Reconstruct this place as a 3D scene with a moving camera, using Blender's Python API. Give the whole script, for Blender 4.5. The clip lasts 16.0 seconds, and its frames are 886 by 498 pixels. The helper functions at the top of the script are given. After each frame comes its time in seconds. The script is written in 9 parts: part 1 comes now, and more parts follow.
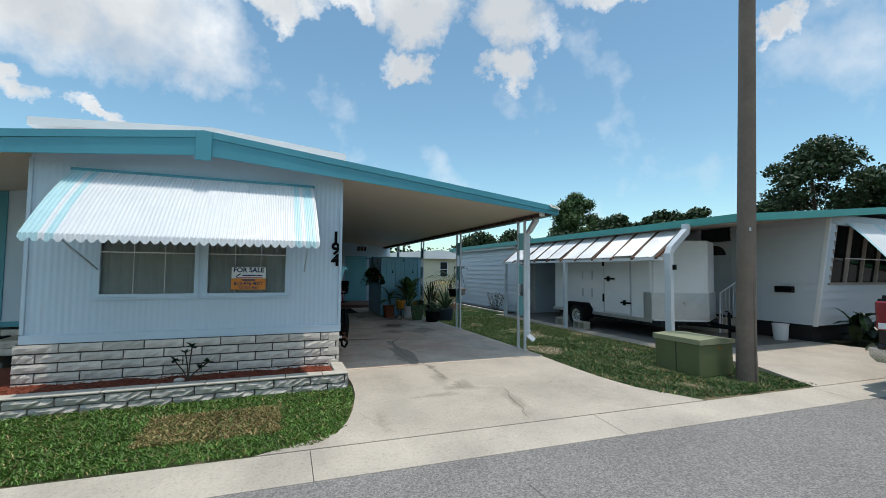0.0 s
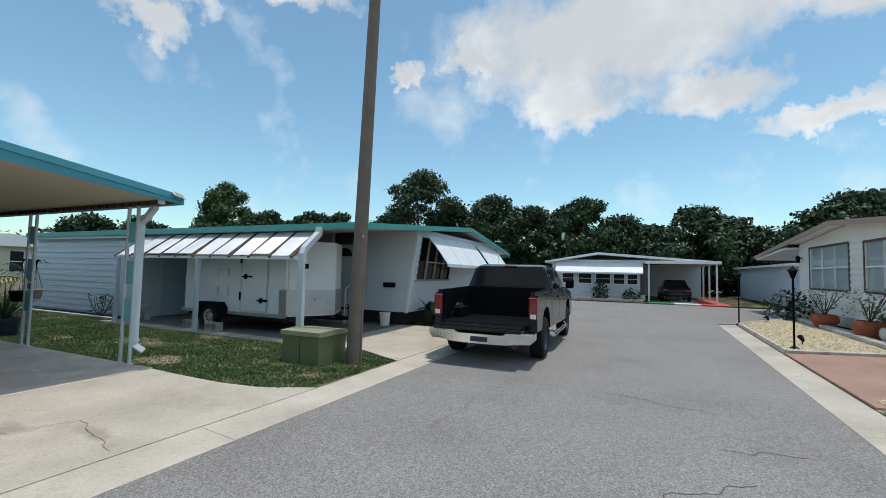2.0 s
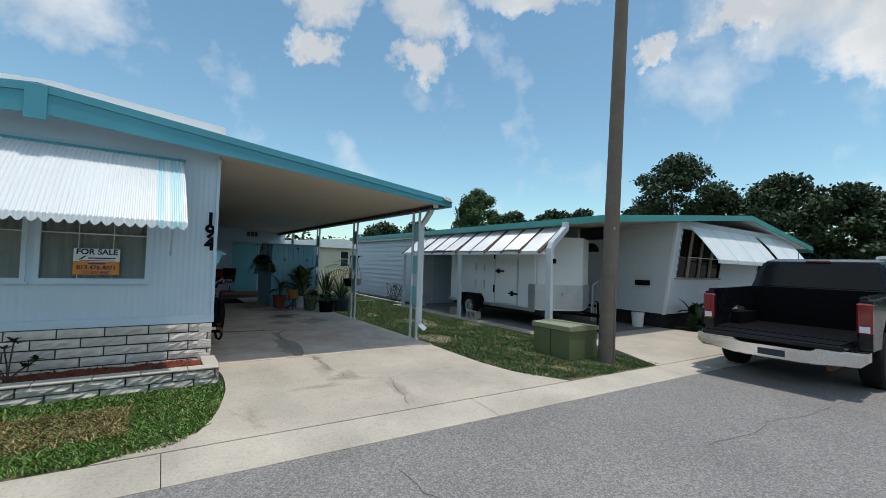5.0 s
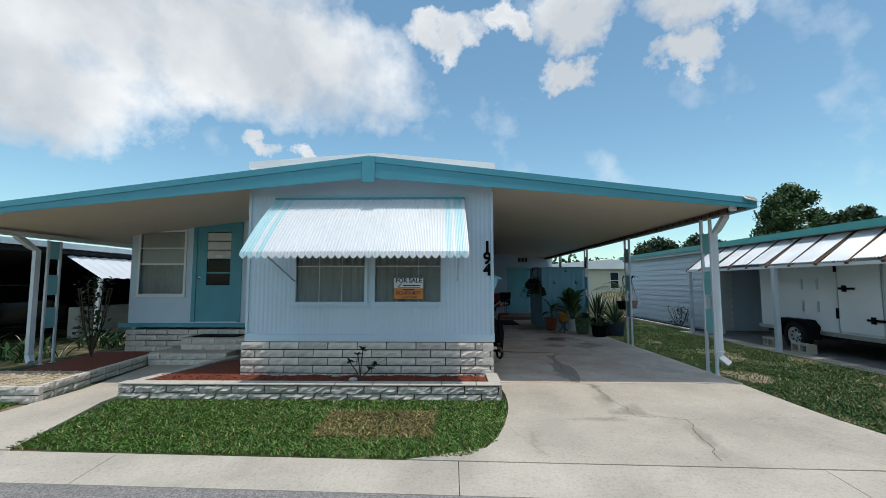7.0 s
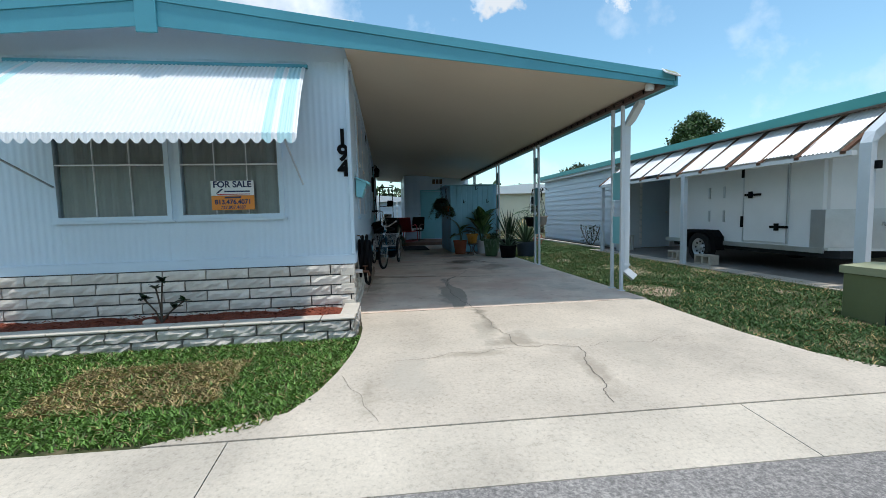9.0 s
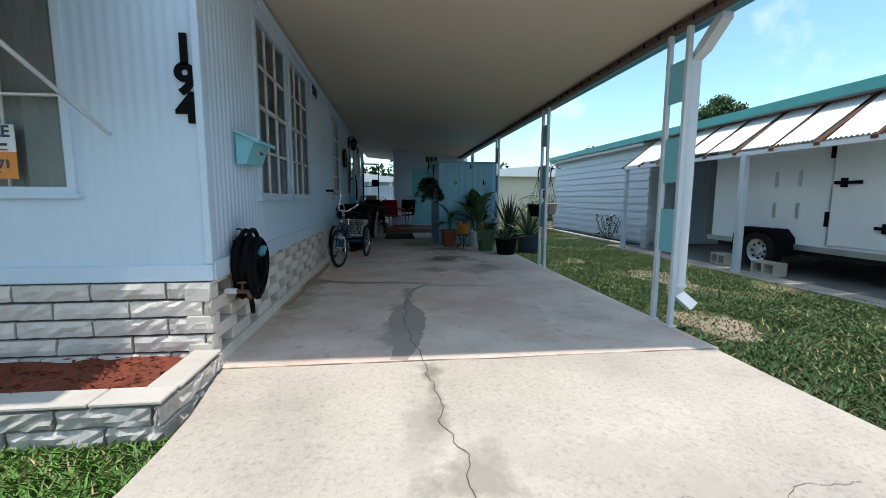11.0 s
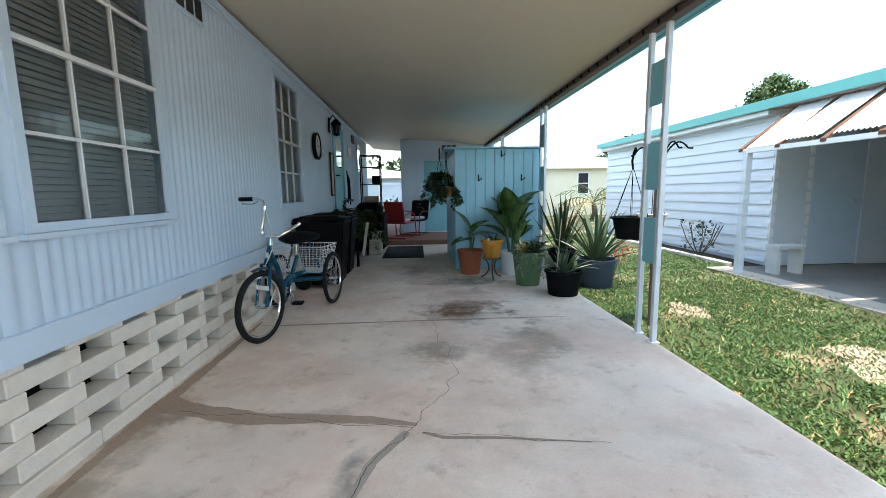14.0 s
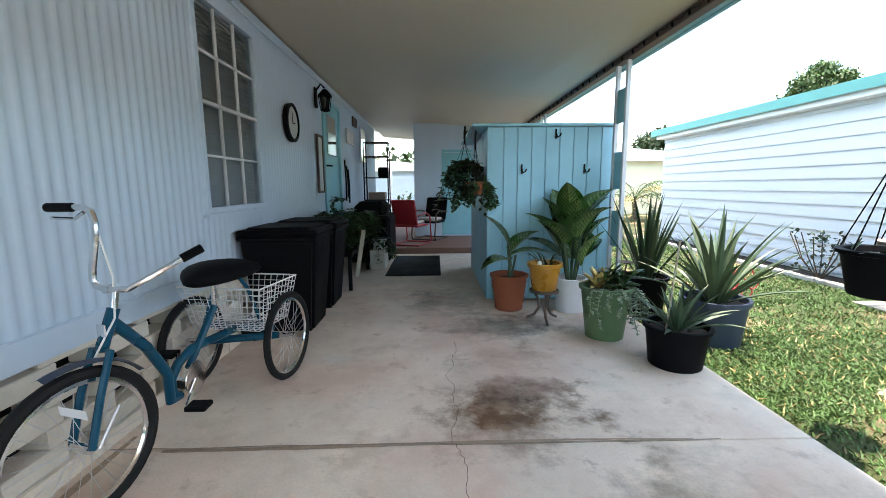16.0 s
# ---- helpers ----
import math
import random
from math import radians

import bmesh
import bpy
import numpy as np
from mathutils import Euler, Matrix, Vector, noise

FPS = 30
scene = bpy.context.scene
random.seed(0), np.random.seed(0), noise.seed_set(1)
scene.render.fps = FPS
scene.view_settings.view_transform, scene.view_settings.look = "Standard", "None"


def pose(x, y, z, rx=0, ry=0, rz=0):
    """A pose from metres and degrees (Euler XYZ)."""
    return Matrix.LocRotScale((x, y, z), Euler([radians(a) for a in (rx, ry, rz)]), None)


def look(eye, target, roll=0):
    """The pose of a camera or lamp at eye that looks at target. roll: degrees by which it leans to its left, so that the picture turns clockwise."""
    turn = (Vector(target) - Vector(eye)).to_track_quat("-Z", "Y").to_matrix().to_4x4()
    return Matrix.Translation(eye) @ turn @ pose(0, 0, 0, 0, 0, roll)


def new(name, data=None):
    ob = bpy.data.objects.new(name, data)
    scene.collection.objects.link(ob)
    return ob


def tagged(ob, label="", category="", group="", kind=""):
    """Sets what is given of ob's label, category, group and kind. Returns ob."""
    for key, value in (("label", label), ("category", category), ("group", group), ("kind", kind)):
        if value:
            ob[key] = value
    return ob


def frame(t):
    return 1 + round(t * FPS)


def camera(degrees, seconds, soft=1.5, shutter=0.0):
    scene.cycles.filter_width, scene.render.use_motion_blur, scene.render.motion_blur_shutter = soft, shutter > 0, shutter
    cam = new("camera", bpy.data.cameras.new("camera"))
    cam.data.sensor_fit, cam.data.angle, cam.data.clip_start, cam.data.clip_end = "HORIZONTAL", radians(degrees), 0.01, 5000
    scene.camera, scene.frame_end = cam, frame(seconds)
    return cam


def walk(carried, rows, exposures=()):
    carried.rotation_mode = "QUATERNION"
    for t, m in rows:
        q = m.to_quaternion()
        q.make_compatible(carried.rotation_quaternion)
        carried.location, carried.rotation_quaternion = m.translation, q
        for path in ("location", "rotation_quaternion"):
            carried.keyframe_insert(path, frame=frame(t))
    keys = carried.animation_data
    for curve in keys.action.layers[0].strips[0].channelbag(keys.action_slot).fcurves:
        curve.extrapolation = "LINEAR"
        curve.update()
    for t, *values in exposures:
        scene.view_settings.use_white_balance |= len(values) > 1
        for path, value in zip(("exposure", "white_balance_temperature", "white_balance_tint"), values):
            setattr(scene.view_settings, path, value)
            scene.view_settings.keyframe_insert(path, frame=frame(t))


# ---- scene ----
cam = camera(93.2, 16.0, soft=0.8)
PATH = [
    (0, (-0.185, 0.405, 1.437), (0.533, 2.269, 1.542), 0.5),
    (0.5, (-0.096, 0.385, 1.442), (1.044, 2.024, 1.556), 1.0),
    (1, (-0.021, 0.35, 1.449), (1.412, 1.74, 1.57), 1.2),
    (1.5, (0.031, 0.337, 1.439), (1.698, 1.435, 1.569), 1.0),
    (2, (0.087, 0.236, 1.489), (1.911, 1.047, 1.6), 1.3),
    (2.5, (0.121, 0.19, 1.476), (2.054, 0.691, 1.584), 1.4),
    (3, (0.168, 0.219, 1.423), (2.148, 0.485, 1.527), 0.8),
    (3.5, (0.175, 0.215, 1.423), (2.159, 0.447, 1.515), 0.2),
    (4, (0.152, 0.251, 1.416), (2.109, 0.654, 1.504), 0.1),
    (4.5, (0.078, 0.266, 1.442), (1.776, 1.32, 1.512), 1.2),
    (5, (0.014, 0.349, 1.413), (1.131, 2.006, 1.485), 1.8),
    (5.2, (-0.032, 0.398, 1.423), (0.863, 2.185, 1.503), 1.2),
    (7.3, (0.088, 0.676, 1.371), (0.03, 2.669, 1.531), -0.0),
    (7.5, (0.156, 0.804, 1.342), (0.148, 2.798, 1.495), -0.6),
    (8, (0.441, 1.137, 1.176), (0.462, 3.136, 1.231), -0.0),
    (8.5, (0.691, 1.558, 1.085), (0.84, 3.549, 0.975), -0.4),
    (9, (0.97, 1.994, 1.061), (1.237, 3.969, 0.898), -1.4),
    (9.5, (1.196, 2.455, 1.06), (1.48, 4.424, 0.853), -0.2),
    (9.7, (1.234, 2.669, 1.074), (1.55, 4.632, 0.856), -0.7),
    (11.8, (1.992, 4.741, 1.066), (2.171, 6.717, 0.813), 0.3),
    (12, (2.018, 4.955, 1.09), (2.197, 6.93, 0.834), -0.0),
    (12.5, (2.121, 5.485, 1.108), (2.271, 7.462, 0.842), -0.0),
    (13, (2.139, 6.007, 1.135), (2.259, 7.986, 0.87), -0.3),
    (13.5, (2.183, 6.526, 1.164), (2.298, 8.505, 0.899), -1.1),
    (14, (2.206, 7.023, 1.204), (2.316, 9.001, 0.935), -0.8),
    (14.5, (2.225, 7.526, 1.206), (2.326, 9.505, 0.935), -1.1),
    (15, (2.257, 7.995, 1.226), (2.327, 9.975, 0.953), 0.1),
    (15.5, (2.213, 8.496, 1.224), (2.277, 10.475, 0.937), -0.4),
    (16, (2.209, 8.992, 1.238), (2.244, 10.97, 0.942), -0.4),
]
walk(cam, [(t, look(eye, target, roll)) for t, eye, target, roll in PATH],
     [(0, 0.25, 6600, 10), (5.2, 0.15, 6600, 10), (7.3, 0.2, 6500, 10), (8.4, 0.42, 6450, 10), (9.7, 0.7, 6400, 11), (11.8, 1.2, 6550, 14), (12.5, 2.0, 6850, 16), (13.5, 2.35, 7050, 18), (14.5, 2.5, 7250, 19), (16, 2.82, 7500, 21)])

# ---- light ----
SUN_DIR = Vector((0.05, -0.14, 1.0)).normalized()
world = bpy.data.worlds.new("sky")
scene.world = world
world.use_nodes = True
wn, wl = world.node_tree.nodes, world.node_tree.links
wn.clear()


def wnode(kind, **props):
    n = wn.new(kind)
    for k, v in props.items():
        setattr(n, k, v)
    return n


def wmath(op, a, b=None, clamp=False):
    n = wnode("ShaderNodeMath", operation=op, use_clamp=clamp)
    for i, v in enumerate((a, b)):
        if v is None:
            continue
        if isinstance(v, (int, float)):
            n.inputs[i].default_value = v
        else:
            wl.new(v, n.inputs[i])
    return n.outputs[0]


sky = wnode("ShaderNodeTexSky", sky_type="NISHITA", sun_disc=False)
sky.sun_elevation = math.asin(SUN_DIR.z)
sky.sun_rotation = math.atan2(SUN_DIR.x, SUN_DIR.y)
sky.air_density, sky.dust_density, sky.ozone_density = 1.0, 0.6, 2.0
coord = wnode("ShaderNodeTexCoord")
warp = wnode("ShaderNodeTexNoise")
warp.inputs["Scale"].default_value, warp.inputs["Detail"].default_value = 6.5, 9.0
warp.inputs["Roughness"].default_value = 0.56
wl.new(coord.outputs["Generated"], warp.inputs["Vector"])
# cumulus banks: azimuth from +y to the right, elevation, width, height (degrees)
CLOUDS = [(-33, 28, 29, 10.5), (-50, 20, 17, 8), (-25, 16.8, 3, 1.4), (-19, 16.4, 3, 1.2), (-1, 31.5, 6, 2.4), (7, 33, 4, 2), (17, 32.5, 6.5, 4),
          (16, 26.7, 3.6, 2.2), (30, 32, 6.5, 4.4), (29.5, 27, 4, 2.2), (46, 33, 7, 2.6), (60.3, 25.6, 2.4, 1.8), (86, 29, 19, 9), (83, 22, 8, 4.5), (70, 27, 5, 2.6),
          (106, 31, 14, 7), (99, 21, 8, 3.4), (116, 27, 9, 4), (110, 16.8, 8, 2.0), (117, 18.4, 5, 2.2), (131, 15.8, 7, 3.4), (129, 24.5, 5, 2.4), (138, 30, 10, 5),
          (170, 30, 24, 10), (-120, 28, 30, 10), (-160, 35, 20, 9), (-85, 24, 16, 8)]
ragged = wnode("ShaderNodeTexNoise")
ragged.inputs["Scale"].default_value, ragged.inputs["Detail"].default_value, ragged.inputs["Roughness"].default_value = 11.0, 9.0, 0.62
wl.new(coord.outputs["Generated"], ragged.inputs["Vector"])
centred = wnode("ShaderNodeVectorMath", operation="SUBTRACT")
wl.new(ragged.outputs["Color"], centred.inputs[0])
centred.inputs[1].default_value = (0.5, 0.5, 0.5)
small = wnode("ShaderNodeVectorMath", operation="SCALE")
wl.new(centred.outputs[0], small.inputs[0])
small.inputs["Scale"].default_value = 0.2
bent = wnode("ShaderNodeVectorMath", operation="ADD")
wl.new(coord.outputs["Generated"], bent.inputs[0])
wl.new(small.outputs[0], bent.inputs[1])
total = None
for az, el, w, h in CLOUDS:
    a, e = radians(az), radians(el)
    d = Vector((math.sin(a) * math.cos(e), math.cos(a) * math.cos(e), math.sin(e)))
    side = Vector((math.cos(a), -math.sin(a), 0))
    up = side.cross(d)
    parts = []
    for axis, size in ((side, w), (up, h)):
        dot = wnode("ShaderNodeVectorMath", operation="DOT_PRODUCT")
        wl.new(bent.outputs[0], dot.inputs[0])
        dot.inputs[1].default_value = axis / math.sin(radians(size))
        parts.append(wmath("POWER", dot.outputs["Value"], 2.0))
    front = wnode("ShaderNodeVectorMath", operation="DOT_PRODUCT")
    wl.new(coord.outputs["Generated"], front.inputs[0])
    front.inputs[1].default_value = d
    ahead = wmath("GREATER_THAN", front.outputs["Value"], 0.3)
    blob = wmath("MULTIPLY", wmath("SUBTRACT", 1.0, wmath("ADD", parts[0], parts[1])), ahead)
    blob = wmath("MAXIMUM", blob, -1.0)
    total = blob if total is None else wmath("MAXIMUM", total, blob)
lump = wmath("MULTIPLY", wmath("SUBTRACT", warp.outputs["Fac"], 0.5), 1.5)
dens = wmath("MULTIPLY", wmath("ADD", wmath("SUBTRACT", total, 0.08), lump), 1.5, clamp=True)
inner = wnode("ShaderNodeTexNoise")
inner.inputs["Scale"].default_value, inner.inputs["Detail"].default_value = 3.2, 6.0
wl.new(coord.outputs["Generated"], inner.inputs["Vector"])
shade = wnode("ShaderNodeMix", data_type="RGBA")
wl.new(wmath("SUBTRACT", wmath("MULTIPLY", wmath("SUBTRACT", inner.outputs["Fac"], 0.33), 4.2), wmath("MULTIPLY", total, 0.6), clamp=True), shade.inputs["Factor"])
shade.inputs[6].default_value, shade.inputs[7].default_value = (3.7, 4.0, 4.3, 1), (6.0, 6.2, 6.35, 1)
mixs = wnode("ShaderNodeMix", data_type="RGBA")
wl.new(dens, mixs.inputs["Factor"])
tone = wnode("ShaderNodeMix", data_type="RGBA", blend_type="MULTIPLY")
tone.inputs["Factor"].default_value, tone.inputs[7].default_value = 1.0, (0.88, 1.08, 0.99, 1)
wl.new(sky.outputs["Color"], tone.inputs[6])
wl.new(tone.outputs[2], mixs.inputs[6])
wl.new(shade.outputs[2], mixs.inputs[7])
back = wnode("ShaderNodeBackground")
back.inputs["Strength"].default_value = 0.142
wl.new(mixs.outputs[2], back.inputs["Color"])
wout = wnode("ShaderNodeOutputWorld")
wl.new(back.outputs[0], wout.inputs["Surface"])

sun = new("sun", bpy.data.lights.new("sun", "SUN"))
sun.data.energy, sun.data.angle, sun.data.color = 2.25, radians(1.5), (1.0, 0.96, 0.9)
sun.matrix_world = look(SUN_DIR * 60, (0, 0, 0))
scene.view_settings.exposure = 0.0

# ---- materials ----
def ramp(nt, fac, stops):
    r = nt.nodes.new("ShaderNodeValToRGB")
    el = r.color_ramp.elements
    while len(el) < len(stops):
        el.new(0.5)
    for e, (p, c) in zip(el, stops):
        e.position, e.color = p, (*c, 1)
    nt.links.new(fac, r.inputs[0])
    return r.outputs[0]


def noise_out(nt, scale, detail=4.0, rough=0.55, vec=None):
    n = nt.nodes.new("ShaderNodeTexNoise")
    n.inputs["Scale"].default_value, n.inputs["Detail"].default_value, n.inputs["Roughness"].default_value = scale, detail, rough
    if vec is None:
        tc = nt.nodes.new("ShaderNodeTexCoord")
        vec = tc.outputs["Object"]
    nt.links.new(vec, n.inputs["Vector"])
    return n.outputs["Fac"]


def mix_rgb(nt, fac, a, b, mode="MIX"):
    m = nt.nodes.new("ShaderNodeMix")
    m.data_type, m.blend_type = "RGBA", mode
    for sock, v in ((m.inputs["Factor"], fac), (m.inputs[6], a), (m.inputs[7], b)):
        if isinstance(v, (int, float)):
            sock.default_value = v
        elif isinstance(v, tuple):
            sock.default_value = (*v, 1)
        else:
            nt.links.new(v, sock)
    return m.outputs[2]


def paint(name, color, rough=0.5, metal=0.0, vary=0.12, scale=3.0, grain=60.0, bump=0.15, dirt=0.0, dirt_color=(0.12, 0.1, 0.08), random_shift=0.0, spec=0.5, coat=0.0):
    """A surface with large stains, fine grain and a slight relief."""
    m = bpy.data.materials.new(name)
    m.use_nodes = True
    nt = m.node_tree
    b = nt.nodes["Principled BSDF"]
    big, fine = noise_out(nt, scale, 5.0), noise_out(nt, grain, 3.0)
    lo = tuple(c * (1 - vary) for c in color)
    hi = tuple(min(1.0, c * (1 + vary * 0.6)) for c in color)
    col = ramp(nt, big, [(0.3, lo), (0.7, hi)])
    col = mix_rgb(nt, 0.25 * min(1.0, vary * 4), col, ramp(nt, fine, [(0.3, tuple(c * 0.7 for c in color)), (0.7, tuple(min(1, c * 1.2) for c in color))]))
    if dirt:
        spots = ramp(nt, noise_out(nt, scale * 0.7, 8.0, 0.7), [(0.5, (0, 0, 0)), (0.75, (dirt, dirt, dirt))])
        col = mix_rgb(nt, spots, col, dirt_color)
    if random_shift:
        oi = nt.nodes.new("ShaderNodeObjectInfo")
        k = random_shift
        col = mix_rgb(nt, 1.0, col, ramp(nt, oi.outputs["Random"], [(0, (1 - k,) * 3), (1, (1, 1, 1))]), "MULTIPLY")
    nt.links.new(col, b.inputs["Base Color"])
    rr = ramp(nt, big, [(0.3, (max(0.03, rough - 0.08),) * 3), (0.7, (min(1, rough + 0.08),) * 3)])
    nt.links.new(rr, b.inputs["Roughness"])
    b.inputs["Metallic"].default_value = metal
    b.inputs["Specular IOR Level"].default_value = spec
    b.inputs["Coat Weight"].default_value = coat
    b.inputs["Coat Roughness"].default_value = 0.05
    if bump:
        bp = nt.nodes.new("ShaderNodeBump")
        bp.inputs["Strength"].default_value, bp.inputs["Distance"].default_value = bump, 0.004
        nt.links.new(fine, bp.inputs["Height"])
        nt.links.new(bp.outputs[0], b.inputs["Normal"])
    return m


def glass_mat(name, tint=(0.9, 0.95, 0.95), clear=0.75, rough=0.02):
    m = bpy.data.materials.new(name)
    m.use_nodes = True
    nt = m.node_tree
    nt.nodes.clear()
    out, mix = nt.nodes.new("ShaderNodeOutputMaterial"), nt.nodes.new("ShaderNodeMixShader")
    tr, gl, fr = nt.nodes.new("ShaderNodeBsdfTransparent"), nt.nodes.new("ShaderNodeBsdfGlossy"), nt.nodes.new("ShaderNodeFresnel")
    tr.inputs[0].default_value = (*(c * clear for c in tint), 1)
    gl.inputs["Roughness"].default_value = rough
    fr.inputs["IOR"].default_value = 1.28
    nt.links.new(fr.outputs[0], mix.inputs[0])
    nt.links.new(tr.outputs[0], mix.inputs[1])
    nt.links.new(gl.outputs[0], mix.inputs[2])
    nt.links.new(mix.outputs[0], out.inputs[0])
    return m


def concrete_mat(name, color, stains=(), speck=1.0):
    """Trowelled concrete: broad blotches, pores, and stains as (x, y, radius, colour, weight)."""
    m = paint(name, color, 0.85, vary=0.22, scale=1.3, grain=90, bump=0.3, dirt=0.5, dirt_color=tuple(c * 0.5 for c in color))
    nt = m.node_tree
    b = nt.nodes["Principled BSDF"]
    col = b.inputs["Base Color"].links[0].from_socket
    col = mix_rgb(nt, 1.0, col, ramp(nt, noise_out(nt, 38, 4.0, 0.75), [(0.3, (1 - 0.28 * speck,) * 3), (0.45, (1, 1, 1)), (0.7, (1 + 0.12 * speck,) * 3)]), "MULTIPLY")
    geo = nt.nodes.new("ShaderNodeNewGeometry")
    wob = nt.nodes.new("ShaderNodeTexNoise")
    wob.inputs["Scale"].default_value, wob.inputs["Detail"].default_value, wob.inputs["Roughness"].default_value = 3.0, 8.0, 0.68
    nt.links.new(geo.outputs["Position"], wob.inputs["Vector"])
    for x, y, rx, ry, c, wgt in stains:
        sub = nt.nodes.new("ShaderNodeVectorMath")
        sub.operation = "SUBTRACT"
        nt.links.new(geo.outputs["Position"], sub.inputs[0])
        sub.inputs[1].default_value = (x, y, 0)
        sc = nt.nodes.new("ShaderNodeVectorMath")
        sc.operation = "MULTIPLY"
        nt.links.new(sub.outputs[0], sc.inputs[0])
        sc.inputs[1].default_value = (1 / rx, 1 / ry, 0)
        ln = nt.nodes.new("ShaderNodeVectorMath")
        ln.operation = "LENGTH"
        nt.links.new(sc.outputs[0], ln.inputs[0])
        ad = nt.nodes.new("ShaderNodeMath")
        ad.operation = "MULTIPLY_ADD"
        nt.links.new(wob.outputs["Fac"], ad.inputs[0])
        ad.inputs[1].default_value = 2.4
        nt.links.new(ln.outputs["Value"], ad.inputs[2])
        fac = ramp(nt, ad.outputs[0], [(0.0, (wgt,) * 3), (0.6, (wgt,) * 3), (0.8, (0, 0, 0))])
        mp = nt.nodes.new("ShaderNodeMath")
        mp.operation = "DIVIDE"
        nt.links.new(ad.outputs[0], mp.inputs[0])
        mp.inputs[1].default_value = 2.3
        nt.links.new(mp.outputs[0], fac.node.inputs[0])
        col = mix_rgb(nt, fac, col, c)
    nt.links.new(col, b.inputs["Base Color"])
    return m


def patchy_mat(name, a, b2, scale, lo=0.45, hi=0.6, rough=0.95, grain=120, vary=0.3):
    m = paint(name, a, rough, vary=vary, scale=scale * 2, grain=grain, bump=0.5, spec=0.2)
    nt = m.node_tree
    b = nt.nodes["Principled BSDF"]
    col = b.inputs["Base Color"].links[0].from_socket
    fac = ramp(nt, noise_out(nt, scale, 6.0, 0.6), [(lo, (0, 0, 0)), (hi, (1, 1, 1))])
    other = ramp(nt, noise_out(nt, grain * 0.7, 3.0), [(0.3, tuple(c * 0.75 for c in b2)), (0.7, tuple(min(1, c * 1.2) for c in b2))])
    nt.links.new(mix_rgb(nt, fac, col, other), b.inputs["Base Color"])
    return m


def leaf_mat(name, color, back=None, vary=0.35, rough=0.45, pale=None):
    m = paint(name, color, rough, vary=vary, scale=9.0, grain=45, bump=0.1, random_shift=0.0)
    nt = m.node_tree
    b = nt.nodes["Principled BSDF"]
    col = b.inputs["Base Color"].links[0].from_socket
    geo = nt.nodes.new("ShaderNodeNewGeometry")
    col = mix_rgb(nt, 1.0, col, ramp(nt, geo.outputs["Random Per Island"], [(0, (0.55, 0.55, 0.55)), (1, (1.25, 1.25, 1.1))]), "MULTIPLY")
    if pale:
        fac = ramp(nt, noise_out(nt, 55, 2.0, 0.5), [(0.53, (0, 0, 0)), (0.6, (0.85,) * 3)])
        col = mix_rgb(nt, fac, col, pale)
    nt.links.new(col, b.inputs["Base Color"])
    return m


M_ASPHALT = patchy_mat("asphalt", (0.235, 0.22, 0.21), (0.262, 0.247, 0.234), 0.35, 0.4, 0.7, grain=160, vary=0.1)
nt_ = M_ASPHALT.node_tree
b_ = nt_.nodes["Principled BSDF"]
chips = ramp(nt_, noise_out(nt_, 62, 2.5, 0.75), [(0.34, (0.62, 0.62, 0.62)), (0.5, (1.0, 1.0, 1.0)), (0.66, (1.6, 1.58, 1.53))])
nt_.links.new(mix_rgb(nt_, 1.0, b_.inputs["Base Color"].links[0].from_socket, chips, "MULTIPLY"), b_.inputs["Base Color"])
M_KERB = concrete_mat("kerb_concrete", (0.52, 0.46, 0.38), [(-4.2, 4.3, 0.5, 0.25, (0.2, 0.19, 0.17), 0.5)])
RUST, OIL, WET = (0.16, 0.085, 0.04), (0.13, 0.115, 0.095), (0.2, 0.19, 0.17)
M_SLAB = concrete_mat("slab_concrete", (0.74, 0.61, 0.505), [
    (2.62, 11.15, 0.72, 0.8, (0.15, 0.07, 0.03), 1.0), (2.75, 11.3, 0.5, 0.5, (0.09, 0.05, 0.03), 0.9), (2.33, 10.1, 0.3, 0.4, (0.22, 0.15, 0.09), 0.8), (3.05, 10.25, 0.5, 0.7, (0.24, 0.19, 0.14), 0.85), (2.75, 12.6, 0.9, 0.7, OIL, 0.9), (2.2, 13.4, 0.6, 1.0, OIL, 0.7), (1.3, 9.22, 0.95, 0.16, (0.2, 0.17, 0.13), 0.9), (1.1, 8.6, 0.5, 0.25, (0.3, 0.25, 0.2), 0.6), (0.75, 8.7, 0.3, 2.2, (0.25, 0.2, 0.14), 0.7),
    (3.3, 10.3, 0.45, 0.8, (0.3, 0.24, 0.18), 0.6), (2.45, 10.0, 0.25, 0.3, OIL, 0.6), (1.82, 7.75, 0.26, 0.6, WET, 0.95), (1.72, 7.1, 0.22, 0.7, WET, 0.8), (1.9, 8.5, 0.14, 0.5, WET, 0.8), (3.5, 7.6, 0.5, 0.7, (0.4, 0.36, 0.3), 0.4),
    (1.5, 11.9, 0.35, 0.16, (0.62, 0.6, 0.56), 0.7), (2.9, 9.9, 0.5, 0.5, (0.32, 0.26, 0.2), 0.6), (2.7, 11.9, 0.6, 0.45, (0.24, 0.16, 0.1), 0.8)], speck=0.25)
nt_ = M_SLAB.node_tree
b_ = nt_.nodes["Principled BSDF"]
col_ = b_.inputs["Base Color"].links[0].from_socket
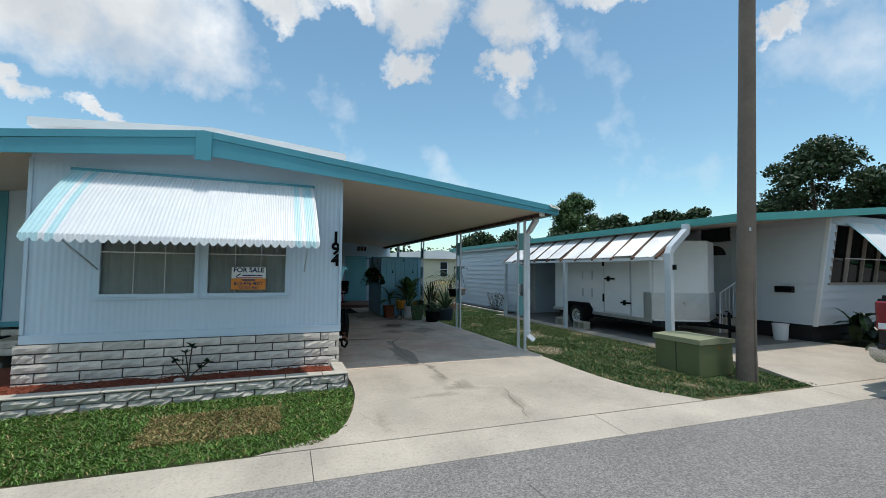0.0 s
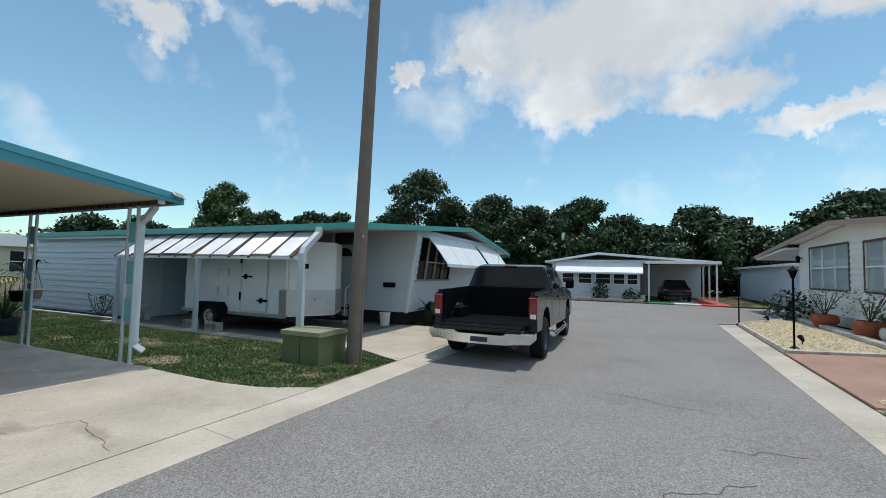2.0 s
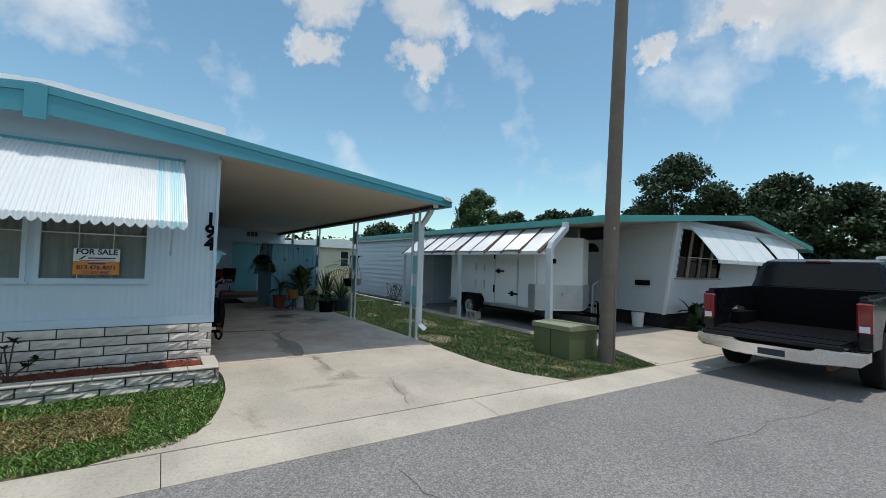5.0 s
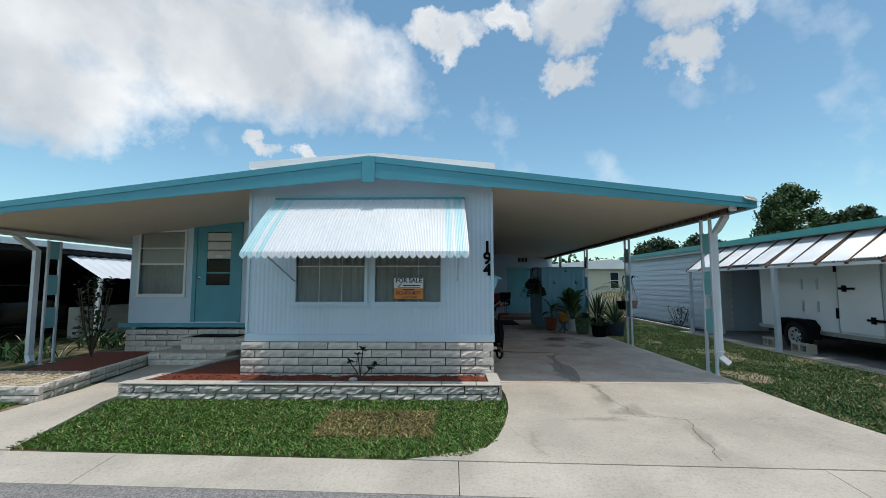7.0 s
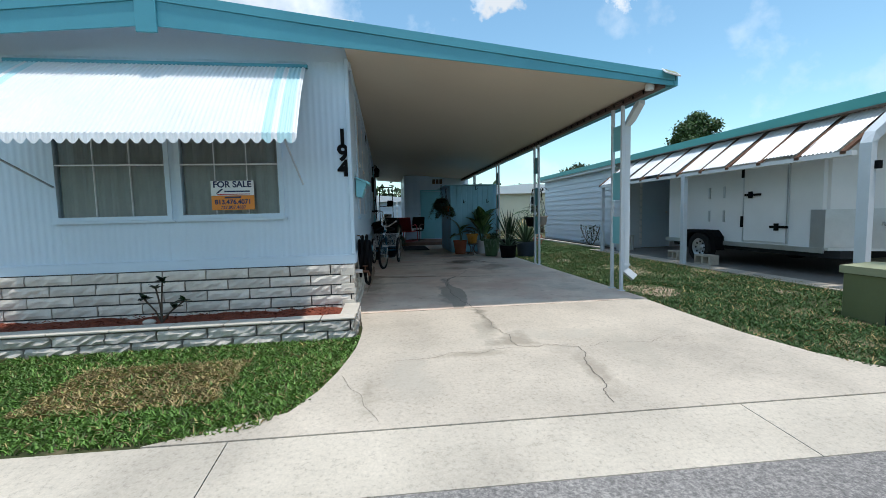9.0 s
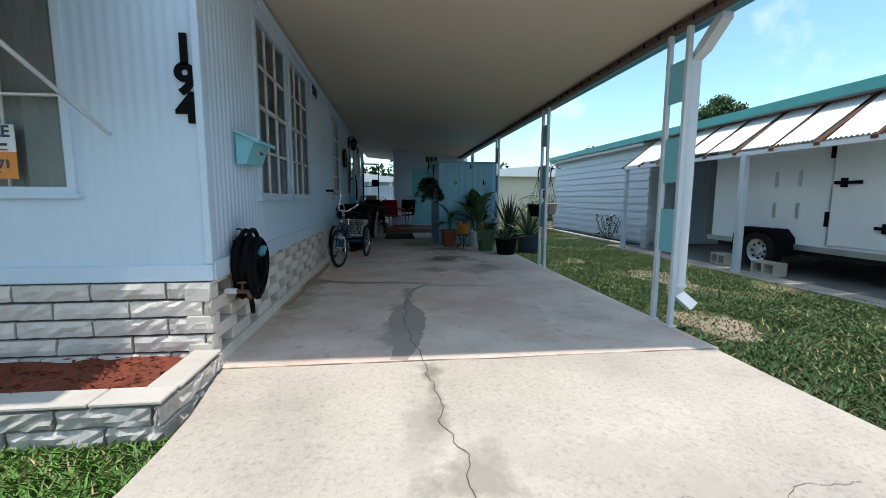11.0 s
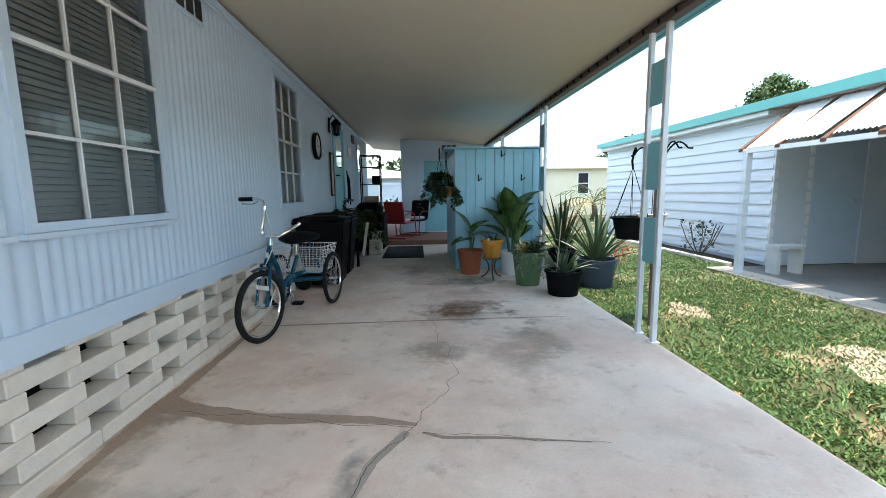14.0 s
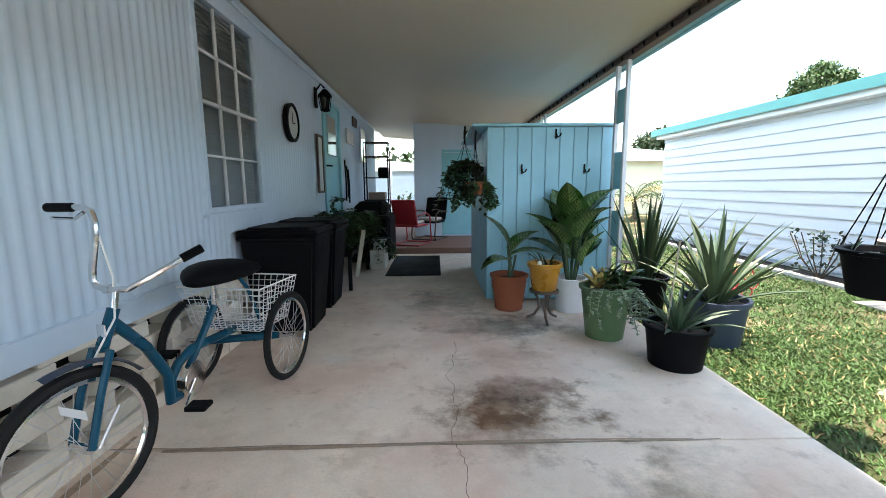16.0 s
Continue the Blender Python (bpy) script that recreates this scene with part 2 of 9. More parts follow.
for sc_, lo_, hi_, wt_, c_ in ((1.1, 0.46, 0.62, 0.7, (0.6, 0.41, 0.33)), (2.6, 0.55, 0.68, 0.42, (0.42, 0.3, 0.21)), (0.7, 0.52, 0.66, 0.5, (0.7, 0.63, 0.55)), (6.0, 0.57, 0.68, 0.42, (0.3, 0.2, 0.13)), (1.7, 0.55, 0.66, 0.4, (0.44, 0.38, 0.31))):
    geo_ = nt_.nodes.new("ShaderNodeNewGeometry")
    shift_ = nt_.nodes.new("ShaderNodeVectorMath")
    shift_.inputs[1].default_value = (sc_ * 13, sc_ * 7, 0)
    nt_.links.new(geo_.outputs["Position"], shift_.inputs[0])
    col_ = mix_rgb(nt_, ramp(nt_, noise_out(nt_, sc_, 9.0, 0.66, shift_.outputs[0]), [(lo_, (0, 0, 0)), (hi_, (wt_,) * 3)]), col_, c_)
nt_.links.new(col_, b_.inputs["Base Color"])
M_DRIVE = concrete_mat("driveway_concrete", (0.5, 0.437, 0.36), [
    (1.9, 5.9, 0.2, 1.0, (0.3, 0.27, 0.22), 0.6), (3.0, 5.2, 0.35, 0.9, (0.38, 0.34, 0.28), 0.6), (1.1, 5.0, 0.3, 0.8, (0.42, 0.38, 0.32), 0.5), (2.3, 5.6, 1.0, 0.3, (0.42, 0.38, 0.32), 0.5), (1.95, 6.2, 0.12, 0.6, (0.22, 0.19, 0.15), 0.8), (2.05, 5.5, 0.3, 0.35, (0.27, 0.23, 0.18), 0.7), (2.45, 4.8, 0.16, 0.6, (0.28, 0.24, 0.19), 0.7), (0.8, 4.7, 0.16, 0.4, (0.3, 0.26, 0.2), 0.7), (1.6, 5.25, 0.6, 0.1, (0.3, 0.26, 0.2), 0.6)])
M_CRACK = paint("crack_dark", (0.12, 0.1, 0.085), 0.95, vary=0.3)
M_LAWN = patchy_mat("lawn_soil", (0.05, 0.06, 0.024), (0.25, 0.185, 0.115), 1.1, 0.5, 0.62)
M_LAWN2 = patchy_mat("side_lawn_soil", (0.12, 0.13, 0.06), (0.36, 0.30, 0.23), 1.6, 0.45, 0.6)
M_DAMP = concrete_mat("damp_concrete", (0.37, 0.315, 0.26), speck=0.6)
M_BROWNST = concrete_mat("brown_stained_concrete", (0.36, 0.26, 0.19), speck=0.8)
# Concrete darkened for the shadow beneath the trailer.
M_FLOOR_SHADE = concrete_mat("shaded_carport_concrete", (0.2, 0.185, 0.165), speck=0.8)
M_GROUND = patchy_mat("far_ground", (0.09, 0.12, 0.04), (0.2, 0.18, 0.11), 0.05)
M_BLADE = leaf_mat("grass_blade", (0.15, 0.31, 0.06), rough=0.6)
M_CREAMW = paint("cream_white_siding", (0.82, 0.79, 0.74), 0.5, vary=0.05, scale=1.0, bump=0.06, dirt=0.08)
M_ROSE = paint("dusty_rose_trim", (0.40, 0.27, 0.23), 0.6, vary=0.1)
M_DOORP = paint("pale_tan_door_paint", (0.66, 0.54, 0.46), 0.5, vary=0.06)
# Duller copy of grass_blade, offsets the strong exposure over the side lawn.
M_BLADE2 = leaf_mat("dimmed_grass_blade", (0.078, 0.175, 0.052), rough=0.65)
M_DRY = leaf_mat("dry_grass_blade", (0.5, 0.39, 0.2), rough=0.7)
M_MULCH = paint("red_mulch", (0.2, 0.045, 0.02), 0.95, vary=0.5, scale=25, grain=90, bump=1.0)
M_SIDING = paint("pale_blue_siding", (0.56, 0.68, 0.79), 0.42, vary=0.05, scale=1.2, grain=40, bump=0.06, dirt=0.06)
M_TEAL = paint("teal_trim_paint", (0.075, 0.32, 0.40), 0.4, vary=0.08, scale=2.0, bump=0.06)
M_MINT = paint("mint_trim_paint", (0.065, 0.34, 0.31), 0.4, vary=0.1, scale=2.0, bump=0.06)
M_TEALP = paint("pale_teal_paint", (0.22, 0.55, 0.62), 0.45, vary=0.07, scale=2.0, bump=0.08)
M_SHEDP = paint("pale_blue_shed_paint", (0.27, 0.57, 0.70), 0.45, vary=0.1, scale=2.2, bump=0.08, dirt=0.08)
M_WHITE = paint("white_paint", (0.78, 0.79, 0.80), 0.4, vary=0.05, scale=1.5, bump=0.06, dirt=0.05)
M_VINYL = paint("white_vinyl_siding", (0.62, 0.665, 0.71), 0.45, vary=0.05, scale=0.8, bump=0.06, dirt=0.06)
M_CEIL = paint("cream_ceiling_panel", (0.6, 0.525, 0.42), 0.6, vary=0.06, scale=0.8, bump=0.05, dirt=0.06)
M_METAL = paint("painted_post_metal", (0.62, 0.66, 0.70), 0.35, vary=0.06, scale=4, bump=0.05)
M_ALU = paint("mill_aluminium", (0.62, 0.63, 0.64), 0.35, 0.8, vary=0.1, scale=5)
M_GALV = paint("galvanised_roof_sheet", (0.72, 0.73, 0.74), 0.4, 0.25, vary=0.08, scale=2.0, dirt=0.3, dirt_color=(0.35, 0.15, 0.07))
M_RUSTY = paint("rusty_steel", (0.12, 0.055, 0.03), 0.9, vary=0.4, scale=8)
M_STONE = paint("slump_block", (0.76, 0.69, 0.61), 0.9, vary=0.22, scale=4.0, grain=22, bump=1.0, dirt=0.3, dirt_color=(0.2, 0.17, 0.15), random_shift=0.22)
M_STONED = paint("bed_block", (0.6, 0.55, 0.49), 0.9, vary=0.3, scale=5.0, grain=16, bump=1.0, dirt=0.75, dirt_color=(0.09, 0.085, 0.08), random_shift=0.2)
M_CAP = paint("bed_cap_stone", (0.56, 0.51, 0.44), 0.9, vary=0.12, scale=4.0, grain=40, bump=0.5, dirt=0.2)
# Mortar whose near-black tone includes the shadow in the raked joints.
M_MORTAR_SHADED = paint("mortar", (0.085, 0.08, 0.075), 0.95, vary=0.2)
M_CREAM = paint("cream_block", (0.78, 0.71, 0.61), 0.9, vary=0.12, scale=4.0, grain=60, bump=0.5, dirt=0.25, dirt_color=(0.35, 0.27, 0.18), random_shift=0.12)
# Near-black; also stands in for unlit openings and voids.
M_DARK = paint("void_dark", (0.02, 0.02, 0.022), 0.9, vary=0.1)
M_BLACK = paint("black_plastic", (0.006, 0.006, 0.007), 0.6, vary=0.15, bump=0.1, spec=0.06)
M_RUBBER = paint("tyre_rubber", (0.010, 0.010, 0.010), 0.8, vary=0.2, bump=0.2, spec=0.25)
M_CHROME = paint("chrome", (0.75, 0.76, 0.78), 0.16, 1.0, vary=0.05, bump=0.02)
M_TRIKE = paint("metallic_blue_frame", (0.001, 0.065, 0.115), 0.3, 0.0, vary=0.08, bump=0.03, coat=0.0, spec=0.2)
M_WIRE = paint("white_wire", (0.75, 0.76, 0.76), 0.4, vary=0.05)
M_GLASS = glass_mat("window_glass", clear=0.8)
M_GLASSD = glass_mat("dark_window_glass", (0.5, 0.55, 0.55), clear=0.35)
M_MIRROR = paint("mirror_face", (0.8, 0.82, 0.82), 0.04, 1.0, vary=0.02, bump=0.0)
M_BLIND = paint("window_blind", (0.62, 0.62, 0.60), 0.6, vary=0.06)
# Darker copy of window_blind: dimming behind the screened panes put into the colour.
M_SLAT = paint("dimmed_blind_slat", (0.46, 0.46, 0.45), 0.6, vary=0.06)
M_SAND = patchy_mat("sandy_soil", (0.35, 0.27, 0.2), (0.24, 0.19, 0.13), 3.0, 0.42, 0.6)
M_CURTAIN = paint("grey_curtain", (0.52, 0.52, 0.50), 0.85, vary=0.1, scale=5)
M_RED = paint("red_fabric", (0.5, 0.05, 0.06), 0.8, vary=0.15)
M_REDP = paint("red_chair_paint", (0.42, 0.03, 0.04), 0.4, vary=0.12)
M_TERRA = paint("terracotta", (0.31, 0.08, 0.034), 0.7, vary=0.15, scale=6, dirt=0.1)
M_YELLOW = paint("mustard_glaze", (0.45, 0.2, 0.025), 0.3, vary=0.2, scale=8)
M_GREENP = paint("sage_green_plastic", (0.10, 0.19, 0.09), 0.5, vary=0.1)
M_SLATE = paint("slate_blue_plastic", (0.035, 0.05, 0.085), 0.45, vary=0.12)
M_SOIL = paint("potting_soil", (0.035, 0.024, 0.016), 0.98, vary=0.4, scale=30, bump=1.0)
M_LEAF = leaf_mat("broad_leaf", (0.024, 0.075, 0.016), rough=0.35)


def veined_leaf():
    """Dark leaf whose pale blotches run out from the midrib between the veins."""
    m = leaf_mat("veined_leaf", (0.024, 0.075, 0.016), rough=0.3, vary=0.25)
    nt = m.node_tree
    b = nt.nodes["Principled BSDF"]
    col = b.inputs["Base Color"].links[0].from_socket
    tc, sep = nt.nodes.new("ShaderNodeTexCoord"), nt.nodes.new("ShaderNodeSeparateXYZ")
    nt.links.new(tc.outputs["UV"], sep.inputs[0])

    def mm(op, x, y=None, clamp=False):
        n = nt.nodes.new("ShaderNodeMath")
        n.operation, n.use_clamp = op, clamp
        for i, v in enumerate((x, y)):
            if v is not None:
                if isinstance(v, (int, float)):
                    n.inputs[i].default_value = v
                else:
                    nt.links.new(v, n.inputs[i])
        return n.outputs[0]
    off = mm("ABSOLUTE", mm("SUBTRACT", sep.outputs[0], 0.5))
    wave = mm("SINE", mm("MULTIPLY", mm("SUBTRACT", sep.outputs[1], mm("MULTIPLY", off, 0.45)), 75.0))
    mid = mm("MULTIPLY", mm("SUBTRACT", 0.36, off), 6.0, True)
    rag = mm("MULTIPLY", mm("SUBTRACT", noise_out(nt, 26, 3.0), 0.3), 2.4, True)
    streak = mm("MULTIPLY", mm("ADD", wave, 0.55), 0.9, True)
    fac = mm("MULTIPLY", mm("MULTIPLY", streak, mid), rag, True)
    rib = mm("LESS_THAN", off, 0.018)
    fac = mm("MAXIMUM", fac, mm("MULTIPLY", rib, 0.6))
    nt.links.new(mix_rgb(nt, fac, col, (0.24, 0.33, 0.12)), b.inputs["Base Color"])
    return m


M_VEIN = veined_leaf()
M_LEAFD = leaf_mat("dark_leaf", (0.014, 0.038, 0.012), rough=0.4)
M_AGAVE = leaf_mat("agave_leaf", (0.075, 0.13, 0.075), rough=0.5)
M_SNAKE = leaf_mat("snake_leaf", (0.018, 0.048, 0.02), rough=0.4)
M_SILVER = leaf_mat("silver_leaf", (0.2, 0.27, 0.19), rough=0.6)
M_YLEAF = leaf_mat("yellow_leaf", (0.6, 0.45, 0.18), rough=0.6)
M_TREE = leaf_mat("oak_foliage", (0.03, 0.062, 0.018), vary=0.5, rough=0.6)
M_TREE2 = leaf_mat("light_foliage", (0.05, 0.105, 0.025), vary=0.4, rough=0.6)
M_BARK = paint("bark", (0.09, 0.065, 0.045), 0.95, vary=0.3, scale=5, grain=25, bump=1.0)
M_POLE = paint("weathered_wood_pole", (0.17, 0.135, 0.11), 0.9, vary=0.25, scale=3, grain=25, bump=0.8)
M_BOXG = paint("olive_enamel", (0.14, 0.165, 0.075), 0.5, vary=0.12, scale=3, bump=0.08, dirt=0.12)
# Lighter olive: on the box lid, overhead sun put into the colour.
M_BOXT = paint("light_olive_enamel", (0.30, 0.31, 0.19), 0.6, vary=0.12, scale=3)
M_TRUCK = paint("charcoal_car_paint", (0.006, 0.007, 0.010), 0.22, 0.0, vary=0.05, bump=0.0, coat=0.35, spec=0.25)
M_TAIL = paint("tail_lamp_red", (0.24, 0.008, 0.012), 0.15, vary=0.05, bump=0.0, coat=1.0)
M_CARG = paint("pale_green_car_paint", (0.27, 0.36, 0.29), 0.25, 0.1, vary=0.04, bump=0.0, coat=1.0)
M_BROWN = paint("brown_trim", (0.10, 0.06, 0.05), 0.6, vary=0.15)
M_TAN = paint("tan_trim", (0.36, 0.29, 0.25), 0.6, vary=0.1)
M_PATIO = concrete_mat("terracotta_patio", (0.37, 0.225, 0.165), [(11.6, -5.8, 1.6, 1.4, (0.24, 0.12, 0.08), 0.5)])
M_GRAVEL = patchy_mat("pea_gravel", (0.58, 0.48, 0.34), (0.42, 0.33, 0.23), 3.0, 0.4, 0.65, grain=70)
M_ROOFW = paint("white_roof_coat", (0.8, 0.81, 0.81), 0.5, vary=0.06, scale=1.0)
M_ROOFB = paint("blue_grey_roof_edge", (0.2, 0.3, 0.38), 0.5, vary=0.08)
M_BEIGE = paint("beige_siding", (0.70, 0.65, 0.50), 0.6, vary=0.06, scale=1.0)
M_ORANGE = paint("orange_card", (0.75, 0.25, 0.03), 0.5, vary=0.03, bump=0.0)
M_NAVY = paint("navy_ink", (0.03, 0.035, 0.10), 0.5, vary=0.03, bump=0.0)
M_GFLAG = paint("green_drive_paint", (0.05, 0.22, 0.10), 0.8, vary=0.15)
M_RFLAG = paint("red_drive_paint", (0.55, 0.09, 0.06), 0.8, vary=0.15)
M_WFLAG = paint("white_drive_paint", (0.68, 0.66, 0.62), 0.8, vary=0.1)
M_CLOTH = paint("black_cloth_cover", (0.006, 0.006, 0.007), 0.85, vary=0.2, scale=6, bump=0.4, spec=0.15)
M_WOOD = paint("bare_wood", (0.42, 0.36, 0.28), 0.7, vary=0.15, scale=6)
M_DECK = paint("red_brown_deck", (0.24, 0.12, 0.085), 0.8, vary=0.15, scale=3)

# ---- mesh helpers ----
def mesh_of(bm, name, material, smooth=False):
    me = bpy.data.meshes.new(name)
    bmesh.ops.recalc_face_normals(bm, faces=bm.faces)
    bm.to_mesh(me)
    bm.free()
    for m in (material if isinstance(material, (list, tuple)) else [material]):
        me.materials.append(m)
    if smooth:
        me.polygons.foreach_set("use_smooth", [True] * len(me.polygons))
        me.set_sharp_from_angle(angle=radians(40))
    return me


def part(name, bm, material, parent=None, label="", smooth=False, at=None):
    ob = new(name, mesh_of(bm, name, material, smooth))
    if at is not None:
        ob.matrix_basis = at
    ob.parent = parent
    return tagged(ob, label)


def thing(name, label, category, group="", kind="", at=(0, 0, 0), rz=0):
    ob = new(name)
    ob.empty_display_size = 0.05
    ob.matrix_basis = pose(*at, 0, 0, rz)
    return tagged(ob, label, category, group, kind)


def solid(name, bm, material, label, category, group="", kind="", smooth=False, at=None):
    return tagged(part(name, bm, material, None, "", smooth, at), label, category, group, kind)


def B():
    return bmesh.new()


def box(bm, x0, y0, z0, x1, y1, z1, bev=0.0, m=None, mi=0):
    vs = [bm.verts.new((x, y, z)) for x in (x0, x1) for y in (y0, y1) for z in (z0, z1)]
    fs = [bm.faces.new([vs[i] for i in q]) for q in ((0, 1, 3, 2), (4, 6, 7, 5), (0, 4, 5, 1), (2, 3, 7, 6), (0, 2, 6, 4), (1, 5, 7, 3))]
    for f in fs:
        f.material_index = mi
    if bev > 0:
        es = list({e for f in fs for e in f.edges})
        r = bmesh.ops.bevel(bm, geom=es, offset=bev, segments=1, affect="EDGES")
        vs = list({v for f in r["faces"] for v in f.verts} | {v for v in vs if v.is_valid})
    if m is not None:
        bmesh.ops.transform(bm, matrix=m, verts=vs)
    return bm


def tube(bm, pts, r, n=8, closed=False, caps=True):
    """A round bar along a line of points; r may be a list."""
    pts = [Vector(p) for p in pts]
    k = len(pts)
    rings, ref = [], None
    for i, p in enumerate(pts):
        if closed:
            d = pts[(i + 1) % k] - pts[i - 1]
        else:
            d = pts[min(i + 1, k - 1)] - pts[max(i - 1, 0)]
        d = d.normalized() if d.length > 1e-9 else Vector((0, 0, 1))
        if ref is None:
            ref = d.orthogonal().normalized()
        ref = (ref - d * ref.dot(d))
        ref = ref.normalized() if ref.length > 1e-6 else d.orthogonal().normalized()
        o = d.cross(ref)
        rad = r[i] if isinstance(r, (list, tuple)) else r
        rings.append([bm.verts.new(p + (ref * math.cos(2 * math.pi * j / n) + o * math.sin(2 * math.pi * j / n)) * rad) for j in range(n)])
    for i in range(k if closed else k - 1):
        a, b = rings[i], rings[(i + 1) % k]
        for j in range(n):
            bm.faces.new((a[j], a[(j + 1) % n], b[(j + 1) % n], b[j]))
    if caps and not closed:
        bm.faces.new(rings[0][::-1])
        bm.faces.new(rings[-1])
    return bm


def lathe(bm, prof, n=24, c=(0, 0, 0)):
    """A turned body: prof is radius and height from the axis outwards."""
    rings = []
    for r, z in prof:
        if r < 1e-6:
            rings.append([bm.verts.new((c[0], c[1], c[2] + z))])
        else:
            rings.append([bm.verts.new((c[0] + r * math.cos(2 * math.pi * j / n), c[1] + r * math.sin(2 * math.pi * j / n), c[2] + z)) for j in range(n)])
    for a, b in zip(rings, rings[1:]):
        for j in range(n):
            q = [a[j % len(a)], a[(j + 1) % n % len(a)], b[(j + 1) % n % len(b)], b[j % len(b)]]
            q = list(dict.fromkeys(q))
            if len(q) >= 3:
                bm.faces.new(q)
    return bm


def prism(bm, poly, axis, a, b):
    """A polygon given in two coordinates, drawn out along the third axis from a to b."""
    def put(p, w):
        return {"x": (w, p[0], p[1]), "y": (p[0], w, p[1]), "z": (p[0], p[1], w)}[axis]
    lo, hi = [bm.verts.new(put(p, a)) for p in poly], [bm.verts.new(put(p, b)) for p in poly]
    k = len(poly)
    bm.faces.new(lo[::-1])
    bm.faces.new(hi)
    for i in range(k):
        bm.faces.new((lo[i], lo[(i + 1) % k], hi[(i + 1) % k], hi[i]))
    return bm


def ribbed(bm, u0, u1, z0, z1, put, pitch=0.064, depth=0.009, shape="wave", thick=0.0):
    """A ribbed sheet between u0 and u1; put(u, out, z) gives the place."""
    n = max(1, round((u1 - u0) / pitch))
    prof = [(0, 0), (0.3, 0), (0.5, 1), (0.8, 1)] if shape == "rib" else [(0, 0), (0.25, 0.5), (0.5, 1), (0.75, 0.5)]
    us = [(u0 + (u1 - u0) * (i + p) / n, d * depth) for i in range(n) for p, d in prof] + [(u1, 0)]
    a = [bm.verts.new(put(u, d, z0)) for u, d in us]
    b = [bm.verts.new(put(u, d, z1)) for u, d in us]
    for i in range(len(us) - 1):
        bm.faces.new((a[i], a[i + 1], b[i + 1], b[i]))


def wall_grid(u0, u1, z0, z1, holes):
    """Rectangles that fill a wall round its holes (each u0, u1, z0, z1)."""
    cuts = sorted({u0, u1} | {h[0] for h in holes} | {h[1] for h in holes})
    out = []
    for a, b in zip(cuts, cuts[1:]):
        mid, z = (a + b) / 2, z0
        for h in sorted((h for h in holes if h[0] < mid < h[1]), key=lambda h: h[2]):
            if h[2] > z:
                out.append((a, b, z, h[2]))
            z = h[3]
        if z < z1:
            out.append((a, b, z, z1))
    return out


def lap_siding(wall, material, u0, u1, z0, z1, put, course=0.2, proud=0.032):
    """Horizontal boards of a wall, each a piece tilted out at its foot."""
    n = max(1, round((z1 - z0) / course))
    h = (z1 - z0) / n
    for i in range(n):
        a, b = z0 + i * h, z0 + (i + 1) * h
        bm = B()
        v = [bm.verts.new(p) for p in (put(u0, proud, a), put(u1, proud, a), put(u1, 0.004, b), put(u0, 0.004, b), put(u0, 0.001, a), put(u1, 0.001, a))]
        bm.faces.new(v[:4])
        bm.faces.new((v[4], v[5], v[1], v[0]))
        bm.faces.new((v[0], v[3], v[4]))
        bm.faces.new((v[1], v[5], v[2]))
        part("board", bm, material, wall)


def letters(name, text, size, material, parent, at, depth=0.004, label="", bold=0.012):
    cu = bpy.data.curves.new(name, "FONT")
    cu.body, cu.size, cu.extrude, cu.offset = text, size, depth, size * bold
    cu.align_x, cu.align_y = "CENTER", "CENTER"
    tmp = bpy.data.objects.new(name, cu)
    me = bpy.data.meshes.new_from_object(tmp)
    bpy.data.objects.remove(tmp)
    me.materials.clear()
    me.materials.append(material)
    ob = new(name, me)
    ob.matrix_basis, ob.parent = at, parent
    return tagged(ob, label)


def ribbon(bm, pts, widths, z):
    """A flat winding strip, for cracks."""
    pts = [Vector(p) for p in pts]
    L = []
    for i, p in enumerate(pts):
        d = (pts[min(i + 1, len(pts) - 1)] - pts[max(i - 1, 0)]).normalized()
        s = Vector((-d.y, d.x)) * (widths if isinstance(widths, float) else widths[i]) / 2
        L.append((bm.verts.new((*(p + s), z(p) if callable(z) else z)), bm.verts.new((*(p - s), z(p) if callable(z) else z))))
    for a, b in zip(L, L[1:]):
        bm.faces.new((a[0], a[1], b[1], b[0]))
    return bm


def jagged(p, q, n, amp, rng):
    p, q = Vector(p), Vector(q)
    s = Vector((-(q - p).y, (q - p).x)).normalized()
    k, a, b = rng.uniform(0, 6), rng.uniform(1.2, 2.2), rng.uniform(3, 5)
    out = []
    for i in range(n + 1):
        t = i / n
        slow = amp * 1.3 * math.sin(math.pi * t) * (math.sin(k + a * 6 * t) + 0.5 * math.sin(2 * k + b * 6 * t))
        out.append(p.lerp(q, t) + s * (slow + (rng.uniform(-amp, amp) * 0.35 if 0 < i < n else 0)))
    return out

# ---- ground, road, driveway ----
def left_in(x):
    return 4.29 - 0.035 * x


def left_out(x):
    return 3.80 - 0.035 * x


def right_out(x):
    return -1.70 - 0.055 * x


def right_in(x):
    return right_out(x) - 0.5


def sheet(name, outline, z0, z1, material, label, category, kind="structure"):
    """A slab with an outline; its top may be a function of place."""
    bm = B()
    f = bm.faces.new([bm.verts.new((x, y, z1(x, y) if callable(z1) else z1)) for x, y in outline])
    r = bmesh.ops.extrude_face_region(bm, geom=[f])
    for v in [g for g in r["geom"] if isinstance(g, bmesh.types.BMVert)]:
        v.co.z = z0
    return solid(name, bm, material, label, category, kind=kind)


bm = B()
g = [bm.verts.new((1500 * math.cos(a), 1500 * math.sin(a), -0.26)) for a in np.linspace(0, 2 * math.pi, 48, endpoint=False)]
bm.faces.new(g)
solid("ground", bm, M_GROUND, "grassy ground that reaches the horizon", "ground", kind="structure")

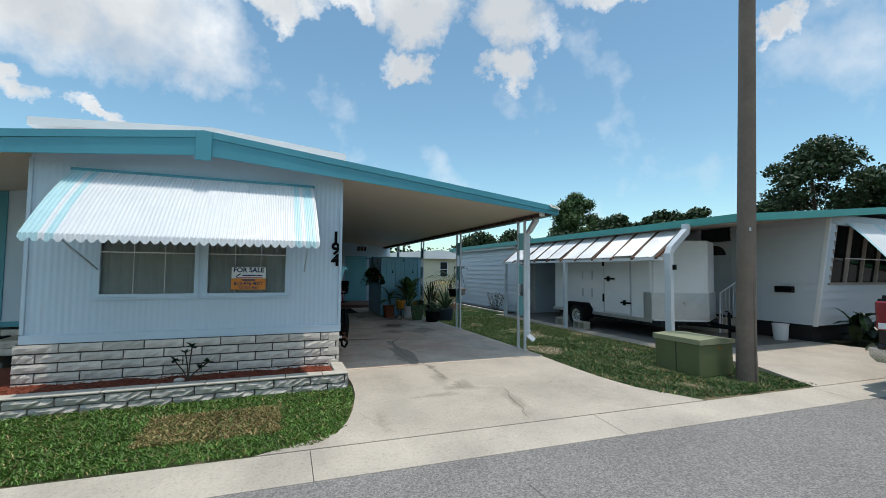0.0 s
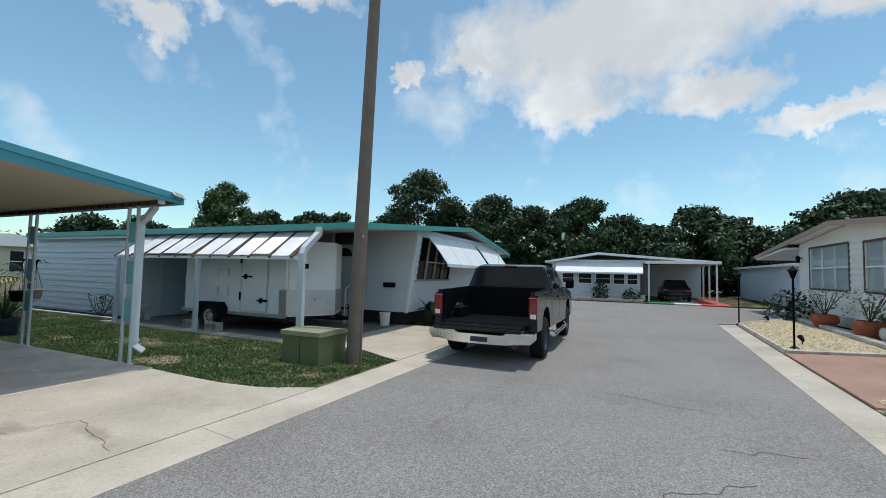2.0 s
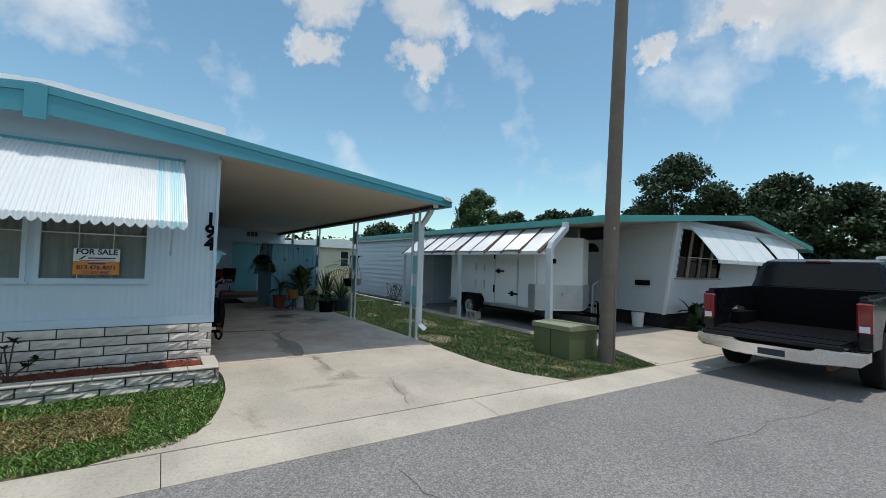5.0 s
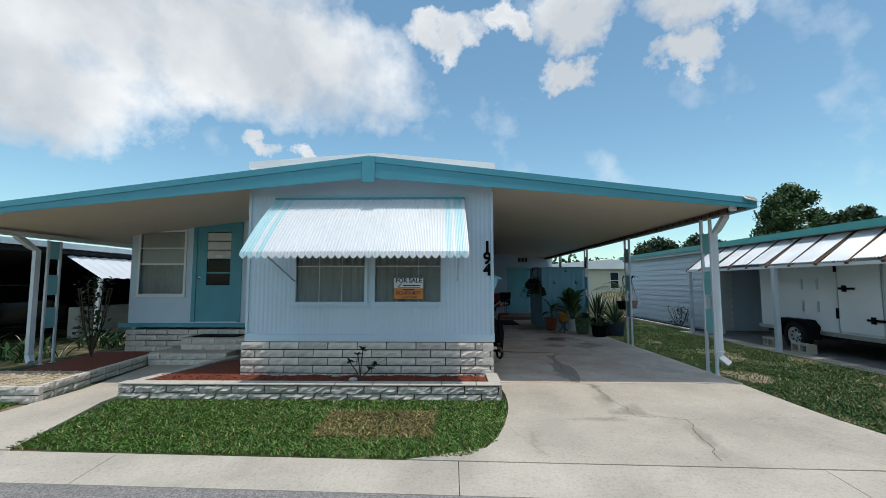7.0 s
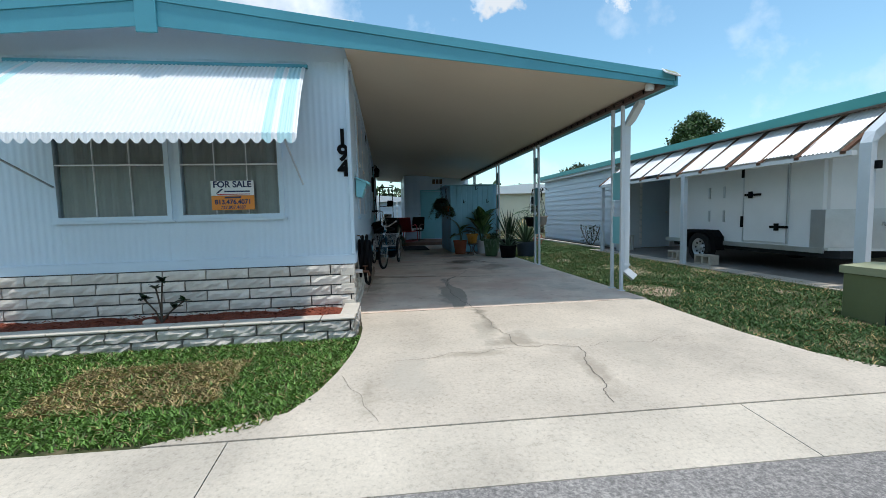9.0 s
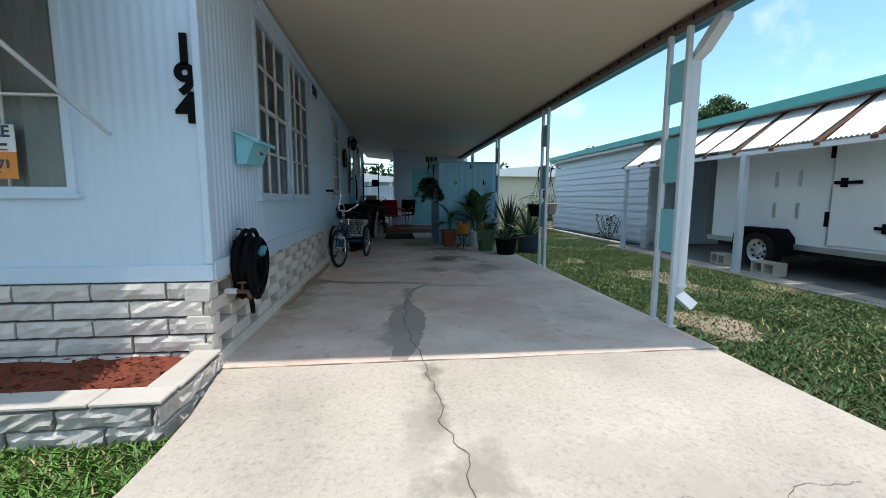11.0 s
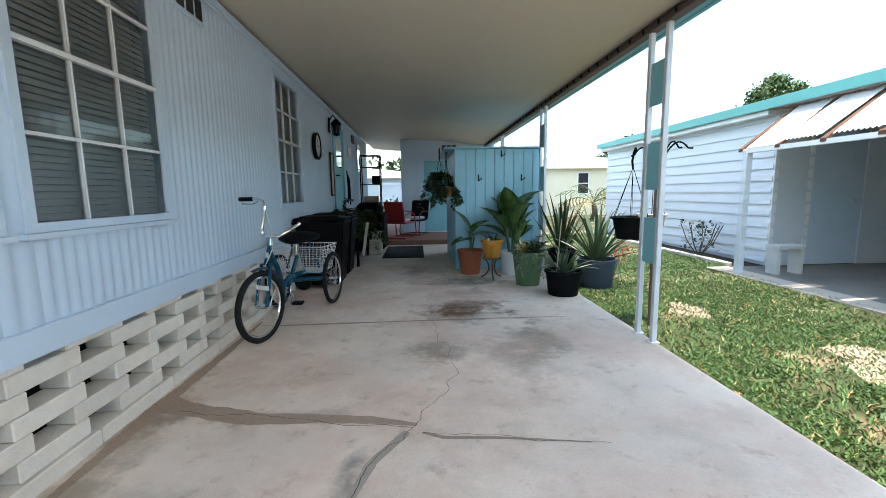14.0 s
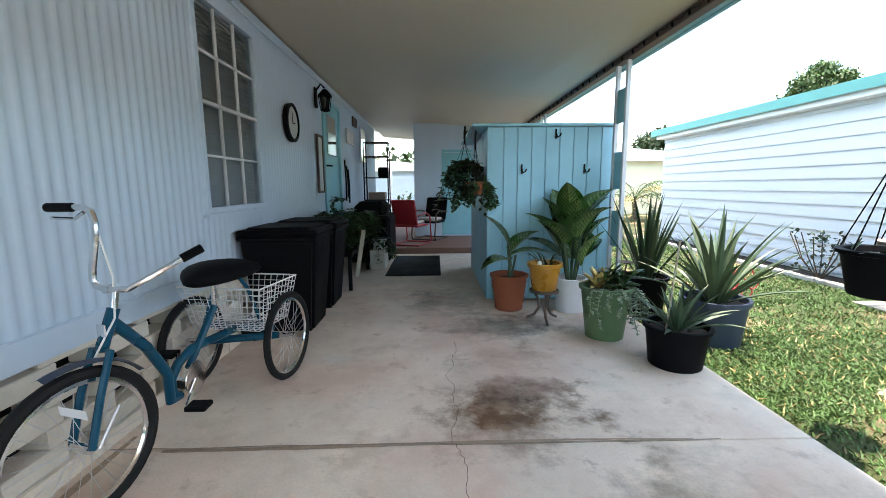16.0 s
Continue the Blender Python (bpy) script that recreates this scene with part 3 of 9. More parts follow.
XS = np.linspace(-60, 19, 12)
sheet("road", [(x, left_out(x)) for x in XS] + [(19.5, 6.0), (20.5, 60), (29, 60), (29, -60), (20.5, -60), (20, -8), (19.3, -4.2), (18.2, right_out(18.2))] + [(x, right_out(x)) for x in np.linspace(18, -60, 12)],
      -0.25, -0.17, M_ASPHALT, "worn grey asphalt street between the homes", "road")
bm = B()
strips = []
for dy, z in ((0.0, -0.132), (0.02, -0.128), (1.2, -0.098), (2.3, -0.06), (60, -0.06)):
    strips.append([bm.verts.new((x, left_in(x) + dy, z)) for x in np.linspace(-60, 18.9, 60)])
for a, b in zip(strips, strips[1:]):
    for j in range(59):
        bm.faces.new((a[j], a[j + 1], b[j + 1], b[j]))
solid("lawn_north", bm, M_LAWN, "lawn with dry bare patches beside the homes", "lawn", kind="structure")
sheet("lawn_south", [(-60, -60), (20, -60), (19.4, -9), (18.6, -4.6), (17.8, right_in(17.8)), (-60, right_in(-60))], -0.25, -0.11, M_LAWN2, "patchy lawn and sand across the street", "lawn")
sheet("lawn_east", [(29.2, -60), (90, -60), (90, 60), (29.2, 60)], -0.25, -0.12, M_LAWN, "lawn along the far side of the cross street", "lawn")

# ribbon kerbs, cast in slabs with open joints
rng = random.Random(4)
for side, inner, outer in (("north", left_in, left_out), ("south", right_in, right_out)):
    kerb = thing("pavement", "flat pale concrete ribbon kerb along the street", "kerb", kind="structure")
    joints = [-24, -21, -18, -15, -12, -9, -6.0, -2.95, 0.09, 3.06, 6.7, 9.8, 12.8, 15.8, 18.4] if side == "north" else [-12, -9, -6, -3, 0, 3.0, 6.1, 9.2, 12.2, 15.2, 17.9]
    for a, b in zip(joints, joints[1:]):
        bm = B()
        a2, b2 = a + 0.003, b - 0.003
        pts = [(a2, outer(a2), -0.165), (b2, outer(b2), -0.165), (b2, inner(b2), -0.125), (a2, inner(a2), -0.125)]
        if side == "south":
            pts = [(x, y, z) for x, y, z in pts][::-1]
        top = [bm.verts.new(p) for p in pts]
        f = bm.faces.new(top)
        r = bmesh.ops.extrude_face_region(bm, geom=[f])
        for v in [g for g in r["geom"] if isinstance(g, bmesh.types.BMVert)]:
            v.co.z = -0.25
        part("kerb_slab", bm, M_KERB, kerb)


def drive_z(y):
    return -0.118 + 0.118 * min(1.0, max(0.0, (y - 4.3) / 2.25))


# driveway apron with its flared sides
EDGE_L = [(-0.35, 4.32), (0.2, 4.38), (0.42, 4.62), (0.56, 5.0), (0.68, 5.5), (0.72, 6.0), (0.66, 6.59)]
EDGE_R = [(4.02, 6.59), (4.06, 6.0), (4.14, 5.3), (4.3, 4.75), (4.6, 4.35), (4.95, 4.15)]
bm = B()
rows_a = []
for y in np.linspace(4.285, 6.59, 10):
    xl = float(np.interp(y, [p[1] for p in EDGE_L], [p[0] for p in EDGE_L]))
    xr = float(np.interp(-y, [-p[1] for p in EDGE_R], [p[0] for p in EDGE_R]))
    yy = max(y, 0)
    rows_a.append([bm.verts.new((x, left_in(x) + 0.004 if y < 4.29 else max(yy, left_in(x) + 0.02), drive_z(yy))) for x in np.linspace(xl, xr, 12)])
for a, b in zip(rows_a, rows_a[1:]):
    for j in range(11):
        bm.faces.new((a[j], a[j + 1], b[j + 1], b[j]))
r = bmesh.ops.extrude_face_region(bm, geom=bm.faces[:])
for v in [g for g in r["geom"] if isinstance(g, bmesh.types.BMVert)]:
    v.co.z = -0.25
solid("driveway", bm, M_DRIVE, "sunlit cracked concrete driveway apron", "driveway", kind="structure")

slab = thing("carport_floor", "stained and cracked concrete carport slab", "floor", kind="structure")
for y0, y1 in ((6.602, 10.86), (10.866, 13.9), (13.906, 16.7)):
    bm = B()
    box(bm, 0.5, y0, -0.25, 4.06 if y0 < 13 else 4.2, y1, 0.0, 0.004)
    part("slab", bm, M_SLAB, slab)
bm = B()
box(bm, 0.5, 16.708, -0.25, 4.3, 22.5, 0.11, 0.01)
part("step", bm, M_DECK, slab, "raised red-brown back patio")

# cracks
rng = random.Random(11)
cr = B()
for p, q, n, amp, w in (((1.92, 6.6), (1.82, 7.4), 36, 0.012, 0.0060), ((1.82, 7.4), (1.85, 8.1), 36, 0.012, 0.0060), ((1.85, 8.1), (1.95, 8.75), 27, 0.012, 0.0048), ((1.95, 8.75), (2.15, 9.05), 18, 0.012, 0.0036),
                        ((2.15, 9.05), (2.45, 9.7), 27, 0.018, 0.0036), ((2.45, 9.7), (2.3, 10.86), 42, 0.024, 0.0030), ((2.28, 10.87), (2.35, 12.2), 36, 0.024, 0.0030), ((0.83, 9.32), (2.15, 9.05), 36, 0.018, 0.0042), ((2.2, 9.0), (3.1, 8.84), 27, 0.012, 0.0030)):
    ribbon(cr, jagged(p, q, n, amp, rng), w, 0.0025)
for p, q, n, amp, w in (((1.92, 6.58), (1.96, 6.18), 18, 0.012, 0.0042), ((1.96, 6.18), (2.04, 5.35), 27, 0.024, 0.0042), ((2.04, 5.35), (2.54, 5.25), 21, 0.024, 0.0042), ((2.04, 5.32), (1.0, 5.2), 36, 0.024, 0.0030),
                        ((2.54, 5.25), (2.32, 4.32), 42, 0.024, 0.0054), ((0.62, 5.0), (0.89, 4.34), 30, 0.01, 0.0022), ((2.54, 5.25), (3.6, 5.3), 36, 0.030, 0.0024)):
    ribbon(cr, jagged(p, q, n, amp, rng), w, lambda p: drive_z(p.y) + 0.004)
solid("crack", cr, M_CRACK, "dark hairline cracks in the driveway concrete", "cracks", kind="stuff")
cr = B()
for p, q, n, amp, w in (((3.6, 0.2), (4.3, -0.7), 24, 0.036, 0.0108), ((2.2, 0.3), (2.45, -0.9), 24, 0.030, 0.0120), ((5.0, -0.6), (5.15, -1.3), 18, 0.036, 0.0120), ((1.6, 3.2), (1.9, 1.0), 42, 0.048, 0.0072), ((6.2, -0.8), (6.6, 0.6), 30, 0.036, 0.0096),
                        ((4.2, 2.2), (7.5, 1.9), 48, 0.036, 0.0060)):
    ribbon(cr, jagged(p, q, n, amp, rng), w, -0.1675)
solid("road_crack", cr, M_CRACK, "dark cracks in the street asphalt", "cracks", kind="stuff")

def stain(name, label, pts, widths, material, seed, z=0.0012):
    """A patch of stained concrete with a ragged outline along a line of points."""
    rs = random.Random(seed)
    fine, wd = [], []
    for (p, q), (a, b) in zip(zip(pts, pts[1:]), zip(widths, widths[1:])):
        k = max(3, int(math.dist(p, q) / 0.03))
        for i in range(k):
            f = i / k
            fine.append((p[0] + (q[0] - p[0]) * f + rs.uniform(-0.001, 0.001), p[1] + (q[1] - p[1]) * f + rs.uniform(-0.001, 0.001)))
            wd.append((a + (b - a) * f) * (1 + 0.22 * noise.noise((i * 0.31 + seed, p[0] * 3, p[1] * 3))) * rs.uniform(0.93, 1.07))
    bm = ribbon(B(), fine, wd, z + 0.00025 * seed)
    solid(name, bm, material, label, "stain", kind="stuff")


stain("damp_stain", "grey damp patch along the crack in the slab", [(1.76, 6.62), (1.82, 6.91), (1.84, 7.25), (1.85, 7.62), (1.87, 7.85), (1.87, 8.05), (1.87, 8.42), (1.97, 8.78), (2.14, 9.04)], [0.12, 0.2, 0.26, 0.31, 0.25, 0.1, 0.03, 0.05, 0.04], M_DAMP, 1)
stain("damp_stain", "dark damp band across the carport slab", [(0.66, 9.42), (0.9, 9.33), (1.3, 9.2), (1.63, 9.18), (1.93, 9.14), (2.2, 9.07)], [0.2, 0.13, 0.12, 0.09, 0.07, 0.02], M_BROWNST, 2)
stain("damp_stain", "thin damp line along a crack in the slab", [(2.2, 9.0), (2.3, 8.95), (2.62, 8.92), (3.04, 8.85)], [0.02, 0.03, 0.02, 0.008], M_BROWNST, 3)
stain("brown_stain", "brown dirt stain along the foot of the block skirting", [(0.68, 7.9), (0.7, 8.6), (0.69, 9.3), (0.7, 10.2), (0.69, 11.0)], [0.01, 0.04, 0.1, 0.07, 0.02], M_BROWNST, 4)
stain("damp_stain", "dark damp line along the slab joint", [(0.9, 10.84), (1.5, 10.85), (2.3, 10.87), (2.9, 10.88), (3.5, 10.87)], [0.02, 0.03, 0.025, 0.015, 0.006], M_BROWNST, 5)
jn = B()
for y, x0, x1, w in ((10.863, 0.64, 3.6, 0.007), (6.596, 0.66, 4.02, 0.008)):
    ribbon(jn, jagged((x0, y), (x1, y), 40, 0.006, rng), [w * rng.uniform(0.6, 1.8) for _ in range(41)], 0.003)
solid("slab_joint", jn, paint("joint_dirt", (0.3, 0.24, 0.18), 0.95, vary=0.3, scale=9), "dirt-filled joints between the carport slabs", "joints", kind="stuff")

# front path and neighbour slabs
sheet("front_path", [(-5.25, left_in(-5)), (-3.98, left_in(-4)), (-4.22, 5.7), (-4.3, 6.6), (-3.9, 8.1), (-5.3, 8.1), (-5.0, 6.3)], -0.25, lambda x, y: -0.11 if y < 4.6 else -0.045, M_DRIVE, "concrete path to the front steps", "path")
sheet("neighbour_drive", [(6.75, left_in(6.8)), (11.6, left_in(11.6)), (10.75, 6.2), (7.05, 6.2), (6.95, 4.9)], -0.25, lambda x, y: -0.115 if y < 4.4 else -0.04, M_DRIVE, "pale concrete drive of the next home", "driveway")
# One carport slab in two colours: lit edge strip, dark part for trailer shadow.
sheet("neighbour_kerb", [(6.75, 6.204), (7.12, 6.204), (7.12, 13.35), (6.75, 13.35)], -0.25, -0.035, M_DRIVE, "pale edge strip of the next carport floor, coloured as lit", "kerb")
sheet("neighbour_carport_floor", [(7.124, 6.204), (10.75, 6.204), (10.75, 13.35), (7.124, 13.35)], -0.25, -0.04, M_FLOOR_SHADE, "concrete floor under the trailer, darkened for its shadow", "floor")
sheet("terracotta_patio", [(7.2, right_in(7.2)), (11.4, right_in(11.4)), (12.2, -5.2), (13.3, -5.6), (13.3, -14), (7.6, -14), (7.3, -6)], -0.25, -0.08, M_PATIO, "terracotta painted concrete drive across the street", "driveway")
sheet("gravel_bed", [(11.5, right_in(11.5)), (17.6, right_in(17.6)), (22, -6.3), (13.3, -6.3), (13.3, -5.3), (12.2, -5.1)], -0.25, -0.075, M_GRAVEL, "bed of tan pea gravel before the house", "gravel", kind="structure")
for k, (mat, y0, y1, word) in enumerate(((M_GFLAG, -0.9, -2.3, "green"), (M_WFLAG, -2.3, -3.7, "white"), (M_RFLAG, -3.7, -5.3, "red"))):
    sheet("driveway_stripe", [(29.15, y0), (36, y0), (36, y1), (29.15, y1)], -0.2, -0.1 + 0.001 * k, mat, f"{word} painted stripe of a tricolour driveway", "driveway")

# ---- the blue home ----
X0, X1, YF, YB = -2.94, 0.62, 6.64, 20.4
ZB = 0.60


def roof_top(x):
    return 3.16 - 0.119 * (x + 1.13) if x > -1.13 else 3.16 + 0.119 * (x + 1.13)


house = thing("mobile_home", "pale blue mobile home with teal trim and corrugated siding", "house")
FW = [(-2.23, -1.23, 1.12, 2.15), (-1.08, -0.13, 1.12, 2.15)]
SW = [(7.70, 8.66, 1.10, 2.52), (8.84, 9.77, 1.10, 2.54), (11.98, 12.88, 1.10, 2.52)]
DOOR_S = (15.2, 16.15, 0.62, 2.5)
for a, b, c, d in wall_grid(X0, X1, ZB, 2.68, FW):
    bm = B()
    box(bm, a, YF + 0.012, c, b, YF + 0.11, d)
    ribbed(bm, a, b, c, d, lambda u, o, z: (u, YF + 0.006 - o, z), depth=0.006)
    part("front_wall", bm, M_SIDING, house, smooth=True)
bm = B()
prism(bm, [(X0, 2.68), (X1, 2.68), (X1, 2.84), (-1.13, 3.05), (X0, 2.84)], "y", YF, YF + 0.11)
part("gable", bm, M_SIDING, house)
for a, b, c, d in wall_grid(YF + 0.115, YB, ZB, 2.73, SW + [DOOR_S]):
    bm = B()
    box(bm, X1 - 0.11, a, c, X1 - 0.012, b, d)
    ribbed(bm, a, b, c, d, lambda u, o, z: (X1 - 0.010 + o, u, z), pitch=0.074, depth=0.011)
    part("side_wall", bm, M_SIDING, house, smooth=True)
bm = B()
box(bm, X0, YF + 0.12, 0.1, X0 + 0.1, YB, 2.74)
box(bm, X0 + 0.1, YB - 0.1, 0.1, X1 - 0.12, YB, 2.74)
part("back_wall", bm, M_SIDING, house)
bm = B()
box(bm, X0 + 0.02, YF + 0.12, ZB - 0.06, X1 - 0.12, YB - 0.1, ZB - 0.02)
part("floor_deck", bm, M_DARK, house)
bm = B()
box(bm, X0 - 0.012, YF - 0.02, ZB - 0.045, X1 + 0.012, YF + 0.006, ZB + 0.055, 0.004)
box(bm, X1 - 0.008, YF + 0.008, ZB - 0.045, X1 + 0.022, YB, ZB + 0.075, 0.004)
part("base_trim", bm, M_SIDING, house)
bm = B()
box(bm, X1 - 0.03, YF - 0.018, ZB + 0.06, X1 + 0.014, YF + 0.03, 2.72, 0.006)
part("corner_trim", bm, M_SIDING, house)
bm = B()
box(bm, X0 - 0.014, YF - 0.018, ZB + 0.06, X0 + 0.03, YF + 0.03, 2.72, 0.006)
part("corner_trim", bm, M_SIDING, house)
bm = B()
tube(bm, [(X1 + 0.02, y, 2.66 + 0.012 * math.sin(y * 1.7)) for y in np.linspace(6.8, 18.4, 30)], 0.012, 6)
part("cable", bm, M_SIDING, house)
bm = B()
box(bm, X1 - 0.005, YF + 0.1, 2.66, X1 + 0.03, 18.4, 2.73, 0.006)
part("cornice", bm, M_SIDING, house)


def window(parent, put, w, h, cols, rows, dark=False, blind=True, mid=0.5, frame_mat=None, thin=1.0):
    """A framed window seen from its foot's left corner; put(u, out, z) gives the place."""
    fm = frame_mat or M_SIDING
    def bar(bm, u0, u1, z0, z1, o0, o1):
        p = [put(u, o, z) for u in (u0, u1) for o in (o0, o1) for z in (z0, z1)]
        xs, ys, zs = zip(*p)
        box(bm, min(xs), min(ys), min(zs), max(xs), max(ys), max(zs))
    wob = thing("window", "", "")
    wob.parent = parent
    bm = B()
    for a in ((-0.045, w + 0.045, -0.04, 0.0, -0.02, 0.018), (-0.045, w + 0.045, h, h + 0.045, -0.02, 0.018), (-0.045, 0, 0, h, -0.02, 0.018), (w, w + 0.045, 0, h, -0.02, 0.018)):
        bar(bm, *a)
    part("window_frame", bm, fm, wob)
    bm = B()
    bar(bm, -0.07, w + 0.07, -0.065, -0.042, -0.01, 0.035)
    part("window_sill", bm, fm, wob)
    bm = B()
    bar(bm, 0, w, h * mid - 0.018 * thin, h * mid + 0.018 * thin, -0.03, 0.006)
    for i in range(1, cols):
        bar(bm, w * i / cols - 0.008 * thin, w * i / cols + 0.008 * thin, 0, h, -0.028, -0.004)
    for z0, z1 in ((0, h * mid), (h * mid, h)):
        for i in range(1, rows):
            z = z0 + (z1 - z0) * i / rows
            bar(bm, 0, w, z - 0.008, z + 0.008, -0.028, -0.005)
    part("muntin", bm, M_WHITE if frame_mat is None else fm, wob, "thin white glazing bars")
    for z0, z1 in ((0, h * mid), (h * mid, h)):
        bm = B()
        bm.faces.new([bm.verts.new(put(u, -0.02, z)) for u, z in ((0.002, z0 + 0.002), (w - 0.002, z0 + 0.002), (w - 0.002, z1 - 0.002), (0.002, z1 - 0.002))])
        ob = outward(part("pane", bm, M_GLASSD if dark else M_GLASS, wob), Vector(put(0, 1, 0)) - Vector(put(0, 0, 0)))
        ob.visible_shadow = False
    if blind:
        bm = B()
        n = int(h / 0.032)
        for i in range(n):
            z = h * (i + 0.5) / n
            p = [put(0.01, -0.04, z - 0.013), put(w - 0.01, -0.04, z - 0.013), put(w - 0.01, -0.05, z + 0.016), put(0.01, -0.05, z + 0.016)]
            vs = [bm.verts.new(q) for q in p]
            bm.faces.new(vs)
        part("blind", bm, M_SLAT, wob, "pale horizontal slat blind")
    return wob


def outward(ob, d):
    """Turn a pane so that its face looks along d."""
    if ob.data.polygons[0].normal.dot(Vector(d)) < 0:
        ob.data.flip_normals()
    return ob


def curtain(parent, put, w, z0, z1, out, material, amp=0.02):
    bm = B()
    n = 40
    a = [bm.verts.new(put(w * i / n, out + amp * math.sin(i * 1.3), z0)) for i in range(n + 1)]
    b = [bm.verts.new(put(w * i / n, out + amp * math.sin(i * 1.3), z1)) for i in range(n + 1)]
    for i in range(n):
        bm.faces.new((a[i], a[i + 1], b[i + 1], b[i]))
    return part("curtain", bm, material, parent, "hanging grey curtain")


for u0, u1, z0, z1 in FW:
    put = lambda u, o, z, u0=u0, z0=z0: (u0 + u, YF - o, z0 + z)
    wob = window(house, put, u1 - u0, z1 - z0, 3, 1, blind=False, mid=0.5, thin=0.35)
    curtain(wob, put, u1 - u0, 0.0, z1 - z0, -0.055, M_CURTAIN, 0.012)
for k, (u0, u1, z0, z1) in enumerate(SW):
    put = lambda u, o, z, u0=u0, z0=z0: (X1 + o, u0 + u, z0 + z)
    window(house, put, u1 - u0, z1 - z0, 3, 2, blind=True, mid=0.515, thin=0.65)
bm = B()
box(bm, X0 + 0.6, YF + 0.7, ZB, X1 - 0.55, YB - 0.4, 2.68)
part("inner_partition", bm, M_CURTAIN, house)

# side door with its small window
sd = thing("door", "", "")
sd.parent = house
bm = B()
box(bm, X1 - 0.05, 15.2, 0.66, X1 - 0.012, 16.15, 2.46)
part("door_leaf", bm, M_TEALP, sd)
bm = B()
for a in ((15.14, 15.2, 0.62, 2.52), (16.15, 16.21, 0.62, 2.52), (15.2, 16.15, 2.46, 2.52)):
    box(bm, X1 - 0.02, a[0], a[2], X1 + 0.022, a[1], a[3], 0.004)
part("door_frame", bm, M_TEALP, sd)
bm = B()
box(bm, X1 - 0.011, 15.42, 1.72, X1 + 0.006, 15.93, 2.3, 0.004)
part("door_window", bm, M_MIRROR, sd, "reflecting door window")
bm = B()
tube(bm, [(X1 - 0.012, 15.3, 1.55), (X1 + 0.05, 15.3, 1.55), (X1 + 0.05, 15.42, 1.55)], 0.012)
part("door_handle", bm, M_BLACK, sd)
bm = B()
box(bm, X1 + 0.002, 10.02, 2.44, X1 + 0.03, 10.42, 2.62, 0.006)
vent = part("vent", bm, M_SIDING, house)
for i in range(3):
    bm = B()
    box(bm, X1 + 0.028, 10.05 + i * 0.12, 2.46, X1 + 0.034, 10.14 + i * 0.12, 2.6)
    part("vent_slot", bm, M_DARK, vent)

# awning over the front windows: ribbed sheet, scalloped lip, side stripes
awn = thing("window_awning", "white corrugated awning with pale teal stripes and scalloped edge", "awning", at=(0, 0, 0))
A0, A1, T0, T1 = -2.53, 0.21, (6.60, 2.61), (5.75, 1.78)
N = 68
def stripe(f):
    return 1 if f < 0.055 or 0.075 < f < 0.1 or 0.90 < f < 0.925 or 0.945 < f < 0.985 else 0
bm = B()
rowsv = []
for k in range(0, 9):
    t = k / 8
    sag = 0.05 * math.sin(t * math.pi)
    row = []
    for i in range(N * 4 + 1):
        f = i / (N * 4)
        d = 0.008 * (0, 1, 1, 0)[i % 4]
        x = (A0 - 0.09 * t) + (A1 - A0 + 0.13 * t) * f
        row.append(bm.verts.new((x, T0[0] + (T1[0] - T0[0]) * t - d * 0.6, T0[1] + (T1[1] - T0[1]) * t + sag + d)))
    rowsv.append(row)
lip = []
for i in range(N * 4 + 1):
    f = i / (N * 4)
    w = abs(math.sin(f * math.pi * 31))
    lip.append(bm.verts.new((A0 - 0.09 + (A1 - A0 + 0.13) * f, T1[0] - 0.012, T1[1] - 0.04 - 0.045 * w)))
rowsv.append(lip)
for a, b in zip(rowsv, rowsv[1:]):
    for i in range(N * 4):
        f = bm.faces.new((a[i], a[i + 1], b[i + 1], b[i]))
        f.material_index = stripe((i + 0.5) / (N * 4))
M_AWNT = paint("pale_teal_awning_stripe", (0.5, 0.73, 0.77), 0.4, vary=0.05)
part("canopy", bm, [M_WHITE, M_AWNT], awn)
bm = B()
box(bm, A0 - 0.02, 6.58, 2.60, A1 + 0.02, 6.632, 2.635, 0.004)
part("head_rail", bm, M_TEAL, awn)
for x in (-2.25, 0.12):
    bm = B()
    tube(bm, [(x, 6.625, 1.42), (x - 0.1 if x < -1 else x, 5.85, 1.76)], 0.011, 6)
    ob = part("arm", bm, M_ALU, awn)

# house numbers, one figure above the other
nums = thing("house_number", "black house number 194 on the corner siding", "house number")
for i, ch in enumerate("194"):
    letters("figure", ch, 0.235, M_BLACK, nums, pose(0.545, YF - 0.006, 1.90 - i * 0.163, 90, 0, 0), 0.006, bold=0.035)

# sale board inside the right window
sale = thing("sale_sign", "white and orange for sale board in the front window", "sign")
bm = B()
box(bm, -0.80, YF - 0.012, 1.315, -0.38, YF - 0.006, 1.465)
part("board", bm, M_WHITE, sale)
bm = B()
box(bm, -0.80, YF - 0.0125, 1.165, -0.38, YF - 0.006, 1.312)
part("lower_board", bm, M_ORANGE, sale, "orange lower board")
letters("lettering", "FOR SALE", 0.088, M_NAVY, sale, pose(-0.59, YF - 0.014, 1.425, 90, 0, 0), 0.001, bold=0.03)
bm = B()
prism(bm, [(-0.75, 1.33), (-0.72, 1.345), (-0.68, 1.382), (-0.70, 1.382), (-0.745, 1.345)], "y", YF - 0.015, YF - 0.0128)
box(bm, -0.67, YF - 0.015, 1.348, -0.42, YF - 0.0128, 1.362)
part("mark", bm, M_NAVY, sale)
bm = B()
box(bm, -0.74, YF - 0.015, 1.322, -0.42, YF - 0.0128, 1.33)
part("rule", bm, M_RED, sale)
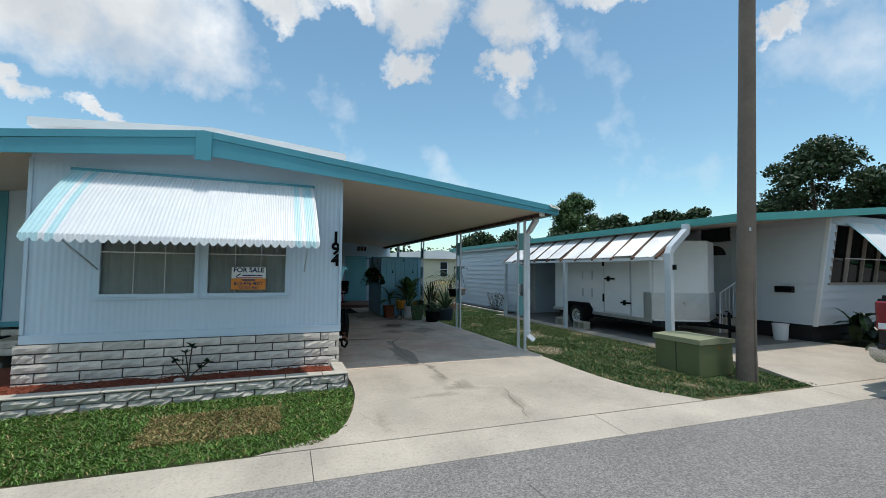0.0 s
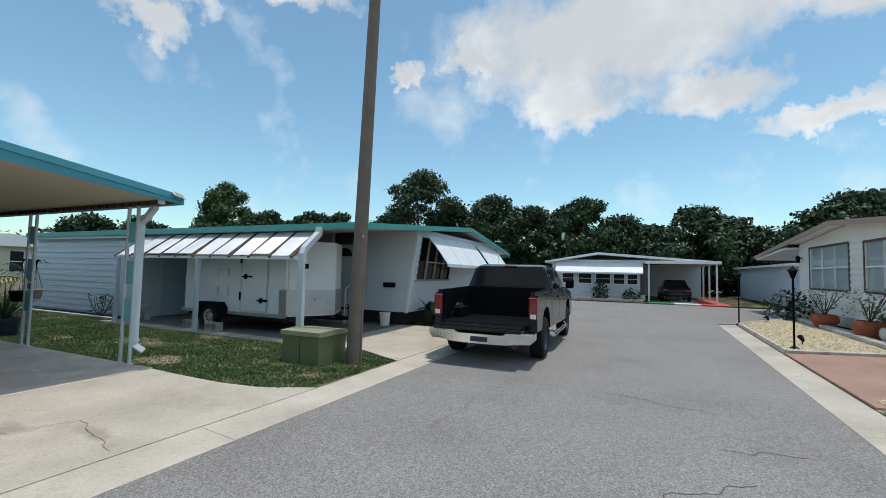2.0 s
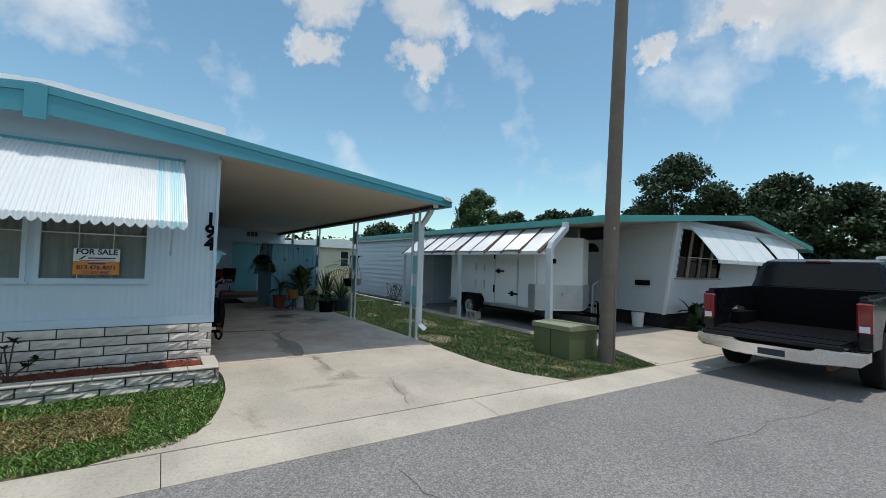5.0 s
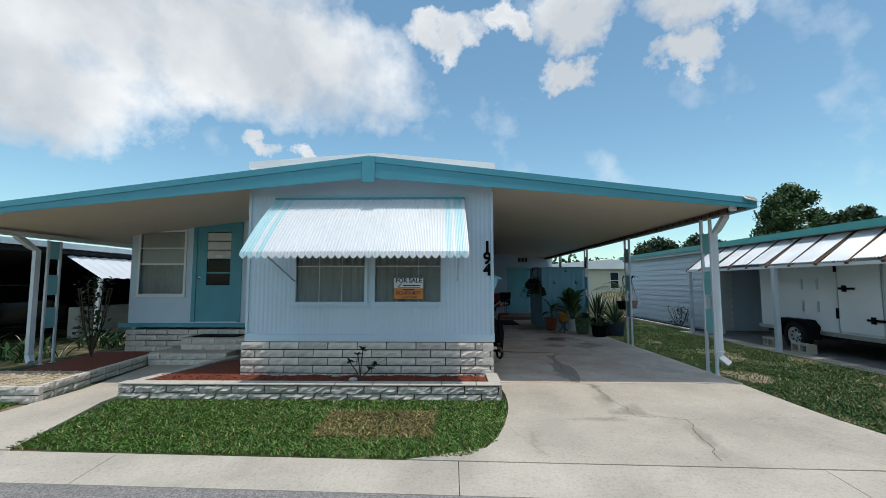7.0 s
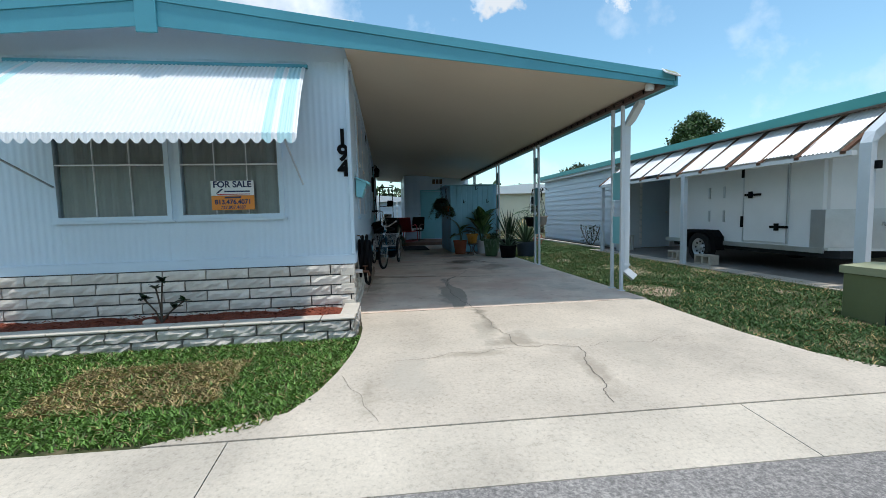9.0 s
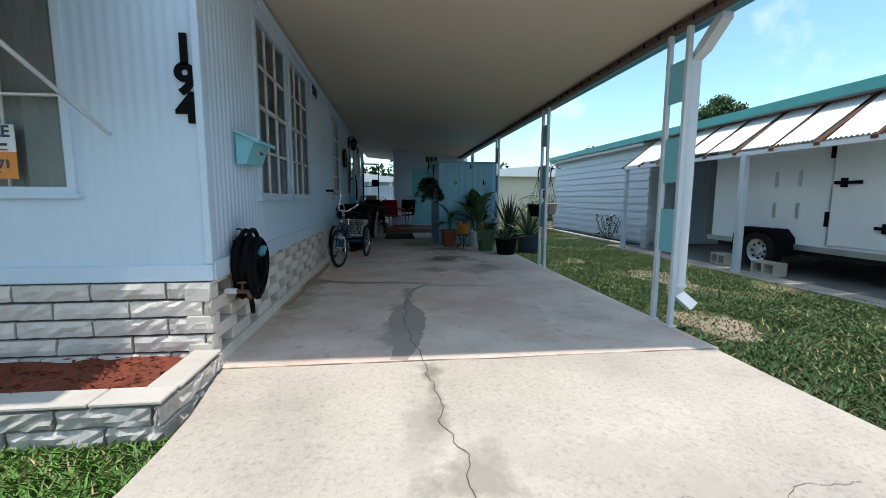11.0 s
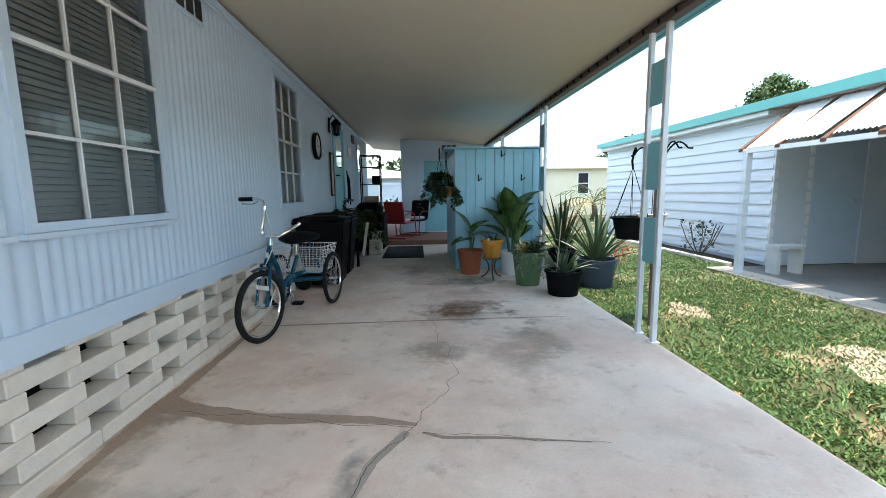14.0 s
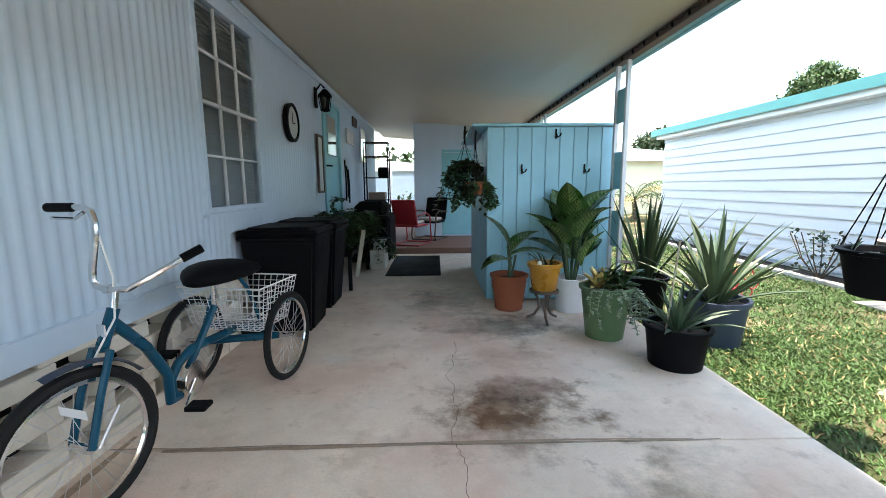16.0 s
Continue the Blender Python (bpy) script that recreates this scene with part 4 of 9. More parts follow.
bm = B()
box(bm, -0.67, YF - 0.0145, 1.284, -0.51, YF - 0.0128, 1.302)
part("name_bar", bm, M_NAVY, sale)
letters("telephone", "813.476.4071", 0.066, M_NAVY, sale, pose(-0.59, YF - 0.0145, 1.245, 90, 0, 0), 0.001, bold=0.03)
letters("telephone", "727.807.4687", 0.046, M_NAVY, sale, pose(-0.59, YF - 0.0145, 1.19, 90, 0, 0), 0.001)

# ---- roof with carport and porch ----
roof = thing("home_roof", "low gable roof with teal fascia over home, carport and porch", "roof", kind="structure")
RL, RR, YR0, YR1 = -7.45, 4.16, 6.30, 22.5
bm = B()
prism(bm, [(RL, roof_top(RL)), (-1.13, 3.16), (RR, roof_top(RR)), (RR, roof_top(RR) - 0.05), (-1.13, 3.11), (RL, roof_top(RL) - 0.05)], "y", YR0 + 0.03, YR1)
part("roof_deck", bm, M_ROOFW, roof, "white coated roof deck")
bm = B()
for a, b in ((RL, -1.13), (-1.13, RR)):
    prism(bm, [(a, roof_top(a) + 0.012), (b, roof_top(b) + 0.012), (b, roof_top(b) - 0.075), (a, roof_top(a) - 0.075)], "y", YR0, YR0 + 0.03)
    prism(bm, [(a, roof_top(a) - 0.077), (b, roof_top(b) - 0.077), (b, roof_top(b) - (0.3 if b == -1.13 else 0.125)), (a, roof_top(a) - (0.3 if a == -1.13 else 0.125))], "y", YR0 + 0.014, YR0 + 0.03)
box(bm, -1.22, YR0 - 0.014, 2.79, -1.04, YR0 + 0.013, 3.155, 0.004)
part("front_fascia", bm, M_TEAL, roof)
bm = B()
box(bm, RR - 0.02, YR0, roof_top(RR) - 0.13, RR + 0.03, YR1, roof_top(RR) + 0.0, 0.008)
box(bm, RL - 0.03, YR0, roof_top(RL) - 0.13, RL + 0.02, YR1, roof_top(RL), 0.008)
part("gutter", bm, M_TEAL, roof)
bm = B()
prism(bm, [(-3.12, 3.275), (-1.13, 3.40), (0.70, 3.225), (0.70, 3.125), (-1.13, 3.30), (-3.12, 3.175)], "y", 6.9, 19.8)
box(bm, -3.0, 7.2, 2.9, 0.6, 19.6, 3.12)
part("roof_over", bm, M_ROOFW, roof, "white raised roof-over panel")
# ceilings
bm = B()
prism(bm, [(X1 + 0.001, 2.76), (RR - 0.025, roof_top(RR) - 0.075), (RR - 0.025, roof_top(RR) - 0.055), (X1 + 0.001, 2.82)], "y", YR0 + 0.035, YR1 - 0.02)
solid("ceiling_carport", bm, M_CEIL, "cream panelled carport ceiling", "ceiling", kind="structure")
bm = B()
prism(bm, [(X0 - 0.001, 2.78), (RL + 0.03, roof_top(RL) - 0.17), (RL + 0.03, roof_top(RL) - 0.1), (X0 - 0.001, 2.84)], "y", YR0 + 0.035, YR1 - 0.02)
solid("ceiling_porch", bm, M_CEIL, "cream panelled porch ceiling", "ceiling", kind="structure")
# edge beam above the posts, with a string of small lamps
# Dark brown on this beam stands in for the shade below the roof edge.
bm = B()
box(bm, 3.995, YR0 + 0.05, 2.395, 4.075, YR1 - 0.05, 2.462, 0.006)
part("edge_beam", bm, M_BROWN, roof)
bm = B()
box(bm, -7.2, YR0 + 0.05, 2.17, -7.06, YR1 - 0.05, 2.24, 0.01)
part("edge_beam", bm, M_METAL, roof)
bm = B()
box(bm, 4.08, YR0 + 0.06, 2.402, 4.135, YR1 - 0.06, 2.448, 0.006)
part("gutter", bm, M_TEAL, roof, "teal rain gutter")
bulbs = thing("string_lights", "string of small dark bulbs under the carport beam", "string lights")
bm = B()
rng = random.Random(3)
pts = [(3.975, 6.6 + i * 0.105, 2.425 + 0.01 * math.cos(i * math.pi)) for i in range(110)]
tube(bm, pts, 0.003, 5)
part("wire", bm, M_BLACK, bulbs)
for i in range(0, 110, 2):
    bm = B()
    x, y, z = pts[i]
    lathe(bm, [(0, 0.005), (0.008, -0.01), (0.011, -0.03), (0, -0.045)], 6, (x, y, z))
    part("bulb", bm, M_BLACK, bulbs, smooth=True)


def post_pair(x, y, top, panels, name="carport_post", base=0.0):
    """Two slim posts with teal panels between, as ornamental carport columns are made."""
    t = thing(name, "slim white twin carport post with teal panels", "post", "carport posts", at=(x, y, base))
    for dy in (-0.115, 0.115):
        bm = B()
        box(bm, -0.02, dy - 0.02, 0, 0.02, dy + 0.02, top, 0.004)
        part("upright", bm, M_METAL, t)
        bm = B()
        box(bm, -0.04, dy - 0.035, 0, 0.04, dy + 0.035, 0.008)
        part("foot_plate", bm, M_METAL, t)
    for z0, z1 in panels:
        bm = B()
        box(bm, -0.006, -0.094, z0, 0.006, 0.094, z1)
        part("panel", bm, M_TEALP, t, "teal panel")
    return t


PAN = [(0.62, 0.98), (1.20, 1.56), (1.84, 2.16)]
for y in (7.24, 10.235, 13.2, 16.2, 19.2):
    post_pair(4.035, y, 2.395, PAN)
post_pair(-7.13, 7.95, 2.17, PAN, base=-0.02)
post_pair(-7.13, 11.5, 2.17, PAN, base=-0.02)
# downspouts
def downspout(x, y, dx, top, foot):
    t = thing("downspout", "white painted downspout with an elbow foot", "downspout")
    bm = B()
    s = 0.058
    pts = [(x + dx, y - 0.25, top + 0.1), (x + dx, y - 0.25, top), (x + dx * 0.3, y - 0.1, top - 0.16), (x, y, top - 0.24), (x, y, foot + 0.16), (x, y, foot + 0.1), (x + 0.1, y - 0.06, foot)]
    tube(bm, pts, s, 4)
    part("pipe", bm, M_METAL, t)
    bm = B()
    box(bm, x - 0.047, y - 0.047, foot + 0.16, x + 0.047, y + 0.047, foot + 0.185)
    part("bracket", bm, M_METAL, t)
    return t
downspout(4.108, 7.16, 0.03, 2.38, 0.17)
downspout(-7.25, 7.75, -0.12, 2.2, 0.04)
# solar lamp on the roof corner
sol = thing("solar_light", "small white solar flood lamp at the roof corner", "lamp")
bm = B()
box(bm, -0.09, -0.06, -0.008, 0.09, 0.06, 0.008, 0.004, pose(4.08, 6.27, 2.53, 35, 12, 0))
part("solar_panel", bm, M_WHITE, sol)
bm = B()
box(bm, -0.07, -0.045, 0.0085, 0.07, 0.045, 0.0105, 0, pose(4.08, 6.27, 2.53, 35, 12, 0))
part("cells", bm, M_BOXT, sol)
bm = B()
lathe(bm, [(0, 0), (0.045, 0.01), (0.05, 0.05), (0.03, 0.09), (0, 0.1)], 12, (3.93, 6.42, 2.375))
part("lamp_head", bm, M_WHITE, sol, smooth=True)

# ---- porch ----
porch = thing("front_porch", "recessed porch with teal entry door on pale blue wall", "porch")
PY = 8.9
bm = B()
PH = [(-6.26, -5.36, 1.18, 2.42), (-5.16, -4.2, 0.63, 2.62)]
for a, b, c, d in wall_grid(-6.45, -2.96, 0.6, 2.8, PH):
    box(bm, a, PY, c, b, PY + 0.1, d)
box(bm, -6.45, PY + 0.1, 0.1, -6.35, 20, 2.7)
part("porch_wall", bm, M_SIDING, porch)
put = lambda u, o, z: (-6.26 + u, PY - o, 1.18 + z)
pw = window(porch, put, 0.9, 1.24, 1, 1, blind=False, mid=0.48, frame_mat=M_WHITE)
curtain(pw, put, 0.9, 0.0, 1.24, -0.1, M_CURTAIN, 0.01)
for z0, z1 in ((0.62, 0.9), (0.93, 1.23)):
    bm = B()
    box(bm, -6.25, PY + 0.03, 1.18 + z0, -5.37, PY + 0.04, 1.18 + z1)
    part("shade_panel", bm, M_BLIND, pw, "pale lowered shade")
bm = B()
box(bm, -6.26, PY - 0.006, 1.18 + 0.9, -5.36, PY + 0.025, 1.18 + 0.93)
part("crossbar", bm, M_WHITE, pw)
bm = B()
box(bm, -6.6, PY - 0.06, 0.52, -2.96, PY - 0.002, 0.6, 0.004)
part("sill_board", bm, M_TEAL, porch)
pd = thing("door", "", "")
pd.parent = porch
bm = B()
for a, b, c, d in wall_grid(-5.1, -4.26, 0.64, 2.56, [(-4.9, -4.42, 1.35, 2.42)]):
    box(bm, a, PY - 0.006, c, b, PY + 0.03, d)
part("door_leaf", bm, M_TEAL, pd)
bm = B()
for a in ((-5.18, -5.1, 0.62, 2.64), (-4.26, -4.18, 0.62, 2.64), (-5.1, -4.26, 2.56, 2.64)):
    box(bm, a[0], PY - 0.02, a[2], a[1], PY - 0.001, a[3])
part("door_frame", bm, M_TEAL, pd)
bm = B()
bm.faces.new([bm.verts.new((x, PY + 0.01, z)) for x, z in ((-4.9, 1.35), (-4.42, 1.35), (-4.42, 1.86), (-4.9, 1.86))])
ob = outward(part("pane", bm, M_GLASSD, pd), (0, -1, 0))
# Near-black panel close behind the pane gives the darkness of an unlit room.
bm = B()
box(bm, -4.9, PY + 0.05, 1.34, -4.42, PY + 0.06, 1.88)
part("unlit_room_panel", bm, M_DARK, pd)
for k in range(3):
    bm = B()
    box(bm, -4.9, PY + 0.004, 1.885 + 0.18 * k, -4.42, PY + 0.02, 2.045 + 0.18 * k)
    part("louvre", bm, M_BLIND, pd, "pale glass louvre")
bm = B()
box(bm, -4.9, PY - 0.002, 1.585, -4.42, PY + 0.006, 1.61)
part("crossbar", bm, M_TEAL, pd)
bm = B()
lathe(bm, [(0, 0), (0.022, 0), (0.028, 0.03), (0, 0.045)], 12)
part("door_knob", bm, M_CHROME, pd, at=pose(-5.02, PY - 0.008, 1.5, 90, 0, 0))
bm = B()
box(bm, -4.72, PY - 0.01, 1.90, -4.58, PY - 0.0065, 1.96)
part("door_plate", bm, M_WHITE, pd)

# ---- block skirting and beds ----
def block_mesh(name, w, d, h, material, rough=0.006, seed=0):
    """A split-faced block about its foot's left front corner."""
    rng = random.Random(seed)
    bm = B()
    cols, rws = 8, 3
    front = [[bm.verts.new((w * i / cols, -rng.uniform(0, rough) - (0.0 if 0 < i < cols and 0 < j < rws else -0.008), h * j / rws)) for j in range(rws + 1)] for i in range(cols + 1)]
    for i in range(cols):
        for j in range(rws):
            bm.faces.new((front[i][j], front[i + 1][j], front[i + 1][j + 1], front[i][j + 1]))
    bk = [bm.verts.new((x, d, z)) for x, z in ((0, 0), (w, 0), (w, h), (0, h))]
    bm.faces.new([r[0] for r in front][::-1] + [bk[0], bk[1]])
    bm.faces.new([r[-1] for r in front] + [bk[2], bk[3]])
    bm.faces.new(front[0] + [bk[3], bk[0]])
    bm.faces.new(front[-1][::-1] + [bk[1], bk[2]])
    bm.faces.new(bk)
    return mesh_of(bm, name, material)


def course_wall(parent, x0, x1, y, z0, courses, ch, length, meshes, turn=0, name="block", first=0.0):
    """Courses of blocks in running bond along a line that starts at x0, y."""
    base = pose(x0, y, 0, 0, 0, turn)
    total = x1 - x0
    for c in range(courses):
        u = -(length / 2) * ((c + first) % 2)
        while u < total - 0.01:
            a, b = max(0.0, u), min(total, u + length)
            if b - a > 0.04:
                ob = new(name, rng.choice(meshes))
                ob.matrix_basis = base @ Matrix.Translation((a + 0.007, 0, z0 + c * ch)) @ Matrix.Diagonal(((b - a - 0.014) / length, 1, 1, 1))
                ob.parent = parent
            u += length


rng = random.Random(21)
CH = 0.11
sk = thing("block_skirting", "pale split-face block skirting under the front wall", "wall", kind="structure")
bm = B()
box(bm, -2.98, YF - 0.005, -0.1, 0.6, YF + 0.09, 0.555)
part("mortar", bm, M_MORTAR_SHADED, sk)
BM = [block_mesh("block", 0.42, 0.06, CH - 0.017, M_STONE, 0.016, s) for s in range(6)]
course_wall(sk, -3.0, 0.625, YF - 0.03, 0.012, 5, CH, 0.42, BM)

lat = thing("lattice_skirting", "cream open-block skirting with square vents along the carport", "wall", kind="structure")
# Near-black sheet in place of the unlit crawl space behind the vents.
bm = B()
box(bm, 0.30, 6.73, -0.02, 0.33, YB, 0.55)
part("vent_dark_sheet", bm, M_DARK, lat)
PER, LCH = 0.565, 0.0885
bm = B()
box(bm, -0.14, 0.0, 0, 0.0, 0.365, LCH - 0.002, 0.006)
LB = mesh_of(bm, "lattice_block", M_CREAM)
for c in range(6):
    y = 6.66 if c % 2 else 6.375
    while y < YB - 0.3:
        ob = new("block", LB)
        ob.matrix_basis = pose(0.612 + rng.uniform(-0.004, 0.004), max(y, 6.6), 0.077 + c * LCH) @ Matrix.Diagonal((1, (y + 0.365 - max(y, 6.6)) / 0.365, 1, 1))
        ob.parent = lat
        y += PER
y = 6.62
while y < YB - 0.3:
    bm = B()
    box(bm, 0.47, y, -0.02, 0.628, y + 0.6, 0.074, 0.006)
    part("base_block", bm, M_CREAM, lat)
    y += 0.606

bed = thing("flower_bed_wall", "low weathered block edging round the mulch bed", "garden wall", kind="structure")
BD = [block_mesh("block", 0.42, 0.15, 0.083, M_STONED, 0.026, 40 + s) for s in range(6)]
course_wall(bed, -4.22, 0.66, 5.94, -0.085, 2, 0.095, 0.42, BD)
for c in range(2):
    for k, (y0, ln) in enumerate(((6.09, 0.42), (6.38, 0.3)) if c else ((6.09, 0.3), (6.32, 0.36))):
        ob = new("block", BD[k])
        ob.matrix_basis = pose(0.655, y0, -0.085 + c * 0.095, 0, 0, 90) @ Matrix.Diagonal(((min(6.6, y0 + ln) - y0) / 0.42, 1, 1, 1))
        ob.parent = bed
    u = 6.1
    while u < 7.9:
        ob = new("block", BD[int(u * 7) % 6])
        ob.matrix_basis = pose(-4.22 + (u - 6.1) * 0.17, u + 0.4, -0.085 + c * 0.095, 0, 0, -90 - 9)
        ob.parent = bed
        u += 0.42
x = -4.22
while x < 0.6:
    bm = B()
    w = rng.uniform(0.4, 0.55)
    box(bm, x, 5.925 + rng.uniform(-0.006, 0.006), 0.107, min(0.66, x + w) - 0.006, 6.095, 0.128, 0.006)
    part("cap_stone", bm, M_CAP, bed)
    x += w
bm = B()
box(bm, 0.5, 6.1, 0.107, 0.665, 6.6, 0.128, 0.006)
part("cap_stone", bm, M_CAP, bed)
bm = B()
vs = {}
for i in range(60):
    for j in range(10):
        x, y = -4.1 + 4.6 * i / 59, 6.08 + 0.54 * j / 9
        vs[i, j] = bm.verts.new((x, y, 0.088 + 0.02 * noise.noise((x * 6, y * 6, 0)) + 0.012 * noise.noise((x * 30, y * 30, 2))))
for i in range(59):
    for j in range(9):
        bm.faces.new((vs[i, j], vs[i + 1, j], vs[i + 1, j + 1], vs[i, j + 1]))
solid("mulch", bm, M_MULCH, "red-brown shredded bark mulch in the bed", "mulch", kind="stuff")
bm = B()
bm.faces.new([bm.verts.new(p) for p in ((-4.1, 6.6, 0.088), (-3.02, 6.6, 0.088), (-3.02, 8.0, 0.07), (-3.85, 8.0, 0.05))])
solid("mulch", bm, M_MULCH, "red-brown bark mulch beside the porch steps", "mulch", kind="stuff")
bm = B()
n = 1500
for i in range(n):
    x, y = rng.uniform(-4.0, 0.45), rng.uniform(6.1, 6.58)
    a, l = rng.uniform(0, 6.28), rng.uniform(0.012, 0.03)
    z = 0.1 + rng.uniform(-0.01, 0.012)
    c, s = math.cos(a) * l, math.sin(a) * l
    q = [bm.verts.new(p) for p in ((x - c, y - s, z), (x + s * 0.3, y - c * 0.3, z + 0.008), (x + c, y + s, z + rng.uniform(-0.01, 0.012)), (x - s * 0.3, y + c * 0.3, z + 0.002))]
    bm.faces.new(q)
solid("bark_chips", bm, M_MULCH, "loose red bark chips on the bed", "mulch", kind="stuff")

# porch skirting and steps
ps = thing("porch_steps", "two block steps with a dark mat before the porch door", "steps")
course_wall(ps, -5.35, -3.95, 8.0, -0.055, 2, CH, 0.42, BM)
course_wall(ps, -5.0, -3.6, 8.35, 0.165, 2, CH, 0.42, BM)
bm = B()
box(bm, -5.35, 8.02, -0.06, -3.95, PY - 0.05, 0.163)
box(bm, -5.0, 8.37, 0.163, -3.0, PY - 0.05, 0.382)
part("tread", bm, M_DRIVE, ps)
bm = B()
box(bm, -4.85, 8.42, 0.384, -4.0, 8.8, 0.4, 0.005)
solid("door_mat", bm, M_BLACK, "dark door mat on the porch step", "mat")
sk2 = thing("porch_skirting", "pale block skirting below the porch wall", "wall", kind="structure")
course_wall(sk2, -6.45, -5.0, PY - 0.045, -0.06, 5, CH, 0.42, BM)
course_wall(sk2, -5.0, -2.98, PY - 0.045, 0.385, 1, CH, 0.42, BM)
# left path bed with pale stones
lb = thing("stone_bed_wall", "low pale block edging beside the front path", "garden wall", kind="structure")
for k in range(8):
    t = k / 8
    for c in range(2):
        ob = new("block", BM[(k + c) % 6])
        ob.matrix_basis = pose(-5.05 - 0.32 * t - 0.05, 5.75 + 2.5 * t, -0.085 + c * 0.105, 0, 0, 98) @ Matrix.Diagonal((0.72, 1, 1, 1))
        ob.parent = lb
course_wall(lb, -8.5, -5.05, 5.75, -0.085, 2, 0.105, 0.42, BM)
bm = B()
bm.faces.new([bm.verts.new(p) for p in ((-8.4, 5.8, 0.07), (-5.15, 5.8, 0.07), (-5.3, 6.9, 0.07), (-8.4, 6.9, 0.07))])
for i in range(700):
    x, y, r = rng.uniform(-8.3, -5.2), rng.uniform(5.82, 6.85), rng.uniform(0.015, 0.04)
    bmesh.ops.create_icosphere(bm, subdivisions=1, radius=r, matrix=Matrix.Translation((x, y, 0.075)) @ Matrix.Diagonal((1, 0.8, 0.6, 1)))
solid("pale_stones", bm, M_GRAVEL, "bed of pale round stones beside the path", "stones", kind="stuff")
bm = B()
bm.faces.new([bm.verts.new(p) for p in ((-6.6, 6.92, 0.05), (-5.3, 6.92, 0.05), (-5.45, 8.8, 0.05), (-6.9, 8.8, 0.05))])
solid("mulch", bm, M_MULCH, "dark red mulch strip by the porch", "mulch", kind="stuff")

# ---- plants ----
def strap(bm, base, az, lean, length, width, droop, n=7, fold=0.25):
    """A sword leaf: rises at lean degrees from upright, bends over by droop."""
    p, a = Vector(base), radians(lean)
    out = Vector((math.cos(az), math.sin(az), 0))
    side = Vector((-out.y, out.x, 0))
    rows_l = []
    for i in range(n + 1):
        t = i / n
        w = width * (0.55 + 0.45 * math.sin(min(1, t * 2.2) * math.pi / 2)) * (1 - t ** 2.2) + 0.001
        d = out * math.sin(a) + Vector((0, 0, math.cos(a)))
        up = out * -math.cos(a) + Vector((0, 0, math.sin(a)))
        rows_l.append([bm.verts.new(q) for q in (p - side * w / 2 + up * w * fold, p, p + side * w / 2 + up * w * fold)])
        p = p + d * (length / n)
        a += radians(droop) / n * (0.5 + t)
    for r0, r1 in zip(rows_l, rows_l[1:]):
        bm.faces.new((r0[0], r0[1], r1[1], r1[0]))
        bm.faces.new((r0[1], r0[2], r1[2], r1[1]))


def broad(bm, base, az, lean, length, width, droop, n=7):
    """An oval leaf with a folded midrib."""
    p, a = Vector(base), radians(lean)
    out = Vector((math.cos(az), math.sin(az), 0))
    side = Vector((-out.y, out.x, 0))
    rows_l = []
    for i in range(n + 1):
        t = i / n
        w = width * math.sin(math.pi * min(1, 0.04 + t * 0.96) ** 0.8) + 0.001
        d = out * math.sin(a) + Vector((0, 0, math.cos(a)))
        up = out * -math.cos(a) + Vector((0, 0, math.sin(a)))
        rows_l.append([bm.verts.new(q) for q in (p - side * w / 2 + up * w * 0.16, p - side * w / 4 + up * w * 0.1, p, p + side * w / 4 + up * w * 0.1, p + side * w / 2 + up * w * 0.16)])
        p = p + d * (length / n)
        a += radians(droop) / n
    for r0, r1 in zip(rows_l, rows_l[1:]):
        for j in range(4):
            f = bm.faces.new((r0[j], r0[j + 1], r1[j + 1], r1[j]))
            if n > 6:
                uv = bm.loops.layers.uv.verify()
                i = rows_l.index(r0)
                for loop, (u, v) in zip(f.loops, ((j, i), (j + 1, i), (j + 1, i + 1), (j, i + 1))):
                    loop[uv].uv = (u / 4, v / n)


def pot_plant(name, label, x, y, z, pot_prof, pot_mat, soil_r, soil_z, category="potted plant", group="potted plants", ridges=0):
    t = thing(name, label, category, group, at=(x, y, z))
    bm = B()
    prof = list(pot_prof)
    lathe(bm, prof, 28)
    part("pot", bm, pot_mat, t, smooth=True)
    bm = B()
    lathe(bm, [(0, soil_z + 0.01), (soil_r * 0.6, soil_z + 0.006), (soil_r, soil_z)], 20)
    part("soil", bm, M_SOIL, t)
    return t


def pot_profile(rb, rt, h, rim=0.03, wall=0.012, ridges=0):
    pr = [(0, 0), (rb, 0), (rb + 0.004, 0.004)]
    for i in range(1, 2 * ridges + 1):
        tt = i / (2 * ridges + 1)
        pr.append((rb + (rt - rb) * tt + (0.004 if i % 2 else -0.003), (h - rim) * tt))
    pr += [(rt - 0.004, h - rim), (rt + 0.014, h - rim + 0.004), (rt + 0.016, h - 0.004), (rt + 0.008, h), (rt - wall, h - 0.003), (rt - wall - 0.01, h - 0.05)]
    return pr


def sprig(bm, pts, r, leaf, n, size, rng, put=None):
    tube(bm, pts, r, 5)


